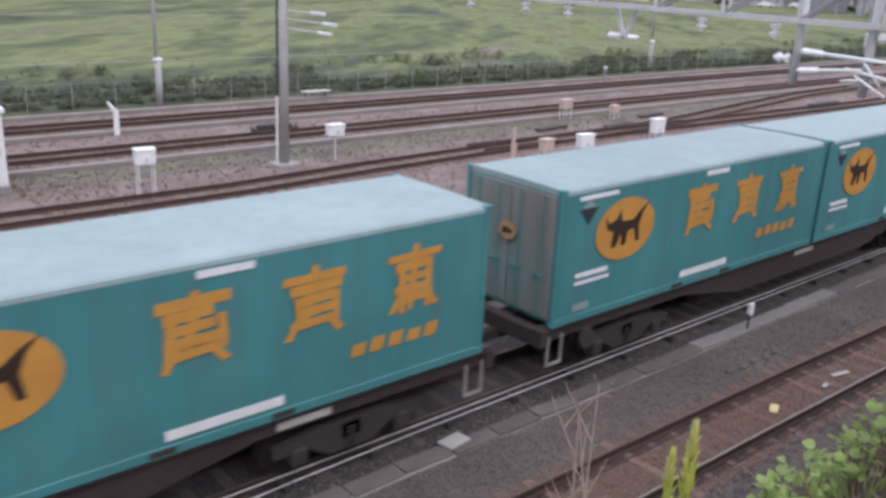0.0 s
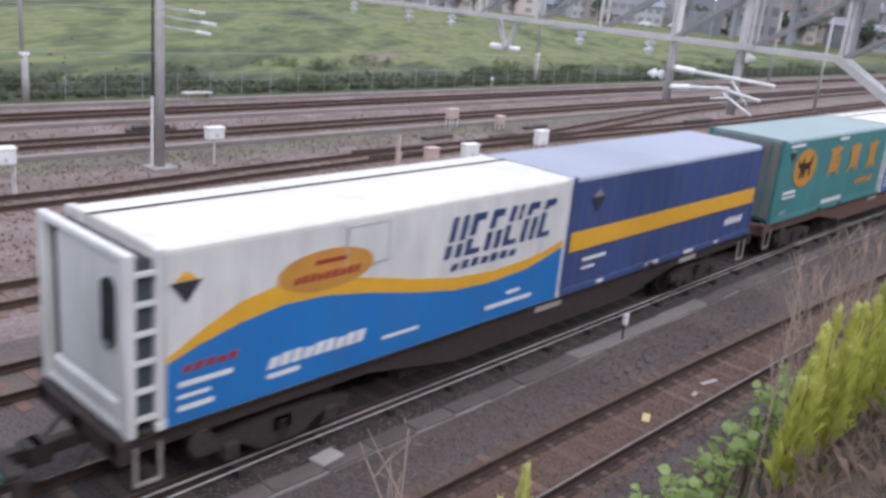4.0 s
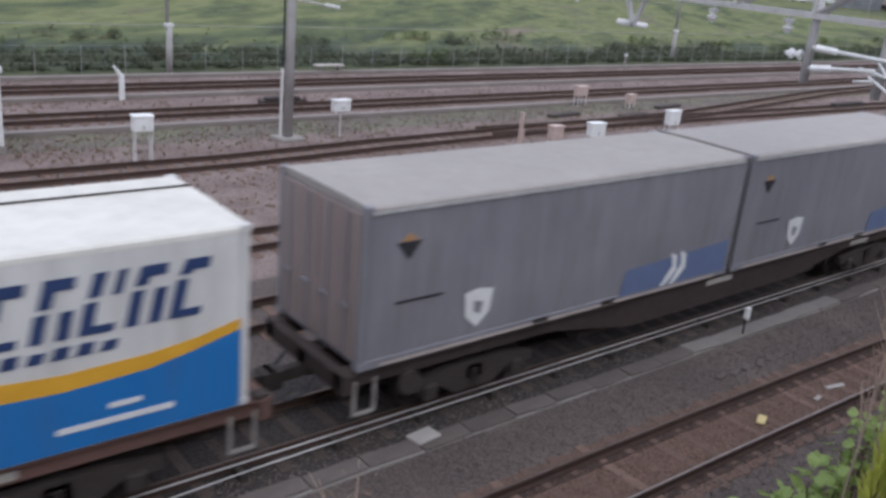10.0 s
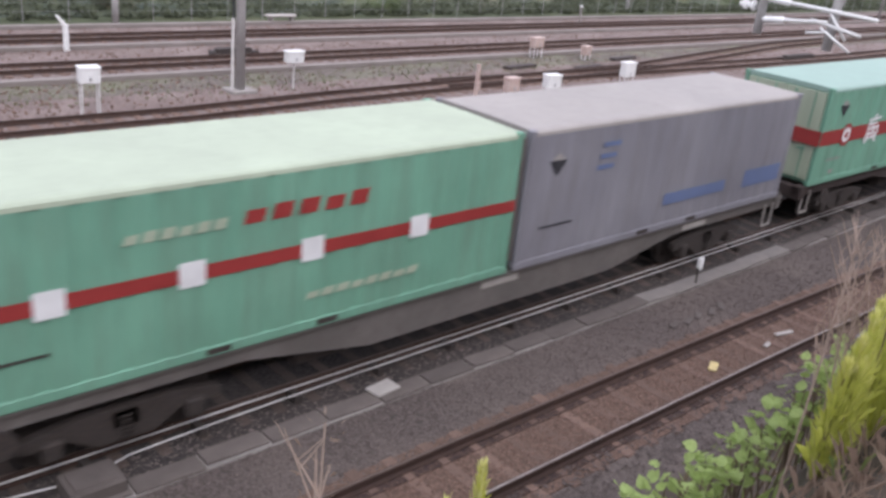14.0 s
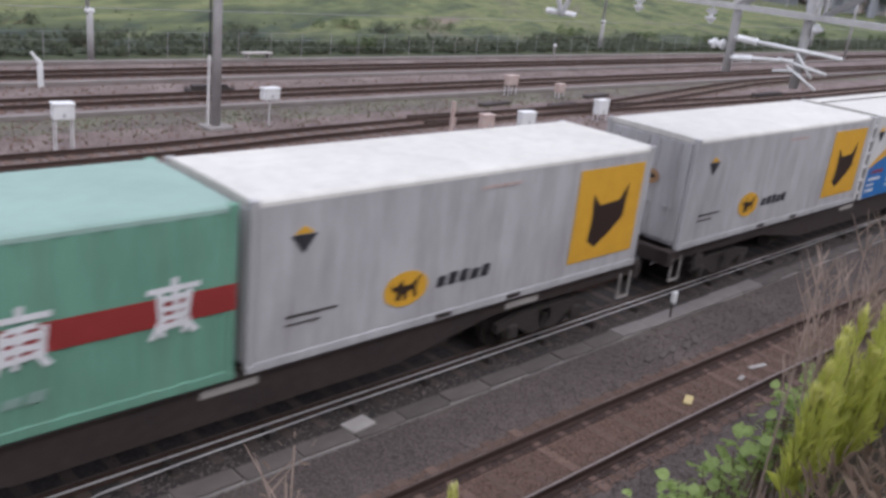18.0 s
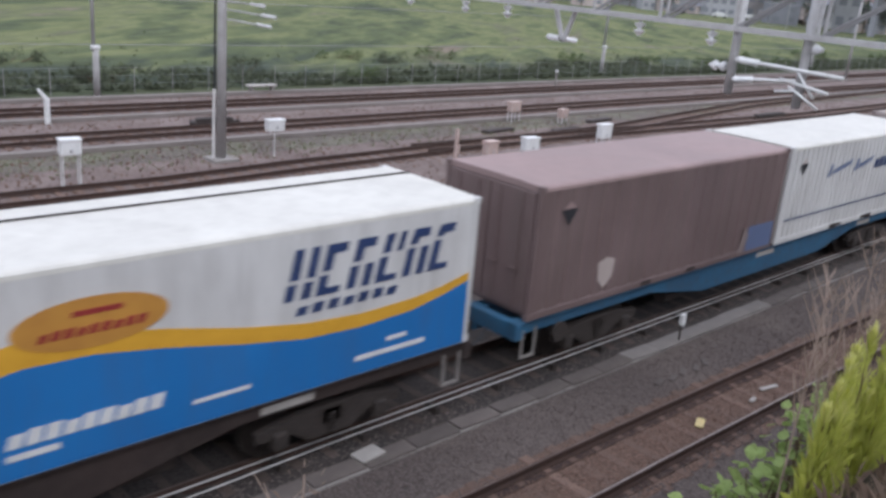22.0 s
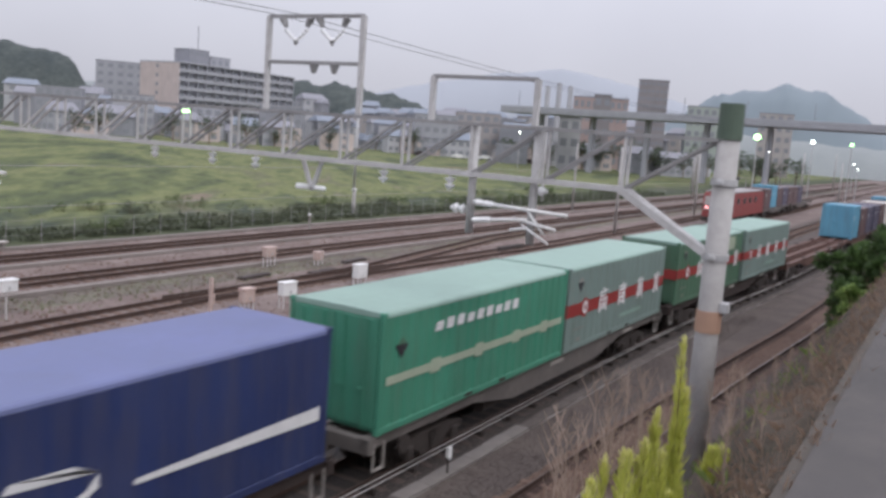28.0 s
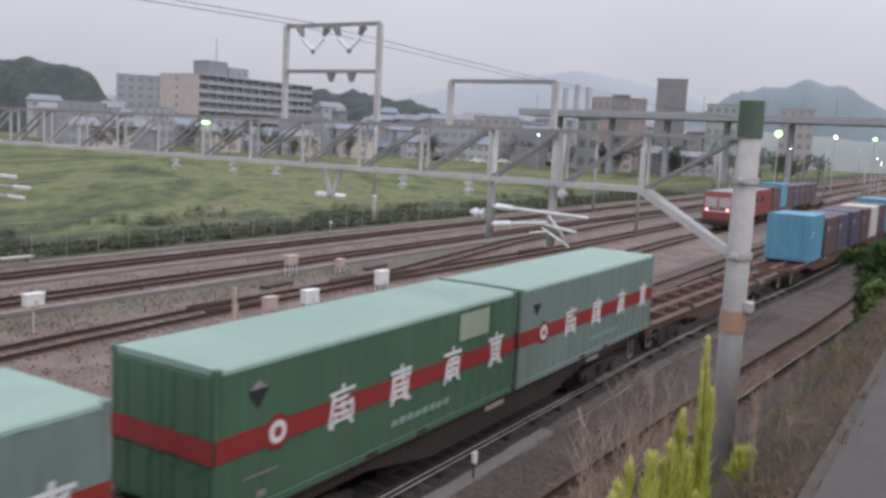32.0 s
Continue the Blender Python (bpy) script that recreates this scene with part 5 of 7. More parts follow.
def cable_line(name, pts, r, material, label, category):
    if category == "pipe":
        # laid in separate lengths, end to end
        t = thing(name, label, category)
        for p, q in zip(pts, pts[1:]):
            n = max(1, round((q[0] - p[0]) / 12))
            for k in range(n):
                bm = bmesh.new()
                tube(bm, Vector(p).lerp(Vector(q), k / n), Vector(p).lerp(Vector(q), (k + 1) / n), r, n=8)
                part("pipe_length", bm, material, t, smooth=True)
        return t
    # one unbroken sweep of rings
    verts, faces, n = [], [], 8
    for i, p in enumerate(pts):
        d = (Vector(pts[min(i + 1, len(pts) - 1)]) - Vector(pts[max(i - 1, 0)])).normalized()
        u = d.cross(Vector((0, 0, 1))).normalized()
        v = u.cross(d)
        for k in range(n):
            a = 2 * math.pi * k / n
            verts.append(tuple(Vector(p) + (u * math.cos(a) + v * math.sin(a)) * r))
    for i in range(len(pts) - 1):
        for k in range(n):
            a, b = i * n + k, i * n + (k + 1) % n
            faces.append((a, b, b + n, a + n))
    o = from_arrays(name, verts, faces, material)
    o.data.polygons.foreach_set("use_smooth", [True] * len(faces))
    return tagged(o, label, category)


M_PIPE = mat("pale_grey_conduit", (0.68, 0.66, 0.65), (0.56, 0.54, 0.53), scale=2, rough=0.5, dirt=(0.2, 0.17, 0.15), dirt_amt=0.35)
cable_line("conduit", [(-40, CABLE_Y[0], -0.02), (0, CABLE_Y[0], -0.02), (26, CABLE_Y[0], -0.015)] + [(x, CABLE_Y[0] + curve(x), -0.02) for x in range(30, 151, 5)], 0.013, M_PIPE, "pale grey conduit pipe running beside the rail", "pipe")
cable_line("conduit", [(4.5, 3.2, 0.02), (5.2, 3.44, 0.0), (6.4, 3.52, -0.02), (9, CABLE_Y[1], -0.02), (26, CABLE_Y[1] + 0.03, -0.02)] + [(x, CABLE_Y[1] + 0.06 + curve(x), -0.02) for x in range(30, 151, 5)], 0.012, M_PIPE, "pale grey conduit pipe leading out of a concrete box", "pipe")
cable_line("conduit", [(-40, 3.5, -0.04), (1.5, 3.5, -0.04), (3.6, 3.42, -0.02), (4.2, 3.3, 0.0)], 0.012, M_PIPE, "pale grey conduit pipe ending at a concrete box", "pipe")
for i in range(0, 60):
    x = 1.5 + i * 1.6
    bm = bevelled(x - 0.06, 3.5 + curve(x), -0.2, x + 0.06, 3.80 + curve(x), -0.045, 0.012)
    o = part("pipe_support", bm, M_DARK)
    tagged(o, "small dark block carrying the conduit pipes", "pipe support", "pipe supports")

bm = bevelled(4.25, 2.9, -0.2, 4.95, 3.45, 0.06, 0.02)
o = part("junction_box", bm, M_SOILED)
tagged(o, "grey concrete junction box in the ballast", "junction box")
bm = bevelled(4.32, 2.97, 0.06, 4.88, 3.38, 0.085, 0.012)
part("lid", bm, M_SOILED, o)

# cable trough: lids of concrete, some of them new
trough = thing("cable_trough", "concrete cable trough with grey and pale lids", "cable trough", kind="structure")
from_arrays("channel", *curved_slab(2.80, 3.16, -0.3, -0.165), M_CONC, trough)
rng = random.Random(5)
M_LIDPALE = mat("dusty_pale_concrete", (0.215, 0.193, 0.178), (0.175, 0.157, 0.145), scale=2, rough=0.95, bump=0.3, fine=45, dirt=(0.12, 0.105, 0.095), dirt_amt=0.4, var=0.06)
LID_PALE = mesh_of("trough_lid", bevelled(-0.495, -0.19, 0, 0.495, 0.19, 0.045, 0.008), M_LIDPALE)
LID_DIRTY = mesh_of("trough_lid", bevelled(-0.485, -0.17, 0, 0.485, 0.17, 0.045, 0.012), M_SOILED)
for i in range(90):
    x = 0.5 + i * 1.0
    pale = 15.9 < x < 21.6
    o = new("trough_lid", LID_PALE if pale else LID_DIRTY)
    o.parent = trough
    o.location = (x, 2.98 + curve(x) + rng.uniform(-0.025, 0.025), -0.165 + rng.uniform(-0.005, 0.012))
    o.rotation_euler = (rng.uniform(-0.02, 0.02), rng.uniform(-0.01, 0.01), rng.uniform(-0.03, 0.03))

# marker post by the trough
p = thing("marker_post", "small white-headed marker post standing by the trough", "marker post", m=pose(17.83, 2.87, -0.19))
bm = bmesh.new()
tube(bm, (0, 0, 0), (0, 0.02, 0.46), 0.022, n=8)
part("stem", bm, M_DARK, p)
part("head", bevelled(-0.075, -0.05, 0.44, 0.075, 0.05, 0.70, 0.02), M_WBOX, p, "white head")
part("reflector", bevelled(-0.055, -0.058, 0.40, 0.055, -0.02, 0.46, 0.01), M_GALV, p)

# scraps between the near rails
for i, (x, y, w, d, a, m) in enumerate(((14.85, 0.52, 0.34, 0.15, 24, None), (16.6, 0.42, 0.24, 0.09, 10, None), (17.4, 0.5, 0.5, 0.1, -12, None))):
    bm = bevelled(-w / 2, -d / 2, 0, w / 2, d / 2, 0.03, 0.01)
    o = part("sleeper_plate", bm, mat("pale_yellow_plate", (0.62, 0.50, 0.22), (0.5, 0.4, 0.2), scale=9, rough=0.7) if i == 0 else M_CONC_NEW)
    o.matrix_world = pose(x, y, -0.165, 0, 0, a)
    tagged(o, "pale yellow plate lying on a sleeper" if i == 0 else "pale scrap plate lying on a sleeper", "plate", "plates between the rails")
for i in range(5):
    o = part("broken_lid", bevelled(-0.17, -0.06, 0, 0.17, 0.06, 0.035, 0.012), M_SOILED)
    o.matrix_world = pose(15.7 + i * 0.42, 1.95 - 0.05 * (i % 2), -0.19, 2, 0, 10 + 7 * i)
    tagged(o, "broken concrete slab piece on the ballast", "concrete slab", "broken slabs on the ballast")
for x, y, m, lab in ((9.2, 3.08, M_CONC_NEW, "pale concrete plate lying on the trough"), (18.9, -0.55, M_CONC, "grey concrete plate at the foot of the bank")):
    o = part("concrete_plate", bevelled(-0.25, -0.16, 0, 0.25, 0.16, 0.05, 0.015), m)
    o.matrix_world = pose(x, y, -0.12 if x < 10 else -0.19, 0, 0, 6)
    tagged(o, lab, "concrete plate")


# ---- overhead line portal across the yard ----
GX = 17.4
Y_A, Y_B = -2.57, 22.3
Z_LO, Z_UP = 6.66, 7.70


def pole(name, label, x, y, z0, z1, r0, r1, material=M_CONC):
    t = thing(name, label, "overhead line mast", "overhead line masts", m=pose(x, y, 0))
    bm = bmesh.new()
    tube(bm, (0, 0, z0), (0, 0, z1), r0, r1, n=20)
    part("shaft", bm, material, t, smooth=True)
    return t


M_POLE = mat("grey_concrete_pole", (0.44, 0.425, 0.415), (0.35, 0.335, 0.325), scale=0.9, rough=0.8, bump=0.15, fine=30, dirt=(0.13, 0.12, 0.11), dirt_amt=0.4)
M_CAPGREEN = mat("dark_green_cap", (0.085, 0.12, 0.088), (0.07, 0.10, 0.072), rough=0.6)
M_BANDORANGE = mat("orange_band", (0.43, 0.27, 0.19), (0.37, 0.23, 0.165), rough=0.7)
near_mast = pole("overhead_line_mast", "thick concrete mast with green cap standing in the bank", GX, Y_A, 0.2, 8.3, 0.23, 0.195, M_POLE)
bm = bmesh.new()
tube(bm, (0, 0, 7.72), (0, 0, 8.36), 0.225, 0.215, n=20)
part("cap", bm, M_CAPGREEN, near_mast, "dark green cap")
for z in (5.55, 6.9):
    bm = bmesh.new()
    tube(bm, (0, 0, z), (0, 0, z + 0.12), 0.24, n=20)
    part("clamp_band", bm, M_GALV, near_mast)
    part("clamp_bolt", bevelled(-0.34, -0.05, z + 0.02, -0.2, 0.05, z + 0.1, 0.01), M_GALV, near_mast)
bm = bmesh.new()
tube(bm, (0, 0, 4.22), (0, 0, 4.62), 0.232, n=20)
part("band", bm, M_BANDORANGE, near_mast, "dull orange band")
part("bracket", bevelled(-0.12, -0.34, 4.6, 0.12, -0.18, 4.8, 0.02), M_GALV, near_mast)

portal = thing("overhead_line_portal", "grey steel lattice beam spanning the yard tracks", "portal beam")
M_CHORD = mat("pale_painted_steel", (0.58, 0.57, 0.565), (0.47, 0.46, 0.455), scale=1.4, rough=0.6, dirt=(0.17, 0.15, 0.13), dirt_amt=0.45)
M_DIAG = mat("dull_grey_steel", (0.33, 0.325, 0.325), (0.25, 0.245, 0.245), scale=1.4, rough=0.65, dirt=(0.12, 0.10, 0.09), dirt_amt=0.4)
for dx in (-0.13, 0.13):
    bm = bmesh.new()
    box(bm, GX + dx - 0.035, Y_A + 0.1, Z_UP - 0.035, GX + dx + 0.035, Y_B, Z_UP + 0.035)
    part("upper_chord", bm, M_DIAG, portal)
    bm = bmesh.new()
    box(bm, GX + dx - 0.04, Y_A + 1.8, Z_LO - 0.05, GX + dx + 0.04, Y_B, Z_LO + 0.05)
    part("lower_chord", bm, M_CHORD, portal)
bays = [-0.72, 0.95, 2.6, 4.3, 6.0, 7.7, 9.4, 11.1, 12.8, 14.5, 16.2, 17.9, 19.6, 21.3]
for i, y in enumerate(bays):
    for dx in (-0.13, 0.13):
        bm = bmesh.new()
        bar(bm, (GX + dx, y, Z_LO), (GX + dx, y, Z_UP), 0.05)
        part("upright", bm, M_CHORD, portal)
        if i:
            bm = bmesh.new()
            bar(bm, (GX + dx, bays[i - 1] + 0.1, Z_UP), (GX + dx, y, Z_LO), 0.05) if i > 8 and i % 2 else bar(bm, (GX + dx, bays[i], Z_LO), (GX + dx, bays[i - 1] + 0.05, Z_UP), 0.05)
            part("diagonal", bm, M_CHORD if i > 8 and i % 2 else M_DIAG, portal)
    bm = bmesh.new()
    bar(bm, (GX - 0.13, y, Z_LO), (GX + 0.13, y, Z_LO), 0.04)
    bar(bm, (GX - 0.13, y, Z_UP), (GX + 0.13, y, Z_UP), 0.04)
    part("tie", bm, M_CHORD, portal)
for dx in (-0.13, 0.13):
    bm = bmesh.new()
    bar(bm, (GX + dx, -0.7, Z_LO), (GX + dx * 0.4, Y_A + 0.1, 5.6), 0.12, 0.14)
    part("knee_brace", bm, M_CHORD, portal)
    bm = bmesh.new()
    bar(bm, (GX + dx, -0.72, Z_LO), (GX + dx * 0.5, Y_A + 0.15, Z_UP), 0.06)
    part("diagonal", bm, M_DIAG, portal)
# hanging V bracket
bm = bmesh.new()
bar(bm, (GX, 7.18, Z_LO), (GX, 6.87, 5.92), 0.08)
bar(bm, (GX, 6.58, Z_LO), (GX, 6.87, 5.92), 0.08)
part("vee_bracket", bm, M_CHORD, portal, "pale V-shaped bracket")


def insulator(parent, p0, p1, n=5, r=0.085):
    """A string of ribbed porcelain between two points."""
    p0, p1 = Vector(p0), Vector(p1)
    # one turned profile: core, sheds, core
    prof_ = [(0.0, 0.4)]
    for i in range(n):
        prof_ += [((i + 0.13) / n, 0.4), ((i + 0.16) / n, 1.0), ((i + 0.42) / n, 0.95), ((i + 0.75) / n, 0.55), ((i + 0.8) / n, 0.4)]
    prof_.append((1.0, 0.4))
    d = (p1 - p0).normalized()
    u = d.orthogonal().normalized()
    v = d.cross(u)
    verts, faces, m = [], [], 10
    for s, k in prof_:
        verts += [tuple(p0.lerp(p1, s) + (u * math.cos(2 * math.pi * j / m) + v * math.sin(2 * math.pi * j / m)) * r * k) for j in range(m)]
    for i in range(len(prof_) - 1):
        faces += [(i * m + j, i * m + (j + 1) % m, (i + 1) * m + (j + 1) % m, (i + 1) * m + j) for j in range(m)]
    return from_arrays("insulator", verts, faces, M_CERAMIC, parent, "white ribbed insulator")


insulator(portal, (GX, 7.0, 5.98), (GX, 7.35, 5.98), 4, 0.075)
insulator(portal, (GX, 6.75, 5.98), (GX, 6.45, 5.98), 4, 0.06)
for y in (12.25, 10.13, 8.67, 4.84, 3.12):
    bm = bmesh.new()
    bar(bm, (GX, y, Z_LO - 0.04), (GX, y, Z_LO - 0.12), 0.03)
    part("hanger", bm, M_GALV, portal)
    insulator(portal, (GX, y, Z_LO - 0.1), (GX, y, Z_LO - 0.38), 2, 0.11)
# drop posts with cantilevers
for y, z in ((2.57, 5.42), (1.15, 5.36)):
    bm = bmesh.new()
    tube(bm, (GX, y, z), (GX, y, Z_UP + 0.05), 0.085, n=12)
    part("drop_post", bm, M_CHORD, portal, smooth=True)
for (a, b, r) in (((2.45, 6.10), (0.33, 6.03), 0.03), ((2.45, 5.72), (1.2, 5.86), 0.028), ((1.5, 5.86), (0.55, 5.72), 0.025), ((1.3, 5.75), (0.68, 5.42), 0.02), ((1.55, 5.62), (1.2, 5.68), 0.02), ((1.2, 6.05), (0.8, 5.6), 0.02)):
    bm = bmesh.new()
    tube(bm, (GX - 0.13, a[0], a[1]), (GX - 0.13, b[0], b[1]), r * 1.25, n=8)
    part("cantilever_tube", bm, M_WBOX, portal, smooth=True)
insulator(portal, (GX - 0.13, 2.38, 6.1), (GX - 0.13, 1.95, 6.08), 6, 0.068)
insulator(portal, (GX - 0.13, 2.4, 5.72), (GX - 0.13, 2.0, 5.77), 6, 0.068)
insulator(portal, (GX, 2.7, 5.92), (GX, 3.05, 5.92), 2, 0.1)
insulator(portal, (GX, 1.05, 6.46), (GX, 0.85, 6.46), 1, 0.1)
# feeder frames on top of the beam
for y0, y1, zt, cross in ((8.42, 5.64, 9.92, 8.86), (3.70, 1.25, 8.66, None)):
    for y in (y0, y1):
        bm = bmesh.new()
        bar(bm, (GX, y, Z_UP), (GX, y, zt), 0.11)
        part("frame_leg", bm, M_CHORD, portal)
    for z in (zt, cross):
        if z:
            bm = bmesh.new()
            bar(bm, (GX, y0, z), (GX, y1, z), 0.08)
            part("frame_beam", bm, M_DIAG, portal)
for y0, dy in ((8.0, -0.32), (7.15, 0.32), (6.9, -0.3), (6.1, 0.3)):
    bm = bmesh.new()
    tube(bm, (GX, y0, 9.87), (GX, y0 + dy * 0.35, 9.68), 0.10, 0.05, n=8)
    part("dark_insulator", bm, M_DIAG, portal)
for y0 in (7.58, 6.5):
    insulator(portal, (GX, y0 - 0.34, 9.62), (GX, y0, 9.34), 4, 0.05)
    insulator(portal, (GX, y0 + 0.34, 9.62), (GX, y0, 9.34), 4, 0.05)
    bm = bmesh.new()
    tube(bm, (GX, y0, 9.36), (GX, y0, 9.26), 0.06, 0.03, n=8)
    part("wire_clamp", bm, M_DIAG, portal)
for y0 in (7.0, 6.4):
    bm = bmesh.new()
    tube(bm, (GX, y0, 8.83), (GX, y0, 8.62), 0.12, 0.05, n=8)
    part("dark_insulator", bm, M_DIAG, portal)
# lamp on the beam
lamp = thing("yard_lamp", "lit strip lamp fixed under the portal beam", "lamp")
part("housing", bevelled(GX - 0.19, 10.82, 7.58, GX - 0.13, 11.1, 7.64, 0.01), M_GALV, lamp)
bm = bmesh.new()
box(bm, GX - 0.2, 10.86, 7.52, GX - 0.14, 11.06, 7.575)
part("tube", bm, M_LAMPG, lamp, "glowing tube")


def wire(pts, r=0.008, label="thin black overhead wire"):
    return cable_line("overhead_wire", pts, r, M_BLACK, label, "wire")


for y, z in ((8.3, 9.98), (7.6, 9.98)):
    for a, b in ((-45, GX), (GX, 80)):
        pts = [(a + (b - a) * i / 12, y, z - 0.45 * (1 - (2 * i / 12 - 1) ** 2)) for i in range(13)]
        wire(pts, 0.008)
for y, z in ((4.4, 6.08), (4.4, 6.63)):
    cable_line("overhead_wire", [(-40, y, z), (GX, y, z), (70, y, z), (150, y, z)], 0.004, M_DIAG, "thin pale overhead wire above the train", "wire")

# far mast of the portal, with its conduit and cross arms
far_mast = pole("overhead_line_mast", "grey concrete mast with cable pipe and cross arms", GX, Y_B, -0.2, 9.2, 0.175, 0.15, M_POLE)
bm = bmesh.new()
tube(bm, (-0.26, 0.1, -0.15), (-0.24, 0.1, 2.45), 0.055, n=10)
part("cable_pipe", bm, M_PIPE, far_mast, "white lower cable pipe")
bm = bmesh.new()
tube(bm, (-0.23, 0.1, 2.45), (-0.2, 0.1, 8.6), 0.04, n=8)
part("cable", bm, M_BLACK, far_mast)
for z, d in ((5.55, -2.6), (5.25, -3.3), (4.92, -3.0)):
    bm = bmesh.new()
    bar(bm, (0.1, 0, z), (0.1, d, z + 0.02), 0.05)
    part("cross_arm", bm, M_CHORD, far_mast)
    insulator(far_mast, (0.1, d, z + 0.02), (0.1, d + 0.9, z + 0.02), 7, 0.06)
part("footing", bevelled(-0.5, -0.45, -0.25, 0.5, 0.45, -0.08, 0.03), M_CONC, far_mast)
for x, y in ((18.69, 36.7), (61.65, 38.39), (101, 38.6)):
    m = pole("line_pole", "slim concrete pole with a white joint ring by the fence", x, y, -0.2, 2.15, 0.16, 0.15, M_POLE)
    bm = bmesh.new()
    tube(bm, (-0.1, 0, 2.0), (-0.1, 0, 9.0), 0.085, n=12)
    part("upper_tube", bm, M_GALV, m, smooth=True)
    part("joint_ring", bevelled(-0.22, -0.14, 2.1, 0.2, 0.14, 2.28, 0.03), M_WBOX, m, "white joint ring")
for x, y in ((76, 20), (110, 22), (140, 27), (95, 32), (165, 12)):
    pole("overhead_line_mast", "distant slim grey mast between the tracks", x, y, -0.2, 7.5, 0.13, 0.11, M_POLE)


# ---- white boxes on legs, stakes and the hut ----
def equip_box(x, y, z0, z1, w, d, material, label, legs=4):
    w, d, z1 = w * 0.78, d * 0.78, z0 + (z1 - z0) * 0.92
    t = thing("equipment_box", label, "equipment box", "boxes beside the tracks", m=pose(x, y, 0, 0, 0, random.Random(int(x * 7)).uniform(-8, 8)))
    bm = bevelled(-w / 2, -d / 2, z0, w / 2, d / 2, z1, 0.03)
    part("body", bm, material, t)
    bm = bevelled(-w / 2 - 0.02, -d / 2 - 0.02, z1 - 0.06, w / 2 + 0.02, d / 2 + 0.02, z1 + 0.02, 0.015)
    part("lid", bm, material, t)
    part("hasp", bevelled(-0.04, -d / 2 - 0.03, z0 + 0.1, 0.04, -d / 2, z0 + 0.22, 0.008), M_GALV, t)
    spots = [(-1, -1), (1, -1), (1, 1), (-1, 1)] if legs == 4 else [(0, 0)]
    for i, j in spots:
        bm = bmesh.new()
        bar(bm, (i * (w / 2 - 0.06), j * (d / 2 - 0.06), -0.2), (i * (w / 2 - 0.06), j * (d / 2 - 0.06), z0 + 0.02), 0.042)
        part("leg", bm, M_PIPE, t)
    return t


equip_box(11.29, 20.64, 0.85, 1.4, 0.8, 0.5, M_WBOX, "white steel equipment box on four thin legs")
equip_box(19.54, 22.07, 0.82, 1.3, 0.9, 0.45, M_WBOX, "white steel equipment box on one thin leg", legs=1)
equip_box(35.9, 18.68, 0.12, 0.86, 0.95, 0.5, M_WBOX, "white steel equipment box, dark at its foot")
equip_box(28.82, 17.2, 0.35, 0.96, 0.95, 0.5, M_WBOX, "white steel equipment box beside the track")
equip_box(26.1, 16.89, 0.45, 1.06, 0.75, 0.45, M_PINKBOX, "rust-stained pinkish equipment box")
equip_box(36.06, 24.76, 0.35, 0.9, 0.95, 0.5, M_PINKBOX, "rust-stained pale equipment box between tracks")
equip_box(38.71, 23.57, 0.1, 0.6, 0.7, 0.45, M_PINKBOX, "small rust-stained equipment box")
t = thing("stake", "weathered leaning wooden stake beside the track", "stake", m=pose(24.0, 16.71, -0.2))
bm = bmesh.new()
bar(bm, (0, 0, 0), (0.05, 0, 1.85), 0.11)
part("post", bm, M_PINKBOX, t)
bm = bmesh.new()
bar(bm, (0.12, 0, 0.9), (0.16, 0, 1.25), 0.14, 0.06)
part("board", bm, M_PINKBOX, t)
for x, y, h in ((50.4, 33.9, 1.2),):
    t = thing("stake", "short pale post by the yard track", "stake", m=pose(x, y, -0.2))
    bm = bmesh.new()
    tube(bm, (0, 0, 0), (0, 0, h), 0.07, n=8)
    part("post", bm, M_CONC, t)
    part("cap", bevelled(-0.09, -0.09, h - 0.1, 0.09, 0.09, h + 0.05, 0.02), M_WBOX, t)
t = thing("bent_marker", "white bent marker post with a raised arm", "marker post", m=pose(14.14, 30.58, -0.2))
bm = bmesh.new()
tube(bm, (0, 0, 0), (0, 0, 1.05), 0.12, 0.11, n=10)
part("post", bm, M_WBOX, t)
bm = bmesh.new()
tube(bm, (0, 0, 1.0), (-0.32, 0, 1.45), 0.11, 0.05, n=10)
part("arm", bm, M_WBOX, t)

hut = thing("relay_cabinet", "white steel relay cabinet on a concrete base", "cabinet", m=pose(5.7, 23.0, 0))
part("body", bevelled(0, 0, 0.05, 2.1, 1.3, 2.35, 0.03), M_WBOX, hut)
part("roof", bevelled(-0.08, -0.1, 2.35, 2.18, 1.4, 2.55, 0.04), M_WBOX, hut)
part("base", bevelled(-0.05, -0.05, -0.2, 2.15, 1.35, 0.05, 0.02), M_CONC, hut)
for x in (0.08, 1.08):
    d = part("door", bevelled(x, -0.025, 0.15, x + 0.93, 0.0, 2.25, 0.012), M_WBOX, hut)
    part("handle", bevelled(x + 0.78, -0.06, 1.1, x + 0.83, -0.025, 1.3, 0.008), M_DARK, d)
for z in (0.5, 1.0, 1.5, 2.0):
    part("corner_rib", bevelled(2.1, 0.15, z, 2.12, 1.15, z + 0.05, 0.006), M_WBOX, hut)

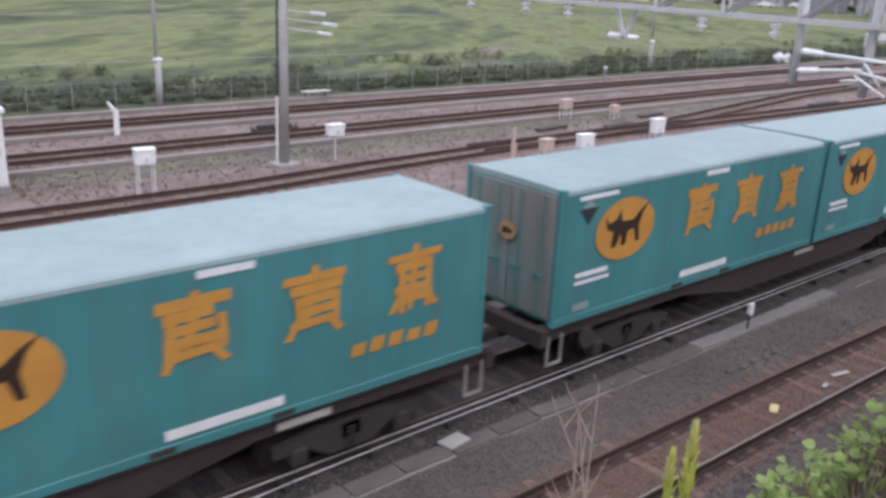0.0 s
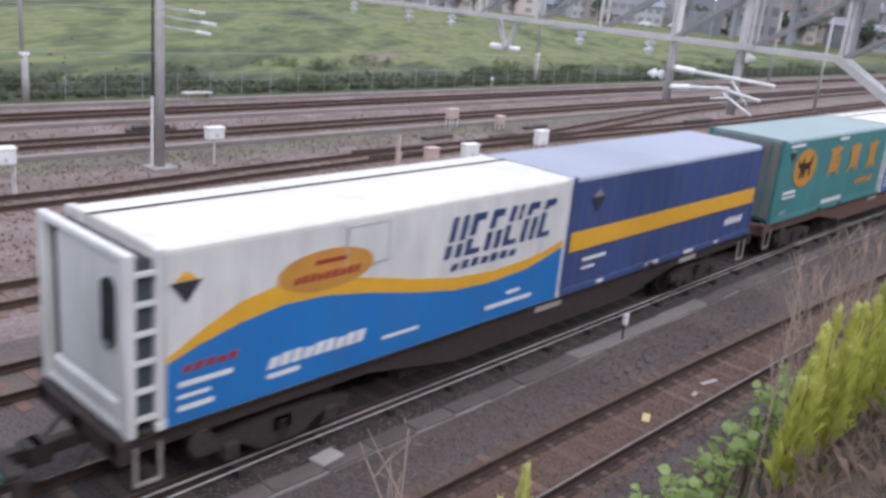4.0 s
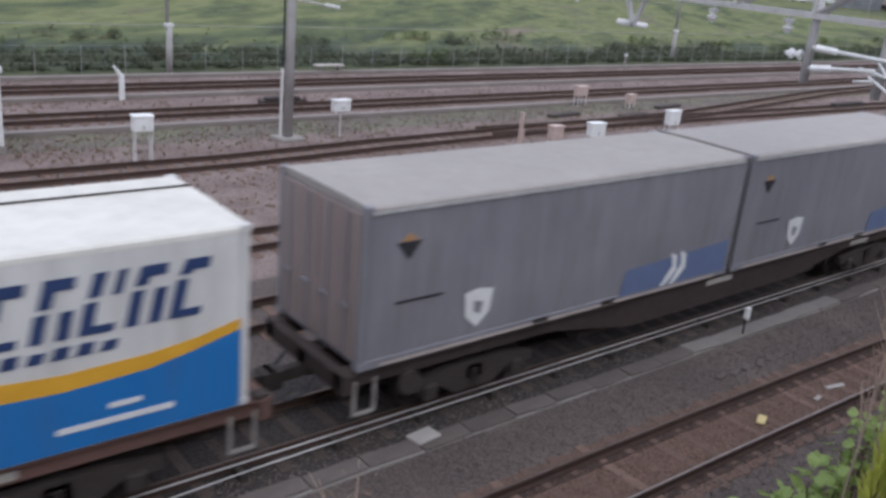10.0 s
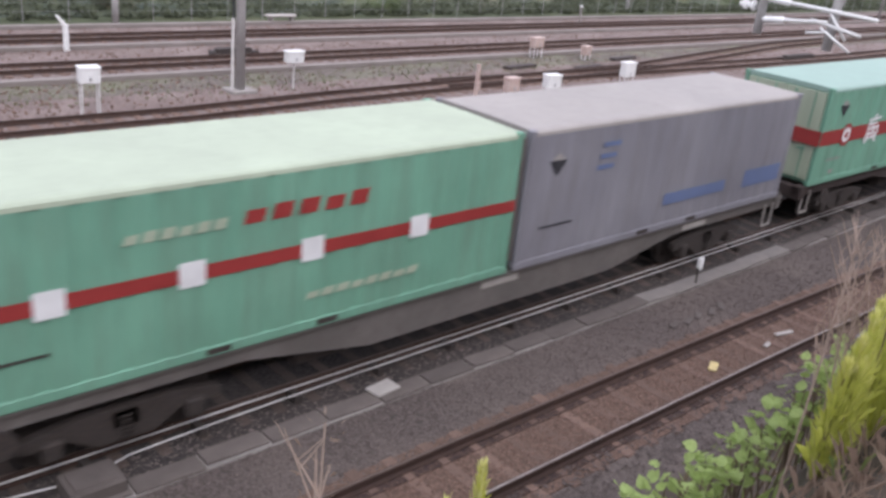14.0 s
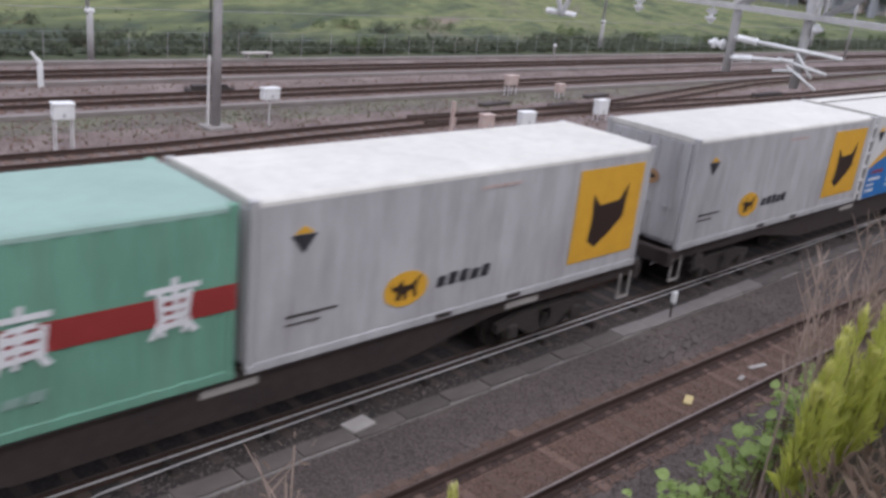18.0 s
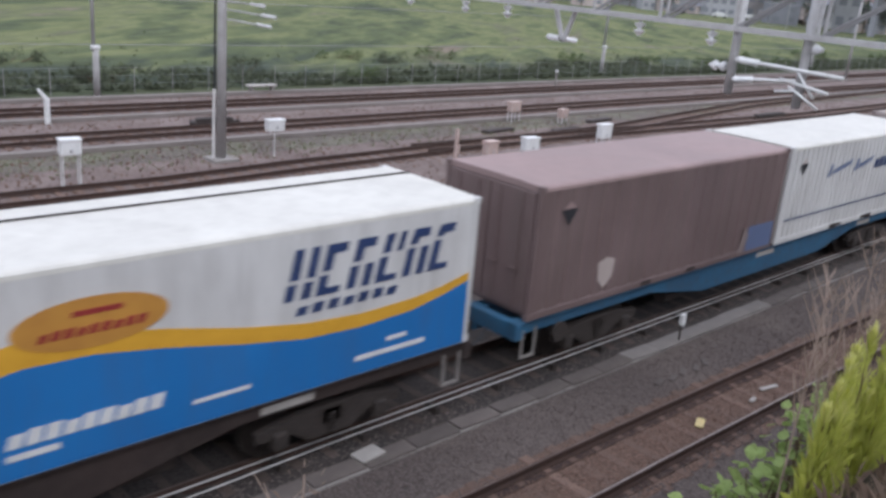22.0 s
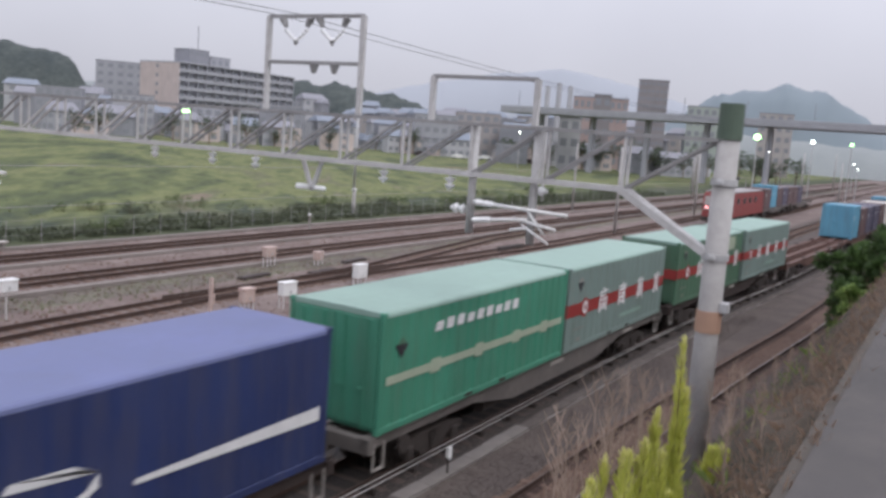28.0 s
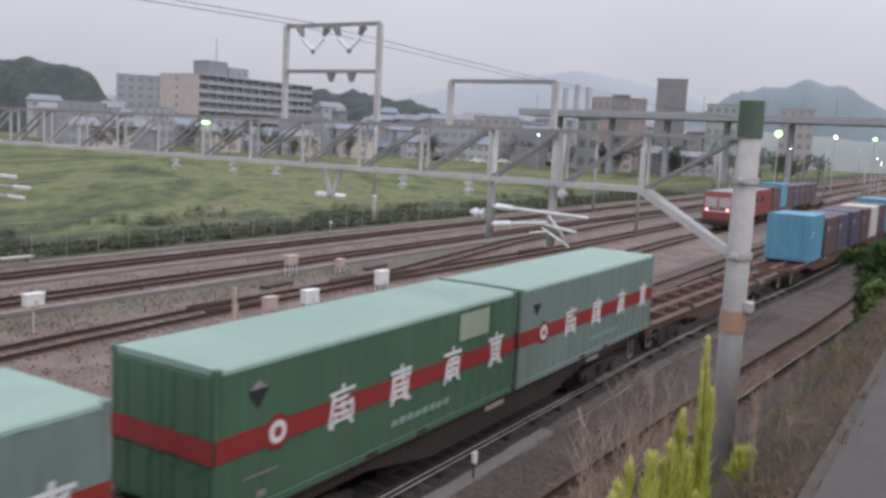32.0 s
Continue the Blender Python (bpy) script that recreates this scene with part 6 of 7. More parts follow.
# low dark mound and a bench-like slab in the yard
for x, y, w, m, lab in ((20.7, 28.9, 2.4, M_DARK, "low heap of dark old sleepers"), (27.5, 35.9, 1.8, M_CONC_NEW, "pale concrete slab on low feet"), (56, 20.5, 4.2, M_DARK, "low dark heap beside the track")):
    t = thing("sleeper_heap" if m is M_DARK else "concrete_bench", lab, "heap" if m is M_DARK else "bench", m=pose(x, y, -0.2))
    if m is M_DARK:
        for k in range(5):
            part("old_sleeper", bevelled(-w / 2 + 0.1 * k, -0.3 + 0.2 * (k % 3), 0.14 * (k // 3), w / 2 - 0.12 * k, -0.1 + 0.2 * (k % 3), 0.14 + 0.14 * (k // 3), 0.02), m, t)
    else:
        part("slab", bevelled(-w / 2, -0.25, 0.4, w / 2, 0.25, 0.5, 0.02), m, t)
        for dx in (-0.7, 0.6):
            part("foot", bevelled(dx, -0.15, 0, dx + 0.15, 0.15, 0.4, 0.01), M_CONC, t)
# point motor covers and turnout timbers by the crossing
for x, y in ((33, 22.9), (37, 21.9), (41.5, 23.2)):
    o = part("point_cover", bevelled(-1.1, -0.2, -0.19, 1.1, 0.2, -0.05, 0.03), M_RUST)
    o.matrix_world = pose(x, y, 0, 0, 0, 6)
    tagged(o, "rusty flat cover beside the points", "point cover", "covers at the points")

# long concrete troughs across the yard
for y, lab in ((25.2, "pale cable trough along the yard"), (30.9, "grey trough between far tracks"), (35.7, "pale trough along the fence")):
    bm = bmesh.new()
    box(bm, -60, y - 0.2, -0.2, 240, y + 0.2, -0.02)
    o = part("yard_trough", bm, M_CONC if y > 36 else mat("dusty_trough", (0.23, 0.2, 0.185), (0.18, 0.155, 0.14), scale=0.8, rough=0.95, bump=0.3))
    tagged(o, lab, "cable trough", kind="structure")

# fence along the meadow
fence = thing("fence", "low wire fence with grey posts along the meadow", "fence", kind="structure")
POST = mesh_of("post", bevelled(-0.017, -0.017, -0.2, 0.017, 0.017, 1.12, 0.005), M_DIAG)
for i in range(70):
    o = new("post", POST)
    o.parent = fence
    o.location = (2 + i * 2.1, 37.35, 0)
for z in (0.3, 0.7, 1.1):
    bm = bmesh.new()
    box(bm, 0, 37.345, z, 150, 37.355, z + 0.01)
    part("wire", bm, M_DIAG, fence)
# soiled kerb between bank and road
bm = bmesh.new()
box(bm, -60, EDGE - 0.13, ROAD_Z - 0.3, 140, EDGE - 0.05, ROAD_Z - 0.012)
o = part("kerb", bm, mat("earthy_kerb", (0.085, 0.072, 0.06), (0.06, 0.05, 0.042), scale=2, rough=0.95, bump=0.5))
tagged(o, "worn soil-covered kerb along the lane", "kerb", kind="structure")

# ---- red locomotive with its train ----
loco = thing("locomotive", "red electric locomotive with lit headlamps, creeping along", "locomotive")
WAITING.append((loco, 85.4, 15.5, 0))
M_LOCORED = paint("locomotive_red", (0.27, 0.05, 0.048), (0.22, 0.045, 0.042))
# pale base colour stands in for the sky reflected in the windscreen
M_SHIELD = mat("sky_painted_windscreen", (0.34, 0.32, 0.30), (0.26, 0.245, 0.23), rough=0.15, bump=0.0)
M_LOCOGREY = paint("locomotive_grey", (0.33, 0.31, 0.31), (0.27, 0.25, 0.25))
bm = bmesh.new()
pr = [(0.0, 0.95), (0.0, 2.05), (0.35, 3.35), (0.7, 3.5), (16.6, 3.5), (17.0, 3.35), (17.3, 2.05), (17.3, 0.95)]
f = [bm.verts.new((x, -1.4, z)) for x, z in pr]
g = [bm.verts.new((x, 1.4, z)) for x, z in pr]
bm.faces.new(f)
bm.faces.new(g[::-1])
for i in range(len(pr)):
    j = (i + 1) % len(pr)
    bm.faces.new((f[i], g[i], g[j], f[j]))
bmesh.ops.recalc_face_normals(bm, faces=bm.faces[:])
bmesh.ops.bevel(bm, geom=bm.edges[:], offset=0.06, segments=2, affect="EDGES")
part("body", bm, M_LOCORED, loco)
part("roof", bevelled(0.6, -1.3, 3.5, 16.7, 1.3, 3.68, 0.06), M_LOCOGREY, loco)
for y in (-1.2, 0.08):
    bm = bmesh.new()
    q = [(0.06, 2.2), (0.30, 3.1)]
    vs = [bm.verts.new(v) for v in ((q[0][0] - 0.045, y, q[0][1]), (q[0][0] - 0.045, y + 1.12, q[0][1]), (q[1][0] - 0.05, y + 1.12, q[1][1]), (q[1][0] - 0.05, y, q[1][1]))]
    ws = [bm.verts.new(v.co + Vector((0.06, 0, -0.02))) for v in vs]
    bm.faces.new(vs[::-1])
    bm.faces.new(ws)
    for i in range(4):
        j = (i + 1) % 4
        bm.faces.new((vs[i], vs[j], ws[j], ws[i]))
    part("windscreen", bm, M_SHIELD, loco, "windscreen with the sky's reflection painted pale")
part("cab_front", bevelled(-0.015, -1.32, 2.02, 0.03, 1.32, 2.14, 0.005), M_LOCOGREY, loco)
part("front_stripe", bevelled(-0.02, -1.3, 1.72, 0.02, 1.3, 1.86, 0.005), M_WHITE, loco, "white front stripe")
for y in (-0.95, 0.95):
    bm = bmesh.new()
    tube(bm, (-0.06, y, 1.95), (0.04, y, 1.95), 0.09, n=14)
    part("headlamp", bm, M_LED, loco, "lit headlamp")
part("buffer_beam", bevelled(-0.25, -1.3, 0.5, 0.1, 1.3, 0.95, 0.04), M_DARK, loco)
for x in (1.2, 7.2, 13.2):
    bg = part("bogie", bevelled(x, -1.15, 0.3, x + 3.0, 1.15, 0.92, 0.06), M_DARK, loco)
    for dx in (0.6, 2.4):
        bm = bmesh.new()
        for s in (-0.566, 0.566):
            tube(bm, (x + dx, s - 0.06, 0.45), (x + dx, s + 0.06, 0.45), 0.45, n=16)
        part("wheel_pair", bm, M_STEELDARK, bg)
for x in (3.5, 12.5):
    bm = bmesh.new()
    bar(bm, (x, 0, 3.7), (x + 0.9, 0, 4.4), 0.06)
    bar(bm, (x + 0.9, 0, 4.4), (x, 0, 5.0), 0.05)
    bar(bm, (x, -0.8, 5.0), (x, 0.8, 5.0), 0.06)
    part("pantograph", bm, M_DIAG, loco)
for i in range(4):
    part("side_window", bevelled(3.2 + i * 2.9, -1.43, 2.35, 4.4 + i * 2.9, -1.39, 2.95, 0.02), M_GLASSY, loco)
for i, (src, lab) in enumerate(((s_maroon, "maroon small container behind the locomotive"), (s_sky, ""), (s_maroon, ""), (s_navy, ""), (s_maroon, ""), (s_maroon, ""), (s_navy, ""))):
    o = copy_thing(src, Matrix())
    WAITING.append((o, 104.4 + i * 4.05, 14.28, DECK))
    o["group"] = "containers of the waiting train"
    o["label"] = lab or "small freight container of the waiting train"
for i in range(2):
    o = copy_thing(wag_g, Matrix())
    WAITING.append((o, 103.9 + i * 20.4, 15.5, 0))
    o["group"] = "wagons of the waiting train"

# ---- town beyond the meadow ----
CAM_X, CAM_Y = 1.2, -6.5


def wall_mat(name, c):
    return mat(name, c, tuple(q * 0.86 for q in c), scale=0.3, rough=0.85, bump=0.1, dirt=tuple(q * 0.55 for q in c), dirt_amt=0.35, streak=0.8, var=0.08)


# most town walls are greyed, low in contrast: haze put into their colour
M_BEIGE = wall_mat("beige_render", (0.56, 0.48, 0.45))
M_PALEG = wall_mat("hazed_pale_grey_render", (0.37, 0.375, 0.405))
M_MIDG = wall_mat("grey_render", (0.29, 0.295, 0.325))
M_BRICKY = wall_mat("red_brown_cladding", (0.40, 0.31, 0.29))
M_TOWER = wall_mat("brown_grey_cladding", (0.27, 0.25, 0.255))
M_OFFWHITE = wall_mat("hazed_off_white_render", (0.47, 0.47, 0.495))
M_TAN = wall_mat("tan_render", (0.40, 0.37, 0.36))
M_PALEGREEN = wall_mat("pale_green_render", (0.42, 0.47, 0.43))
M_ROOFG = mat("grey_tiles", (0.27, 0.27, 0.30), (0.21, 0.21, 0.235), scale=1, rough=0.8, bump=0.3, fine=8)
M_ROOFB = mat("blue_grey_tiles", (0.25, 0.28, 0.33), (0.20, 0.225, 0.27), scale=1, rough=0.8, bump=0.3, fine=8)
# panes paled by the same painted haze
M_PANE = mat("hazed_window_glass", (0.275, 0.285, 0.31), (0.24, 0.25, 0.27), scale=1, rough=0.2, bump=0)
M_BAND = mat("balcony_concrete", (0.36, 0.365, 0.395), (0.32, 0.325, 0.35), scale=0.6, rough=0.85, bump=0.1)
WIN = {}


def window_mesh(w, h):
    if (w, h) not in WIN:
        bm = bmesh.new()
        box(bm, -w / 2, -0.06, 0, w / 2, 0.02, h)
        WIN[(w, h)] = mesh_of("window", bm, M_PANE)
    return WIN[(w, h)]


def block(name, label, x, y, w, d, h, ang, storeys, cols, wall, flat=True, roof=M_ROOFG, balcony=False, sub=None, z0=0.2, group="buildings of the town", foot=1.0):
    """A building with its front (the local -y side) towards the yard."""
    t = thing(name, label, "house" if name == "house" else "building", group, m=pose(x, y, z0, 0, 0, ang))
    part("wall", bevelled(-w / 2, 0, -foot, w / 2, d, h, 0.05), wall, t)
    if flat:
        part("roof", bevelled(-w / 2 - 0.15, -0.15, h, w / 2 + 0.15, d + 0.15, h + 0.35, 0.05), M_MIDG if wall is not M_MIDG else M_PALEG, t)
    else:
        bm = bmesh.new()
        e, r = 0.5, d * 0.32
        pts = [(-w / 2 - e, -e, h), (w / 2 + e, -e, h), (w / 2 + e, d + e, h), (-w / 2 - e, d + e, h), (-w / 2 + (0.8 if w > d else 0), d / 2, h + r), (w / 2 - (0.8 if w > d else 0), d / 2, h + r)]
        vs = [bm.verts.new(p) for p in pts]
        for q in ((0, 1, 5, 4), (2, 3, 4, 5), (1, 2, 5), (3, 0, 4), (3, 2, 1, 0)):
            bm.faces.new([vs[i] for i in q])
        part("roof", bm, roof, t)
    sh = h / storeys
    ww = min(1.8, w / cols * 0.6)
    for s in range(storeys):
        if balcony:
            part("balcony", bevelled(-w / 2 + 0.1, -1.1, s * sh + 0.05, w / 2 - 0.1, -0.02, s * sh + 1.1, 0.03), M_BAND, t)
        for c in range(cols):
            o = new("window", window_mesh(round(ww, 1), round(sh * 0.45, 1)))
            o.parent = t
            o.location = (-w / 2 + (c + 0.5) * w / cols, -0.02, s * sh + sh * 0.32)
    return t


def facing(x, y):
    return math.degrees(math.atan2(y - CAM_Y, x - CAM_X)) - 90


def blk(name, label, x, y, *a, **k):
    k.setdefault("turn", 0)
    turn = k.pop("turn")
    w, d, h, st, co, wall = a
    return block(name, label, x, y, w, d, h, facing(x, y) + turn, st, co, wall, **k)


def slab_block(label, x0, x1, y, d, h, storeys, wall, bays):
    """A long block of flats: open galleries between concrete parapets, with thin party walls."""
    t = thing("apartment_block", label, "building", "buildings of the town", m=pose(x0, y, 0.2))
    w = x1 - x0
    part("wall", bevelled(0, 1.4, -1, w, d, h, 0.05), wall, t)
    sh = h / storeys
    end = part("end_wall", bevelled(-0.2, 0, -1, -0.002, d, h, 0.03), M_BEIGE, t, "beige end wall")
    for k in range(storeys):
        o = new("window", window_mesh(1.2, 1.2))
        o.parent = end
        o.matrix_local = pose(-0.2, d * 0.55, k * sh + 1.2, 0, 0, -90)
    part("roof", bevelled(-0.2, -0.1, h, w + 0.2, d + 0.2, h + 0.5, 0.05), M_BAND, t)
    for k in range(storeys):
        part("balcony", bevelled(0, 0, k * sh + 0.05, w, 1.39, k * sh + 1.25, 0.03), M_BAND, t)
    for c in range(bays + 1):
        x = min(max(c * w / bays, 0.1), w - 0.1)
        part("party_wall", bevelled(x - 0.1, 0.06, 0, x + 0.1, 1.39, h - 0.01, 0.02), wall, t)
    for k in range(storeys):
        for c in range(bays):
            o = new("window", window_mesh(round(w / bays * 0.6, 1), 1.5))
            o.parent = t
            o.location = ((c + 0.5) * w / bays, 1.39, k * sh + 1.3)
    return t


slab_block("long grey apartment block with balcony bands and a beige end", 218, 278.3, 232.4, 20, 25, 8, M_PALEG, 14)
blk("apartment_block", "pale grey apartment block with wide windows", 228.6, 276.3, 17.7, 13, 25.3, 8, 5, M_PALEG)
block("rooftop_house", "dark rooftop water tank house of the block", 234.7, 240.6, 9.5, 8, 5.4, 0, 2, 4, M_MIDG, z0=25.7)
block("rooftop_house", "grey rooftop machine house of the block", 245.2, 240.6, 10.2, 8, 3.7, 0, 1, 3, M_PALEG, z0=25.7)
blk("tower_block", "dark brown-grey tower block", 315, 94.7, 10.6, 11, 32, 12, 7, M_TOWER)
blk("office_block", "red-brown office block with window bands", 271.5, 97.6, 17.5, 12, 22.4, 5, 9, M_BRICKY)
for dx, hh in ((0, 24), (3.2, 25.2), (6.4, 24.5)):
    t = thing("chimney_stack", "pale slim concrete stack", "stack", "stacks of the town", m=pose(246 + dx * 0.35, 105 - dx, 0))
    bm = bmesh.new()
    tube(bm, (0, 0, 0), (0, 0, hh), 0.9, 0.75, n=14)
    part("shaft", bm, M_OFFWHITE, t)
blk("house", "white house with a steep roof", 231, 90.5, 6, 7, 14.6, 3, 2, M_OFFWHITE, flat=False, roof=M_OFFWHITE)
blk("warehouse", "white low warehouse beyond the meadow", 262, 163, 24, 18, 8.5, 1, 6, M_OFFWHITE)
blk("warehouse", "pale grey low warehouse", 240, 184, 20, 16, 8, 2, 5, M_PALEG)
blk("apartment_block", "pale green apartment block under the hill", 340, 81.3, 14, 10, 24.6, 6, 5, M_PALEGREEN)
blk("apartment_block", "tan apartment block under the hill", 374, 62, 13, 10, 25, 6, 4, M_TAN)
blk("office_block", "dark end of the office block", 248, 88, 5, 8, 22, 5, 2, M_TOWER)
for a, dist, w, h, st, wall in ((46.5, 275, 13, 10, 3, M_PALEG), (41.5, 290, 14, 12, 4, M_MIDG), (31.5, 285, 14, 13, 4, M_PALEG), (28.8, 300, 15, 15, 4, M_TAN), (26.3, 290, 11, 11.5, 3, M_MIDG), (23.0, 310, 14, 13, 4, M_PALEG), (50.4, 285, 12, 12, 4, M_PALEG), (54.6, 290, 13, 12.5, 4, M_MIDG)):
    blk("apartment_block", "small hazy apartment block among the houses", CAM_X + dist * math.cos(radians(a)), CAM_Y + dist * math.sin(radians(a)), w, 9, h, st, 5, wall, turn=dist % 17 - 8)
rng = random.Random(11)
cols = [M_OFFWHITE, M_PALEG, M_BEIGE, M_MIDG, M_TAN, M_PALEG]
for i in range(150):
    # streets of small houses, spread over the town's arc
    a = radians(8 + 47 * (i + rng.uniform(-0.4, 0.4)) / 150)
    dist = rng.choice((262, 285, 312, 345, 385))
    x, y = CAM_X + dist * math.cos(a), CAM_Y + dist * math.sin(a)
    st = rng.choice((1, 2, 2))
    if abs(x - 222) < 13 or a < radians(15) or 300 < dist < 372 and 38.5 < math.degrees(a) < 51:
        continue
    blk("house", rng.choice(("small two-storey house with a tiled roof", "pale town house with grey roof", "plain rendered house among others", "weathered house with blue-grey roof")), x, y, rng.uniform(6, 10), rng.uniform(5, 8), st * 2.7 + rng.uniform(-0.4, 0.8),
        st, rng.choice((2, 3, 4)), rng.choice(cols), flat=rng.random() < 0.25, roof=rng.choice((M_ROOFG, M_ROOFB)), turn=rng.uniform(-30, 30))

for i in range(95):
    # houses stepping up the slope behind them
    a = radians(15 + 42 * (i + rng.uniform(-0.45, 0.45)) / 95)
    dist = rng.choice((318, 340, 366, 395))
    if 300 < dist < 372 and 37.5 < math.degrees(a) < 51:
        dist = 305
    x, y = CAM_X + dist * math.cos(a), CAM_Y + dist * math.sin(a)
    if abs(x - 222) < 13:
        continue
    up = (dist - 295) * 0.095 + rng.uniform(0, 2)
    blk("house", rng.choice(("hazy house on the rising ground", "small grey-roofed house on the slope")), x, y, rng.uniform(7, 12), rng.uniform(6, 8), rng.uniform(4.6, 7.5), 2, rng.choice((2, 3)), rng.choice((M_PALEG, M_MIDG, M_TAN, M_OFFWHITE, M_MIDG)),
        flat=rng.random() < 0.3, roof=rng.choice((M_ROOFG, M_ROOFB)), turn=rng.uniform(-30, 30), z0=up, foot=up + 1)


def car(x, y, ang, m, label):
    t = thing("parked_car", label, "car", "parked cars", m=pose(x, y, 0.2, 0, 0, ang))
    bm = bmesh.new()
    pr = [(-2.1, 0.3), (-2.1, 0.85), (-1.4, 0.95), (-0.8, 1.45), (0.9, 1.45), (1.6, 0.95), (2.15, 0.8), (2.15, 0.3)]
    f = [bm.verts.new((u, -0.8, z)) for u, z in pr]
    g = [bm.verts.new((u, 0.8, z)) for u, z in pr]
    bm.faces.new(f)
    bm.faces.new(g[::-1])
    for i in range(len(pr)):
        j = (i + 1) % len(pr)
        bm.faces.new((f[i], g[i], g[j], f[j]))
    bmesh.ops.recalc_face_normals(bm, faces=bm.faces[:])
    bmesh.ops.bevel(bm, geom=bm.edges[:], offset=0.07, segments=2, affect="EDGES")
    part("body", bm, m, t)
    part("side_window", bevelled(-0.75, -0.825, 0.98, 0.85, -0.79, 1.36, 0.02), M_GLASSY, t)
    for u in (-1.35, 1.35):
        for s in (-0.78, 0.78):
            bm = bmesh.new()
            tube(bm, (u, s - 0.1, 0.32), (u, s + 0.1, 0.32), 0.32, n=14)
            part("wheel", bm, M_BLACK, t)
    return t


for i in range(9):
    a = radians(13 + 40 * i / 16 + rng.uniform(-0.8, 0.8))
    dist = rng.uniform(268, 282)
    car(CAM_X + dist * math.cos(a), CAM_Y + dist * math.sin(a), math.degrees(a) + 90 + rng.uniform(-25, 25), rng.choice((M_WBOX, M_GALV, M_DARK, M_WBLUE, M_WBOX, M_RUST)), rng.choice(("white parked car at the edge of the meadow", "parked car beside the town road")))



M_TREE = leaf_mat("town_tree_leaf", (0.075, 0.095, 0.07), (0.13, 0.155, 0.105), 0.9)


def town_tree(x, y, h, seed):
    """A small tree between the houses: trunk, limbs and an uneven crown of leaf clumps."""
    rng = random.Random(seed)
    t = thing("tree", "dark green tree among the houses", "tree", "trees of the town", m=pose(x, y, 0.2))
    bm = bmesh.new()
    tube(bm, (0, 0, -0.3), (0.1, 0, h * 0.45), 0.2, 0.11, n=7)
    clumps = []
    for k in range(9):
        a, q = rng.uniform(0, 6.28), rng.uniform(0.1, 0.36) * h
        c = Vector((math.cos(a) * q, math.sin(a) * q, h * rng.uniform(0.4, 0.88)))
        tube(bm, (0.1, 0, h * 0.4), c, 0.08, 0.03, n=5)
        clumps.append((c, h * rng.uniform(0.12, 0.22)))
    part("trunk", bm, M_STEM, t)
    items = []
    for k in range(330):
        c, cr = rng.choice(clumps)
        d = Vector((rng.gauss(0, 1), rng.gauss(0, 1), rng.gauss(0, 0.9))).normalized()
        items.append((c + d * cr * rng.uniform(0.4, 1.0), (d.x, d.y, d.z + 0.3), h * 0.09, h * 0.06, rng.uniform(0, 0.8)))
    v, f = leaves(items)
    o = from_arrays("crown", v, f, M_TREE, t)
    o["kind"] = "stuff"


for k in range(34):
    rk = random.Random(900 + k)
    a = radians(10 + 45 * (k + rk.uniform(-0.4, 0.4)) / 34)
    dist = rk.uniform(225, 330)
    if abs(CAM_X + dist * math.cos(a) - 222) > 12:
        town_tree(CAM_X + dist * math.cos(a), CAM_Y + dist * math.sin(a), rk.uniform(4.5, 8.5), 950 + k)

for k in range(22):
    rk = random.Random(1300 + k)
    a, dist = radians(9 + 18 * (k + rk.uniform(-0.4, 0.4)) / 22), rk.uniform(238, 300)
    town_tree(CAM_X + dist * math.cos(a), CAM_Y + dist * math.sin(a), rk.uniform(6, 10), 1350 + k)

# railway viaduct behind the houses
via = thing("viaduct", "long pale concrete railway viaduct beyond the yard", "viaduct", kind="structure")
part("deck", bevelled(216, -120, 14.7, 227, 105, 15.5, 0.1), M_BAND, via)
for x in (216, 226.7):
    part("parapet", bevelled(x, -120, 15.5, x + 0.3, 105, 16.5, 0.03), M_BAND, via)
for k in range(15):
    y = -115 + k * 15
    if not 3 < y < 28:
        part("pier", bevelled(220.5, y - 0.6, -0.2, 222.5, y + 0.6, 14.7, 0.12), M_BAND, via)
for k in range(15):
    bm = bmesh.new()
    bar(bm, (217, -110 + k * 15, 15.5), (217, -110 + k * 15, 20.5), 0.14)
    part("line_post", bm, M_MIDG, via)

# street lamps in the far yard
for x, y, z, r, m in ((168.4, 27.2, 11.1, 0.6, M_LAMPG), (201.6, 22.4, 11.54, 0.30, M_LAMPW), (195.6, 14.2, 11.3, 0.32, M_LAMPG), (197.7, 30.3, 8.8, 0.1, M_LAMPW), (211, 96, 9.4, 0.16, M_LAMPW), (330, 84, 12, 0.3, M_LAMPW), (210, 14, 6.5, 0.14, M_LAMPW), (260, 20, 7.5, 0.14, M_LAMPW)):
    t = thing("yard_lamp_post", "tall yard lamp post with a glowing lamp", "street lamp", "lamp posts of the far yard", m=pose(x, y, 0))
    bm = bmesh.new()
    tube(bm, (0, 0, -0.2), (0, 0, z - r * 0.6), 0.12, 0.08, n=8)
    part("post", bm, M_GALV, t)
    bm = bmesh.new()
    bmesh.ops.create_uvsphere(bm, u_segments=14, v_segments=9, radius=r)
    bmesh.ops.scale(bm, vec=(0.8, 1, 0.85), verts=bm.verts[:])
    o = part("lamp_head", bm, m, t, "glowing lamp head", smooth=True)
    o.location = (-0.2, 0, z)
for x, y, h in ((190, 22, 9), (175, 40, 8), (230, 33, 10), (205, 47, 9), (150, 33, 8), (265, 25, 10)):
    pole("overhead_line_mast", "distant slim grey mast in the far yard", x, y, -0.2, h, 0.16, 0.13, M_POLE)
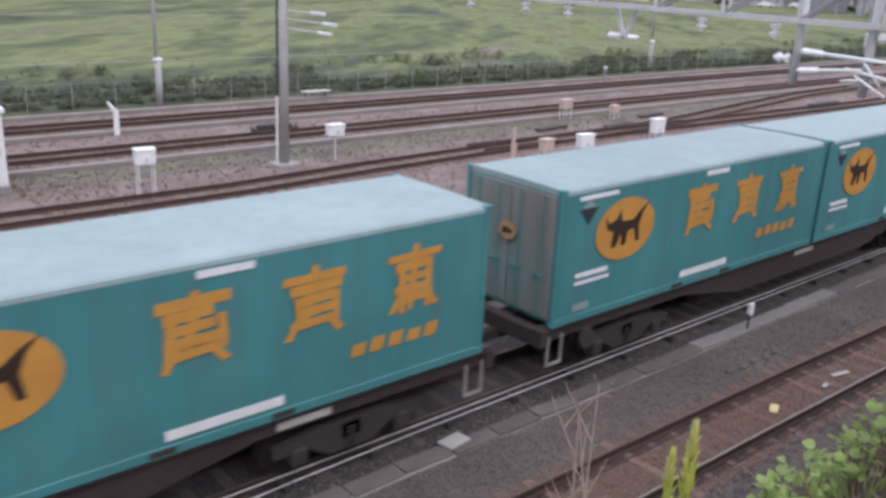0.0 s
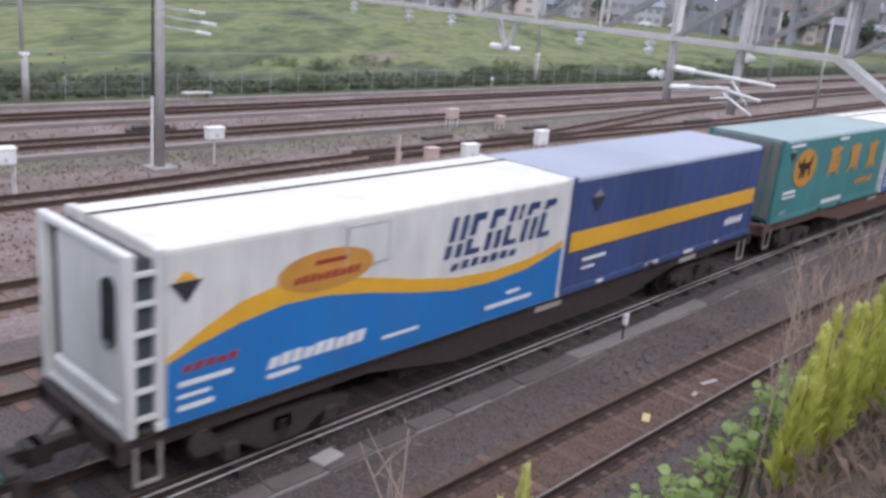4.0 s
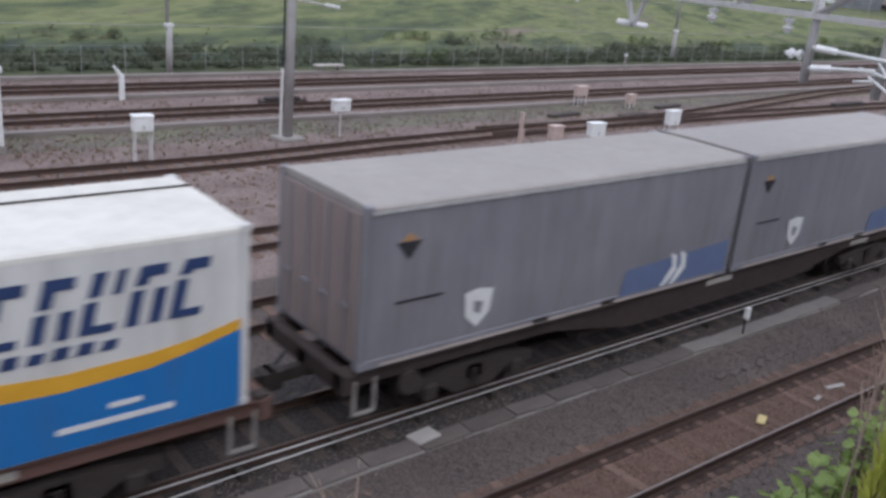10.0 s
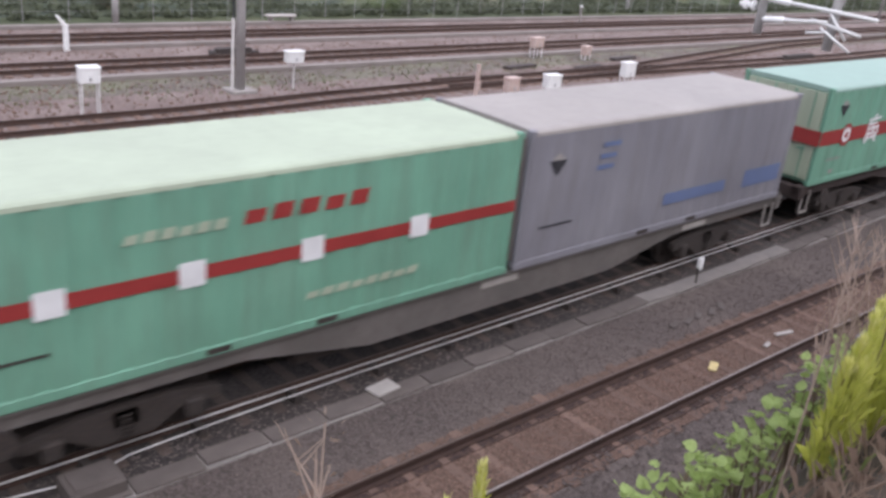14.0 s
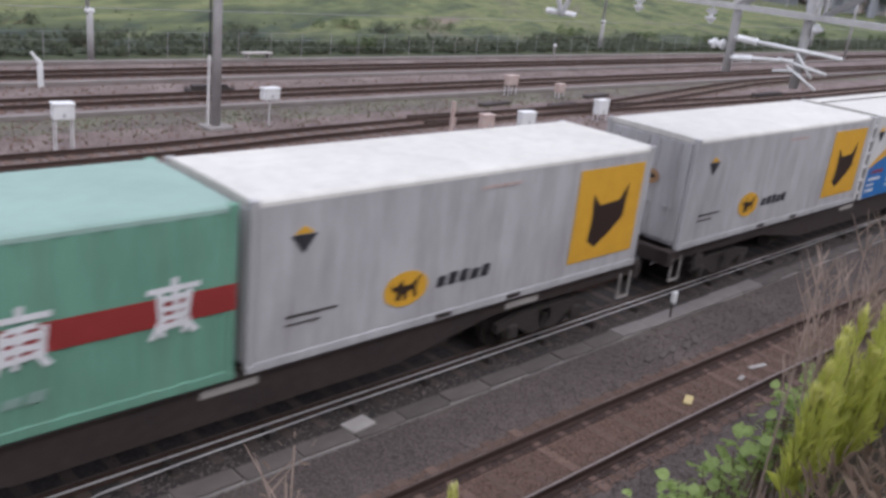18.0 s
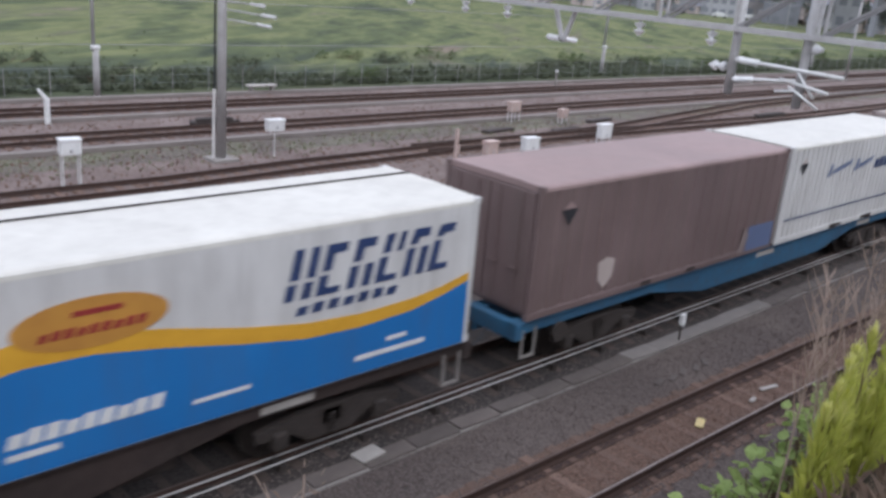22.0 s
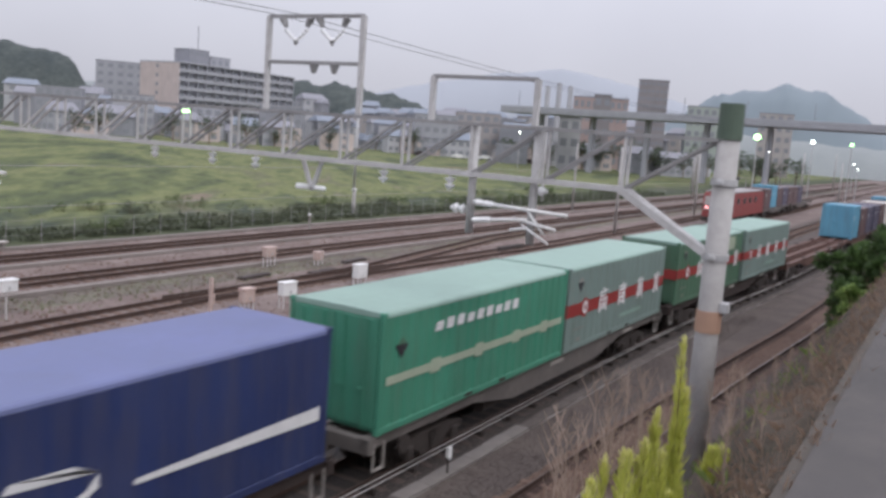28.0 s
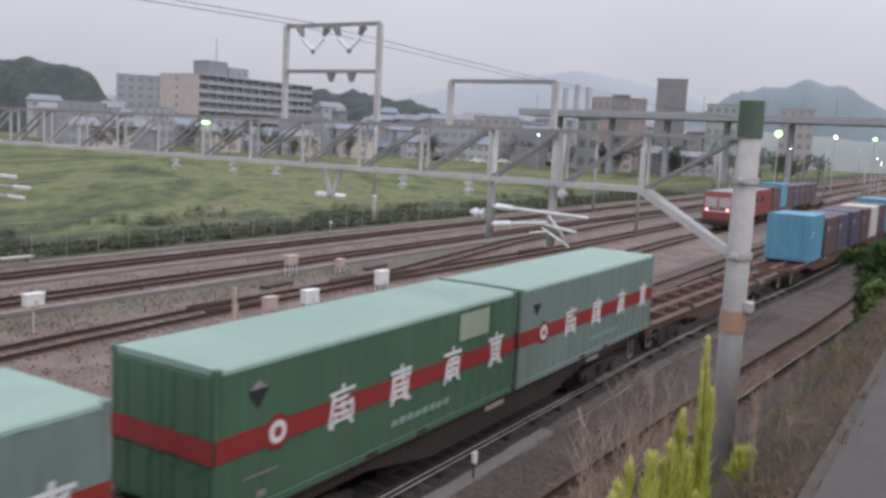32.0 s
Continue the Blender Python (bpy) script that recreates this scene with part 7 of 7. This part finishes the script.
t = thing("far_signal", "dark signal mast far down the yard", "signal", m=pose(215, 44, 0))
bm = bmesh.new()
tube(bm, (0, 0, -0.2), (0, 0, 8), 0.15, n=8)
part("post", bm, M_DARK, t)
part("head", bevelled(-0.3, -0.5, 7, 0.3, 0.5, 10, 0.1), M_DARK, t)
t = thing("radio_mast", "thin lattice radio mast on the town", "mast", m=pose(237.8, 244.9, 31.0))
bm = bmesh.new()
bar(bm, (0, 0, 0), (0, 0, 9.4), 0.2)
part("shaft", bm, M_MIDG, t)

# ---- wooded hills and far mountains ----
M_WOOD = meadow("hill_woods", [(0.06, 0.072, 0.074), (0.08, 0.092, 0.09), (0.10, 0.114, 0.108)], 0.06)
# haze of distance is put into these three colours, pale and blue-grey
M_HAZEWOOD = mat("hazed_distant_woods", (0.255, 0.275, 0.275), (0.215, 0.235, 0.235), scale=0.06, rough=1.0, bump=0.0, spread=0.7)
M_MIST1 = mat("far_mountain_in_haze", (0.33, 0.35, 0.385), (0.30, 0.32, 0.355), scale=0.004, rough=1.0, bump=0.0, spread=0.8)
M_MIST2 = mat("mountain_in_haze", (0.20, 0.24, 0.265), (0.165, 0.20, 0.225), scale=0.012, rough=1.0, bump=0.0, spread=0.8)


def ridge(name, label, cx, cy, ang, length, crest, depth, material, seed, rough_h):
    """A hill whose crest runs across the view: crest is a list of (share of the length, height)."""
    n, verts, faces = 60, [], []
    ca, sa = math.cos(radians(ang)), math.sin(radians(ang))
    sh, hh = [c[0] for c in crest], [c[1] for c in crest]
    m = 9
    for i in range(n + 1):
        u = i / n
        h = float(np.interp(u, sh, hh))
        for j in range(m):
            v = j / (m - 1)
            k = math.sin(math.pi * v)
            z = h * k ** 0.8 + rough_h * noise.fractal(Vector((u * 14, v * 6, seed)), 0.6, 2.0, 4) * k
            lx, ly = (u - 0.5) * length, (v - 0.5) * depth
            verts.append((cx + lx * ca - ly * sa, cy + lx * sa + ly * ca, max(z, -1)))
    for i in range(n):
        for j in range(m - 1):
            a = i * m + j
            faces.append((a, a + m, a + m + 1, a + 1))
    o = from_arrays(name, verts, faces, material)
    o.data.polygons.foreach_set("use_smooth", [True] * len(faces))
    return tagged(o, label, "hill", kind="structure")


ridge("backdrop", "far mountain ridge, painted pale blue with haze", 2540, 1175, -65, 1300, [(0, 90), (0.18, 150), (0.38, 205), (0.55, 236), (0.7, 205), (0.85, 150), (1, 60)], 700, M_MIST1, 1, 6)
ridge("backdrop", "wooded mountain behind the town, painted blue-green with haze", 1475, 270, -79, 400, [(0, 20), (0.15, 70), (0.3, 105), (0.42, 112), (0.55, 124), (0.7, 112), (0.85, 75), (1, 25)], 260, M_MIST2, 2, 7)
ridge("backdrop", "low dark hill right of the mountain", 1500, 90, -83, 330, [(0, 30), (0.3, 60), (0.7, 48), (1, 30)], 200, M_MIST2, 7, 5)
ridge("backdrop", "dark wooded hill behind the houses", 230, 401, -33, 154, [(0, 34), (0.3, 35), (0.62, 35), (0.78, 34), (0.86, 30), (0.90, 19), (1, 14)], 50, M_WOOD, 3, 2.5)
ridge("backdrop", "dark wooded rise behind the apartments", 330, 255, -48, 120, [(0, 18), (0.2, 25), (0.5, 27), (0.75, 24), (1, 16)], 50, M_WOOD, 4, 2.5)
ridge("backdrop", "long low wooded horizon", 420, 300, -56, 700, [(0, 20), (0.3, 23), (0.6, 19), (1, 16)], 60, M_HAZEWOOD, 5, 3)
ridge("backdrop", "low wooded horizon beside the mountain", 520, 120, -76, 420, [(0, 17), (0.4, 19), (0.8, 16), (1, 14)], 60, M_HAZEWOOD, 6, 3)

# ---- plants ----
M_GOLD = leaf_mat("yellow_green_leaf", (0.48, 0.52, 0.10), (0.70, 0.70, 0.22), thin=0.62)
M_GOLDTIP = leaf_mat("yellow_flower_leaf", (0.60, 0.60, 0.16), (0.76, 0.74, 0.36), thin=0.6)
M_VINE = leaf_mat("fresh_green_leaf", (0.10, 0.18, 0.045), (0.40, 0.50, 0.17), thin=0.5)
M_DARKLEAF = leaf_mat("dark_green_leaf", (0.045, 0.085, 0.03), (0.12, 0.19, 0.06))
M_DRY = leaf_mat("dry_straw", (0.21, 0.145, 0.105), (0.38, 0.29, 0.225), 0.9)
M_TUFT = leaf_mat("meadow_grass_blade", (0.12, 0.18, 0.055), (0.30, 0.36, 0.11), 0.9)
M_SHRUB = leaf_mat("meadow_shrub_leaf", (0.085, 0.115, 0.055), (0.16, 0.20, 0.085), 0.9)
M_MEADOWBLADE = leaf_mat("meadow_blade", (0.105, 0.125, 0.062), (0.175, 0.19, 0.098), 0.9, thin=0.6)
M_YARDWEED = leaf_mat("dusty_yard_weed", (0.16, 0.165, 0.105), (0.24, 0.25, 0.15), 0.9)
M_SCRUB = leaf_mat("dark_scrub_leaf", (0.07, 0.082, 0.055), (0.125, 0.14, 0.085), 0.9)


def slope_z(y, x=0.0):
    if y > EDGE:
        y = EDGE + (y - EDGE) / (1 - max(bend(x), -2.2) / (EDGE + 1.35))
    return float(np.interp(y, [p[0] for p in prof], [p[1] for p in prof]))


def goldenrod(x, y, top, seed, shoots=5, n=260, label="tall yellow-green weed, thick with narrow leaves"):
    """Slender spikes thick with short narrow leaves: a tallest one and side shoots round it."""
    rng = random.Random(seed)
    z = slope_z(y) - 0.05
    h = top - z
    t = thing("tall_weed", label, "weed", "tall weeds on the bank", m=pose(x, y, z))
    for s in range(shoots):
        hs = h if s == 0 else h * rng.uniform(0.62, 0.93)
        a0, r0 = rng.uniform(0, 6.28), 0.0 if s == 0 else rng.uniform(0.012, 0.04)
        ox, oy = r0 * math.cos(a0), r0 * math.sin(a0)
        lean = (0.0, 0.0) if shoots == 1 else (rng.uniform(-0.015, 0.035), rng.uniform(-0.015, 0.025))
        thick = rng.uniform(0.009, 0.015)
        bm = bmesh.new()
        tube(bm, (ox, oy, 0), (ox + lean[0], oy + lean[1], hs * 0.97), 0.008, 0.003, n=6)
        stem = part("stem", bm, M_STEM, t)
        for name, m, k0, k1, cnt in (("leaves", M_GOLD, 0.08, 0.95, n), ("flower_head", M_GOLDTIP, 0.86, 0.985, n // 4)):
            items = []
            for i in range(cnt):
                u = rng.uniform(k0, k1)
                a = rng.uniform(0, 6.283)
                q = thick * min(1.0, (1.02 - u) / 0.3) * math.sqrt(rng.random())
                wide = 0.75 if shoots == 1 else 1.0 + 1.1 * max(0.0, 0.8 - u) * rng.random()
                base = (ox + lean[0] * u + q * math.cos(a), oy + lean[1] * u + q * math.sin(a), hs * u)
                items.append((base, (math.cos(a) * 0.30 * wide, math.sin(a) * 0.30 * wide, rng.uniform(0.7, 1.8)), rng.uniform(0.06, 0.14) * wide * min(1.0, (1.1 - u) / 0.28), rng.uniform(0.005, 0.009), rng.uniform(-0.2, 0.8)))
            v, f = leaves(items)
            o = from_arrays(name, v, f, m, stem)
            o["kind"] = "stuff"
    return t


TALL = ((2.63, -5.04, 6.14), (2.51, -5.05, 6.09), (4.57, -5.10, 5.94), (4.63, -5.12, 6.03), (4.71, -5.10, 6.05), (4.94, -5.08, 6.08), (5.01, -5.13, 6.10), (5.15, -5.10, 6.05),
        (5.27, -5.06, 5.98), (5.43, -5.10, 6.03), (5.71, -5.08, 6.12), (5.95, -5.12, 6.47), (5.98, -5.10, 6.28), (5.57, -5.15, 5.94), (6.80, -5.14, 5.60), (7.10, -5.12, 5.50))
for i, (x, y, top) in enumerate(TALL):
    goldenrod(x, y, top, 100 + i, (1, 3, 2)[(i > 1) + (i > 4)], 420 if i < 2 else 270, "slender yellow-green flower spike" if i < 2 else "tall yellow-green weed, thick with narrow leaves")


def vine_patch(line, count, seed, size=0.1):
    """Broad leaves heaped along a line of (x, y, top), hanging down the bank from it."""
    rng = random.Random(seed)
    t = thing("creeper", "fresh green broad-leaved creeper trailing over the bank", "creeper", "creepers on the bank", m=pose(0, 0, 0))
    shapes = []
    for k in range(6):
        bm = bmesh.new()
        out = [(0, -0.5), (0.32, -0.42), (0.5, -0.1), (0.36, 0.25), (0, 0.62), (-0.36, 0.25), (-0.5, -0.1), (-0.32, -0.42)]
        c = bm.verts.new((0, 0, -0.06))
        vs = [bm.verts.new((u, v, 0.10 * math.sin(k + 3 * u) - 0.12 * v * v)) for u, v in out]
        for i in range(8):
            bm.faces.new((c, vs[i], vs[(i + 1) % 8]))
        shapes.append(mesh_of("leaf", bm, M_VINE))
    lx, ly, lz = zip(*line)
    for i in range(count):
        x = rng.uniform(lx[0], lx[-1])
        y, z = float(np.interp(x, lx, ly)), float(np.interp(x, lx, lz)) + 0.05 * math.sin(x * 23)
        drop = 0.25 * rng.random() ** 1.6
        o = new("leaf", shapes[i % 6])
        o.parent = t
        k = size * rng.uniform(0.55, 1.3)
        o.matrix_local = pose(x, y + rng.uniform(-0.09, 0.09), z - drop, rng.uniform(5, 55), rng.uniform(-25, 25), rng.uniform(0, 360)) @ Matrix.Scale(k, 4)
    bm = bmesh.new()
    for i in range(22):
        x = rng.uniform(lx[0], lx[-1])
        y, z = float(np.interp(x, lx, ly)), float(np.interp(x, lx, lz))
        tube(bm, (x, y, slope_z(y) - 0.03), (x + rng.uniform(-0.2, 0.2), y + rng.uniform(-0.06, 0.06), z - 0.04), 0.006, 0.003, n=5)
    o = part("runner_tangle", bm, M_STEM, t)
    o["kind"] = "stuff"


vine_patch([(3.9, -4.70, 5.23), (4.2, -4.70, 5.20), (4.55, -4.70, 5.18), (4.95, -4.72, 5.24)], 330, 1, 0.047)
vine_patch([(4.92, -4.72, 5.24), (5.16, -4.72, 5.33), (5.3, -4.74, 5.42), (5.5, -4.76, 5.46), (5.85, -4.8, 5.34)], 260, 2, 0.05)


def dry_stalk(x, y, top, seed, twigs=16):
    rng = random.Random(seed)
    z = slope_z(y) - 0.03
    t = thing("dry_stalk", "bare dry branching weed stalk", "dry weed", "dry stalks on the bank", m=pose(x, y, z))
    h = top - z
    bm = bmesh.new()
    tip = Vector((rng.uniform(-0.05, 0.05), rng.uniform(-0.05, 0.05), h))
    tube(bm, (0, 0, 0), tip, 0.006, 0.002, n=5)
    part("stem", bm, M_DRYSTEM, t)
    for i in range(twigs):
        u = rng.uniform(0.35, 0.97)
        a = rng.uniform(0, 6.28)
        b = tip * u
        ln = h * 0.22 * (1.1 - u * 0.5)
        bm = bmesh.new()
        e = b + Vector((math.cos(a) * ln * 0.5, math.sin(a) * ln * 0.5, ln))
        tube(bm, b, e, 0.003, 0.001, n=4)
        tube(bm, b.lerp(e, 0.5), b.lerp(e, 0.5) + Vector((math.sin(a) * ln * 0.3, math.cos(a) * ln * 0.3, ln * 0.4)), 0.002, 0.001, n=4)
        part("twig", bm, M_DRYSTEM, t)
    # loose seed plumes round the tips
    items = []
    for i in range(twigs * 7):
        u = rng.uniform(0.55, 1.0)
        a = rng.uniform(0, 6.28)
        q = h * 0.13 * rng.random() * (1.25 - u)
        items.append((tip * u + Vector((math.cos(a) * q, math.sin(a) * q, 0)), (math.cos(a), math.sin(a), rng.uniform(0.2, 2.0)), rng.uniform(0.015, 0.035), 0.003, rng.uniform(-0.3, 0.8)))
    v, f = leaves(items)
    o = from_arrays("seed_plume", v, f, M_DRY, t)
    o["kind"] = "stuff"


M_DRYSTEM = mat("dry_stem", (0.33, 0.25, 0.20), (0.25, 0.19, 0.15), scale=20, rough=0.95)
for i, (x, y, top) in enumerate(((2.21, -4.97, 6.36), (2.28, -4.92, 6.22), (4.51, -5.0, 6.29), (4.84, -4.98, 6.23), (4.92, -4.95, 6.18), (4.99, -5.0, 6.38), (5.39, -5.0, 6.30), (5.66, -4.97, 6.25), (5.81, -5.0, 6.28), (5.21, -4.95, 6.33), (5.07, -5.02, 6.28), (5.4, -4.9, 6.05),
                                 (6.1, -5.0, 6.1), (6.5, -4.9, 6.05), (6.8, -5.2, 6.05), (7.0, -4.9, 5.95), (7.4, -5.0, 5.9), (7.9, -5.0, 5.95), (7.6, -5.2, 5.95), (8.2, -5.05, 5.85), (8.8, -5.15, 5.85), (9.6, -5.1, 5.75), (10.5, -5.2, 5.85), (6.4, -5.3, 6.0), (7.2, -5.35, 5.98))):
    dry_stalk(x, y, top, 300 + i, 7 if i < 2 else 12)


def shrub(x, y, rx, ry, rz, n, size, seed, material):
    """A low shrub of the meadow: several uneven clumps of leaves on short stems."""
    rng = random.Random(seed)
    t = thing("shrub", "low dull green shrub at the edge of the meadow", "shrub", "shrubs behind the fence", m=pose(x, y, 0))
    clumps = [(rng.uniform(-1, 1) * rx, rng.uniform(-1, 1) * ry, rz * rng.uniform(0.3, 1.0), rng.uniform(0.25, 0.55)) for _ in range(9)]
    bm = bmesh.new()
    for cx, cy, cz, cr in clumps:
        tube(bm, (cx * 0.4, cy * 0.4, -0.1), (cx, cy, cz), 0.025, 0.01, n=5)
    part("branchwork", bm, M_STEM, t)["kind"] = "stuff"
    items = []
    for i in range(n):
        cx, cy, cz, cr = rng.choice(clumps)
        d = Vector((rng.gauss(0, 1), rng.gauss(0, 1), rng.gauss(0.1, 0.8))).normalized()
        p = Vector((cx, cy, cz * 0.9)) + d * cr * rng.uniform(0.3, 1)
        p.z = max(p.z, 0.03)
        items.append((p, (d.x, d.y, d.z + rng.uniform(-0.2, 0.7)), size * rng.uniform(0.6, 1.4), size * 0.5, rng.uniform(0, 0.8)))
    v, f = leaves(items)
    o = from_arrays("foliage", v, f, material, t)
    o["kind"] = "stuff"


def scatter(name, label, count, spot, material, hgt, wid, lean, seed, category="grass", blades=4):
    """Tufts of narrow blades, all in one mesh: spot(rng) gives the place of a tuft."""
    rng = random.Random(seed)
    items = []
    for i in range(count):
        x, y, z = spot(rng)
        hh = hgt * rng.uniform(0.5, 1.3)
        for k in range(blades):
            a = rng.uniform(0, 6.283)
            q = rng.uniform(0.1, lean)
            items.append(((x + rng.uniform(-0.3, 0.3) * hh, y + rng.uniform(-0.3, 0.3) * hh, z), (math.cos(a) * q, math.sin(a) * q, 1), hh * rng.uniform(0.6, 1.1), wid * rng.uniform(0.6, 1.4), rng.uniform(-0.2, 0.9)))
    v, f = leaves(items)
    o = from_arrays(name, v, f, material)
    return tagged(o, label, category, kind="stuff")


def on_bank(x0, x1, y0, y1, power=1.6):
    def spot(r):
        y = r.uniform(y0, y1)
        x = x0 + (x1 - x0) * r.random() ** power
        return x, y, slope_z(y, x) - 0.04
    return spot


def on_field(x0, x1, y0, y1):
    def spot(r):
        return r.uniform(x0, x1), y0 + (y1 - y0) * r.random() ** 1.7, 0.0
    return spot


scatter("dry_grass", "dry straw-coloured grass along the lane edge", 2000, on_bank(3, 45, -5.72, -5.2), M_DRY, 0.17, 0.0035, 1.0, 21)
scatter("dry_grass", "dry brown grass over the bank", 600, on_bank(3, 60, -5.3, -1.6), M_DRY, 0.24, 0.0045, 1.0, 22)
scatter("weeds", "green weeds over the bank", 1100, on_bank(3, 70, -5.4, -1.6), M_TUFT, 0.2, 0.011, 1.1, 23)
scatter("weeds", "low weeds at the foot of the bank", 700, on_bank(4, 70, -1.9, -0.9), M_TUFT, 0.12, 0.015, 1.2, 24)
scatter("weeds", "sparse weeds in the yard gravel", 900, lambda r: (r.uniform(5, 40), r.uniform(21.9, 25), -0.2), M_YARDWEED, 0.12, 0.04, 1.2, 25)
scatter("meadow_grass", "long rough meadow grass", 3600, on_field(-10, 190, 46, 118), M_MEADOWBLADE, 0.22, 0.2, 6.0, 26, blades=4)


def scrub_spot(r):
    """Thickest just behind the fence, thinning out in uneven tongues towards the meadow."""
    x = r.uniform(0, 150)
    deep = 5.5 + 6.0 * noise.noise(Vector((x * 0.07, 0, 5))) + 1.6 * noise.noise(Vector((x * 0.4, 0, 9)))
    return x, 37.6 + max(deep, 0.8) * r.random() ** 1.2, -0.1


scatter("scrub", "dull dark scrub behind the fence", 4200, scrub_spot, M_SCRUB, 0.5, 0.22, 2.6, 27, "scrub", 5)
for k in range(24):
    rk = random.Random(700 + k)
    bx, by = 4 + 6.2 * k + rk.uniform(-2.5, 2.5), rk.uniform(38.6, 50)
    hb = rk.uniform(0.4, 0.85)
    shrub(bx, by, rk.uniform(0.9, 2.4), rk.uniform(0.6, 1.2), hb, 800, 0.15, 800 + k, rk.choice((M_SCRUB, M_SHRUB, M_SHRUB)))


def bush(name, label, x, y, z, rx, ry, rz, n, size, seed, material=M_DARKLEAF):
    rng = random.Random(seed)
    t = thing(name, label, "bush", "bushes on the bank", m=pose(x, y, z))
    bm = bmesh.new()
    for k in range(6):
        a = rng.uniform(0, 6.28)
        tube(bm, (0, 0, -0.2), (math.cos(a) * rx * 0.5, math.sin(a) * ry * 0.5, rz * rng.uniform(0.5, 0.9)), 0.03, 0.01, n=6)
    part("branchwork", bm, M_STEM, t)
    clumps = [(rng.gauss(0, 0.42) * rx, rng.gauss(0, 0.42) * ry, rz * rng.uniform(0.15, 1.0), rng.uniform(0.25, 0.5)) for _ in range(26)]
    items = []
    for i in range(n):
        cx, cy, cz, cr = rng.choice(clumps)
        d = Vector((rng.gauss(0, 1), rng.gauss(0, 1), rng.gauss(0.2, 1))).normalized()
        p = Vector((cx, cy, cz)) + d * cr * rx * 0.5 * rng.uniform(0.4, 1)
        items.append((p, (d.x, d.y, d.z + rng.uniform(-0.3, 0.6)), size * rng.uniform(0.6, 1.3), size * 0.55, rng.uniform(0, 0.8)))
    v, f = leaves(items)
    o = from_arrays("foliage", v, f, material, t)
    o["kind"] = "stuff"


bush("bush", "dark green bush on the bank beside the lane", 33.5, -3.5, 1.7, 1.5, 1.1, 2.6, 6500, 0.20, 1)
bush("bush", "green bush further along the bank", 41, -4.0, 2.6, 1.7, 1.3, 2.4, 4500, 0.22, 2)
bush("bush", "leafy bush at the edge of the lane", 27.0, -4.2, 3.1, 0.5, 0.5, 1.0, 2600, 0.16, 3, M_VINE)


motions()
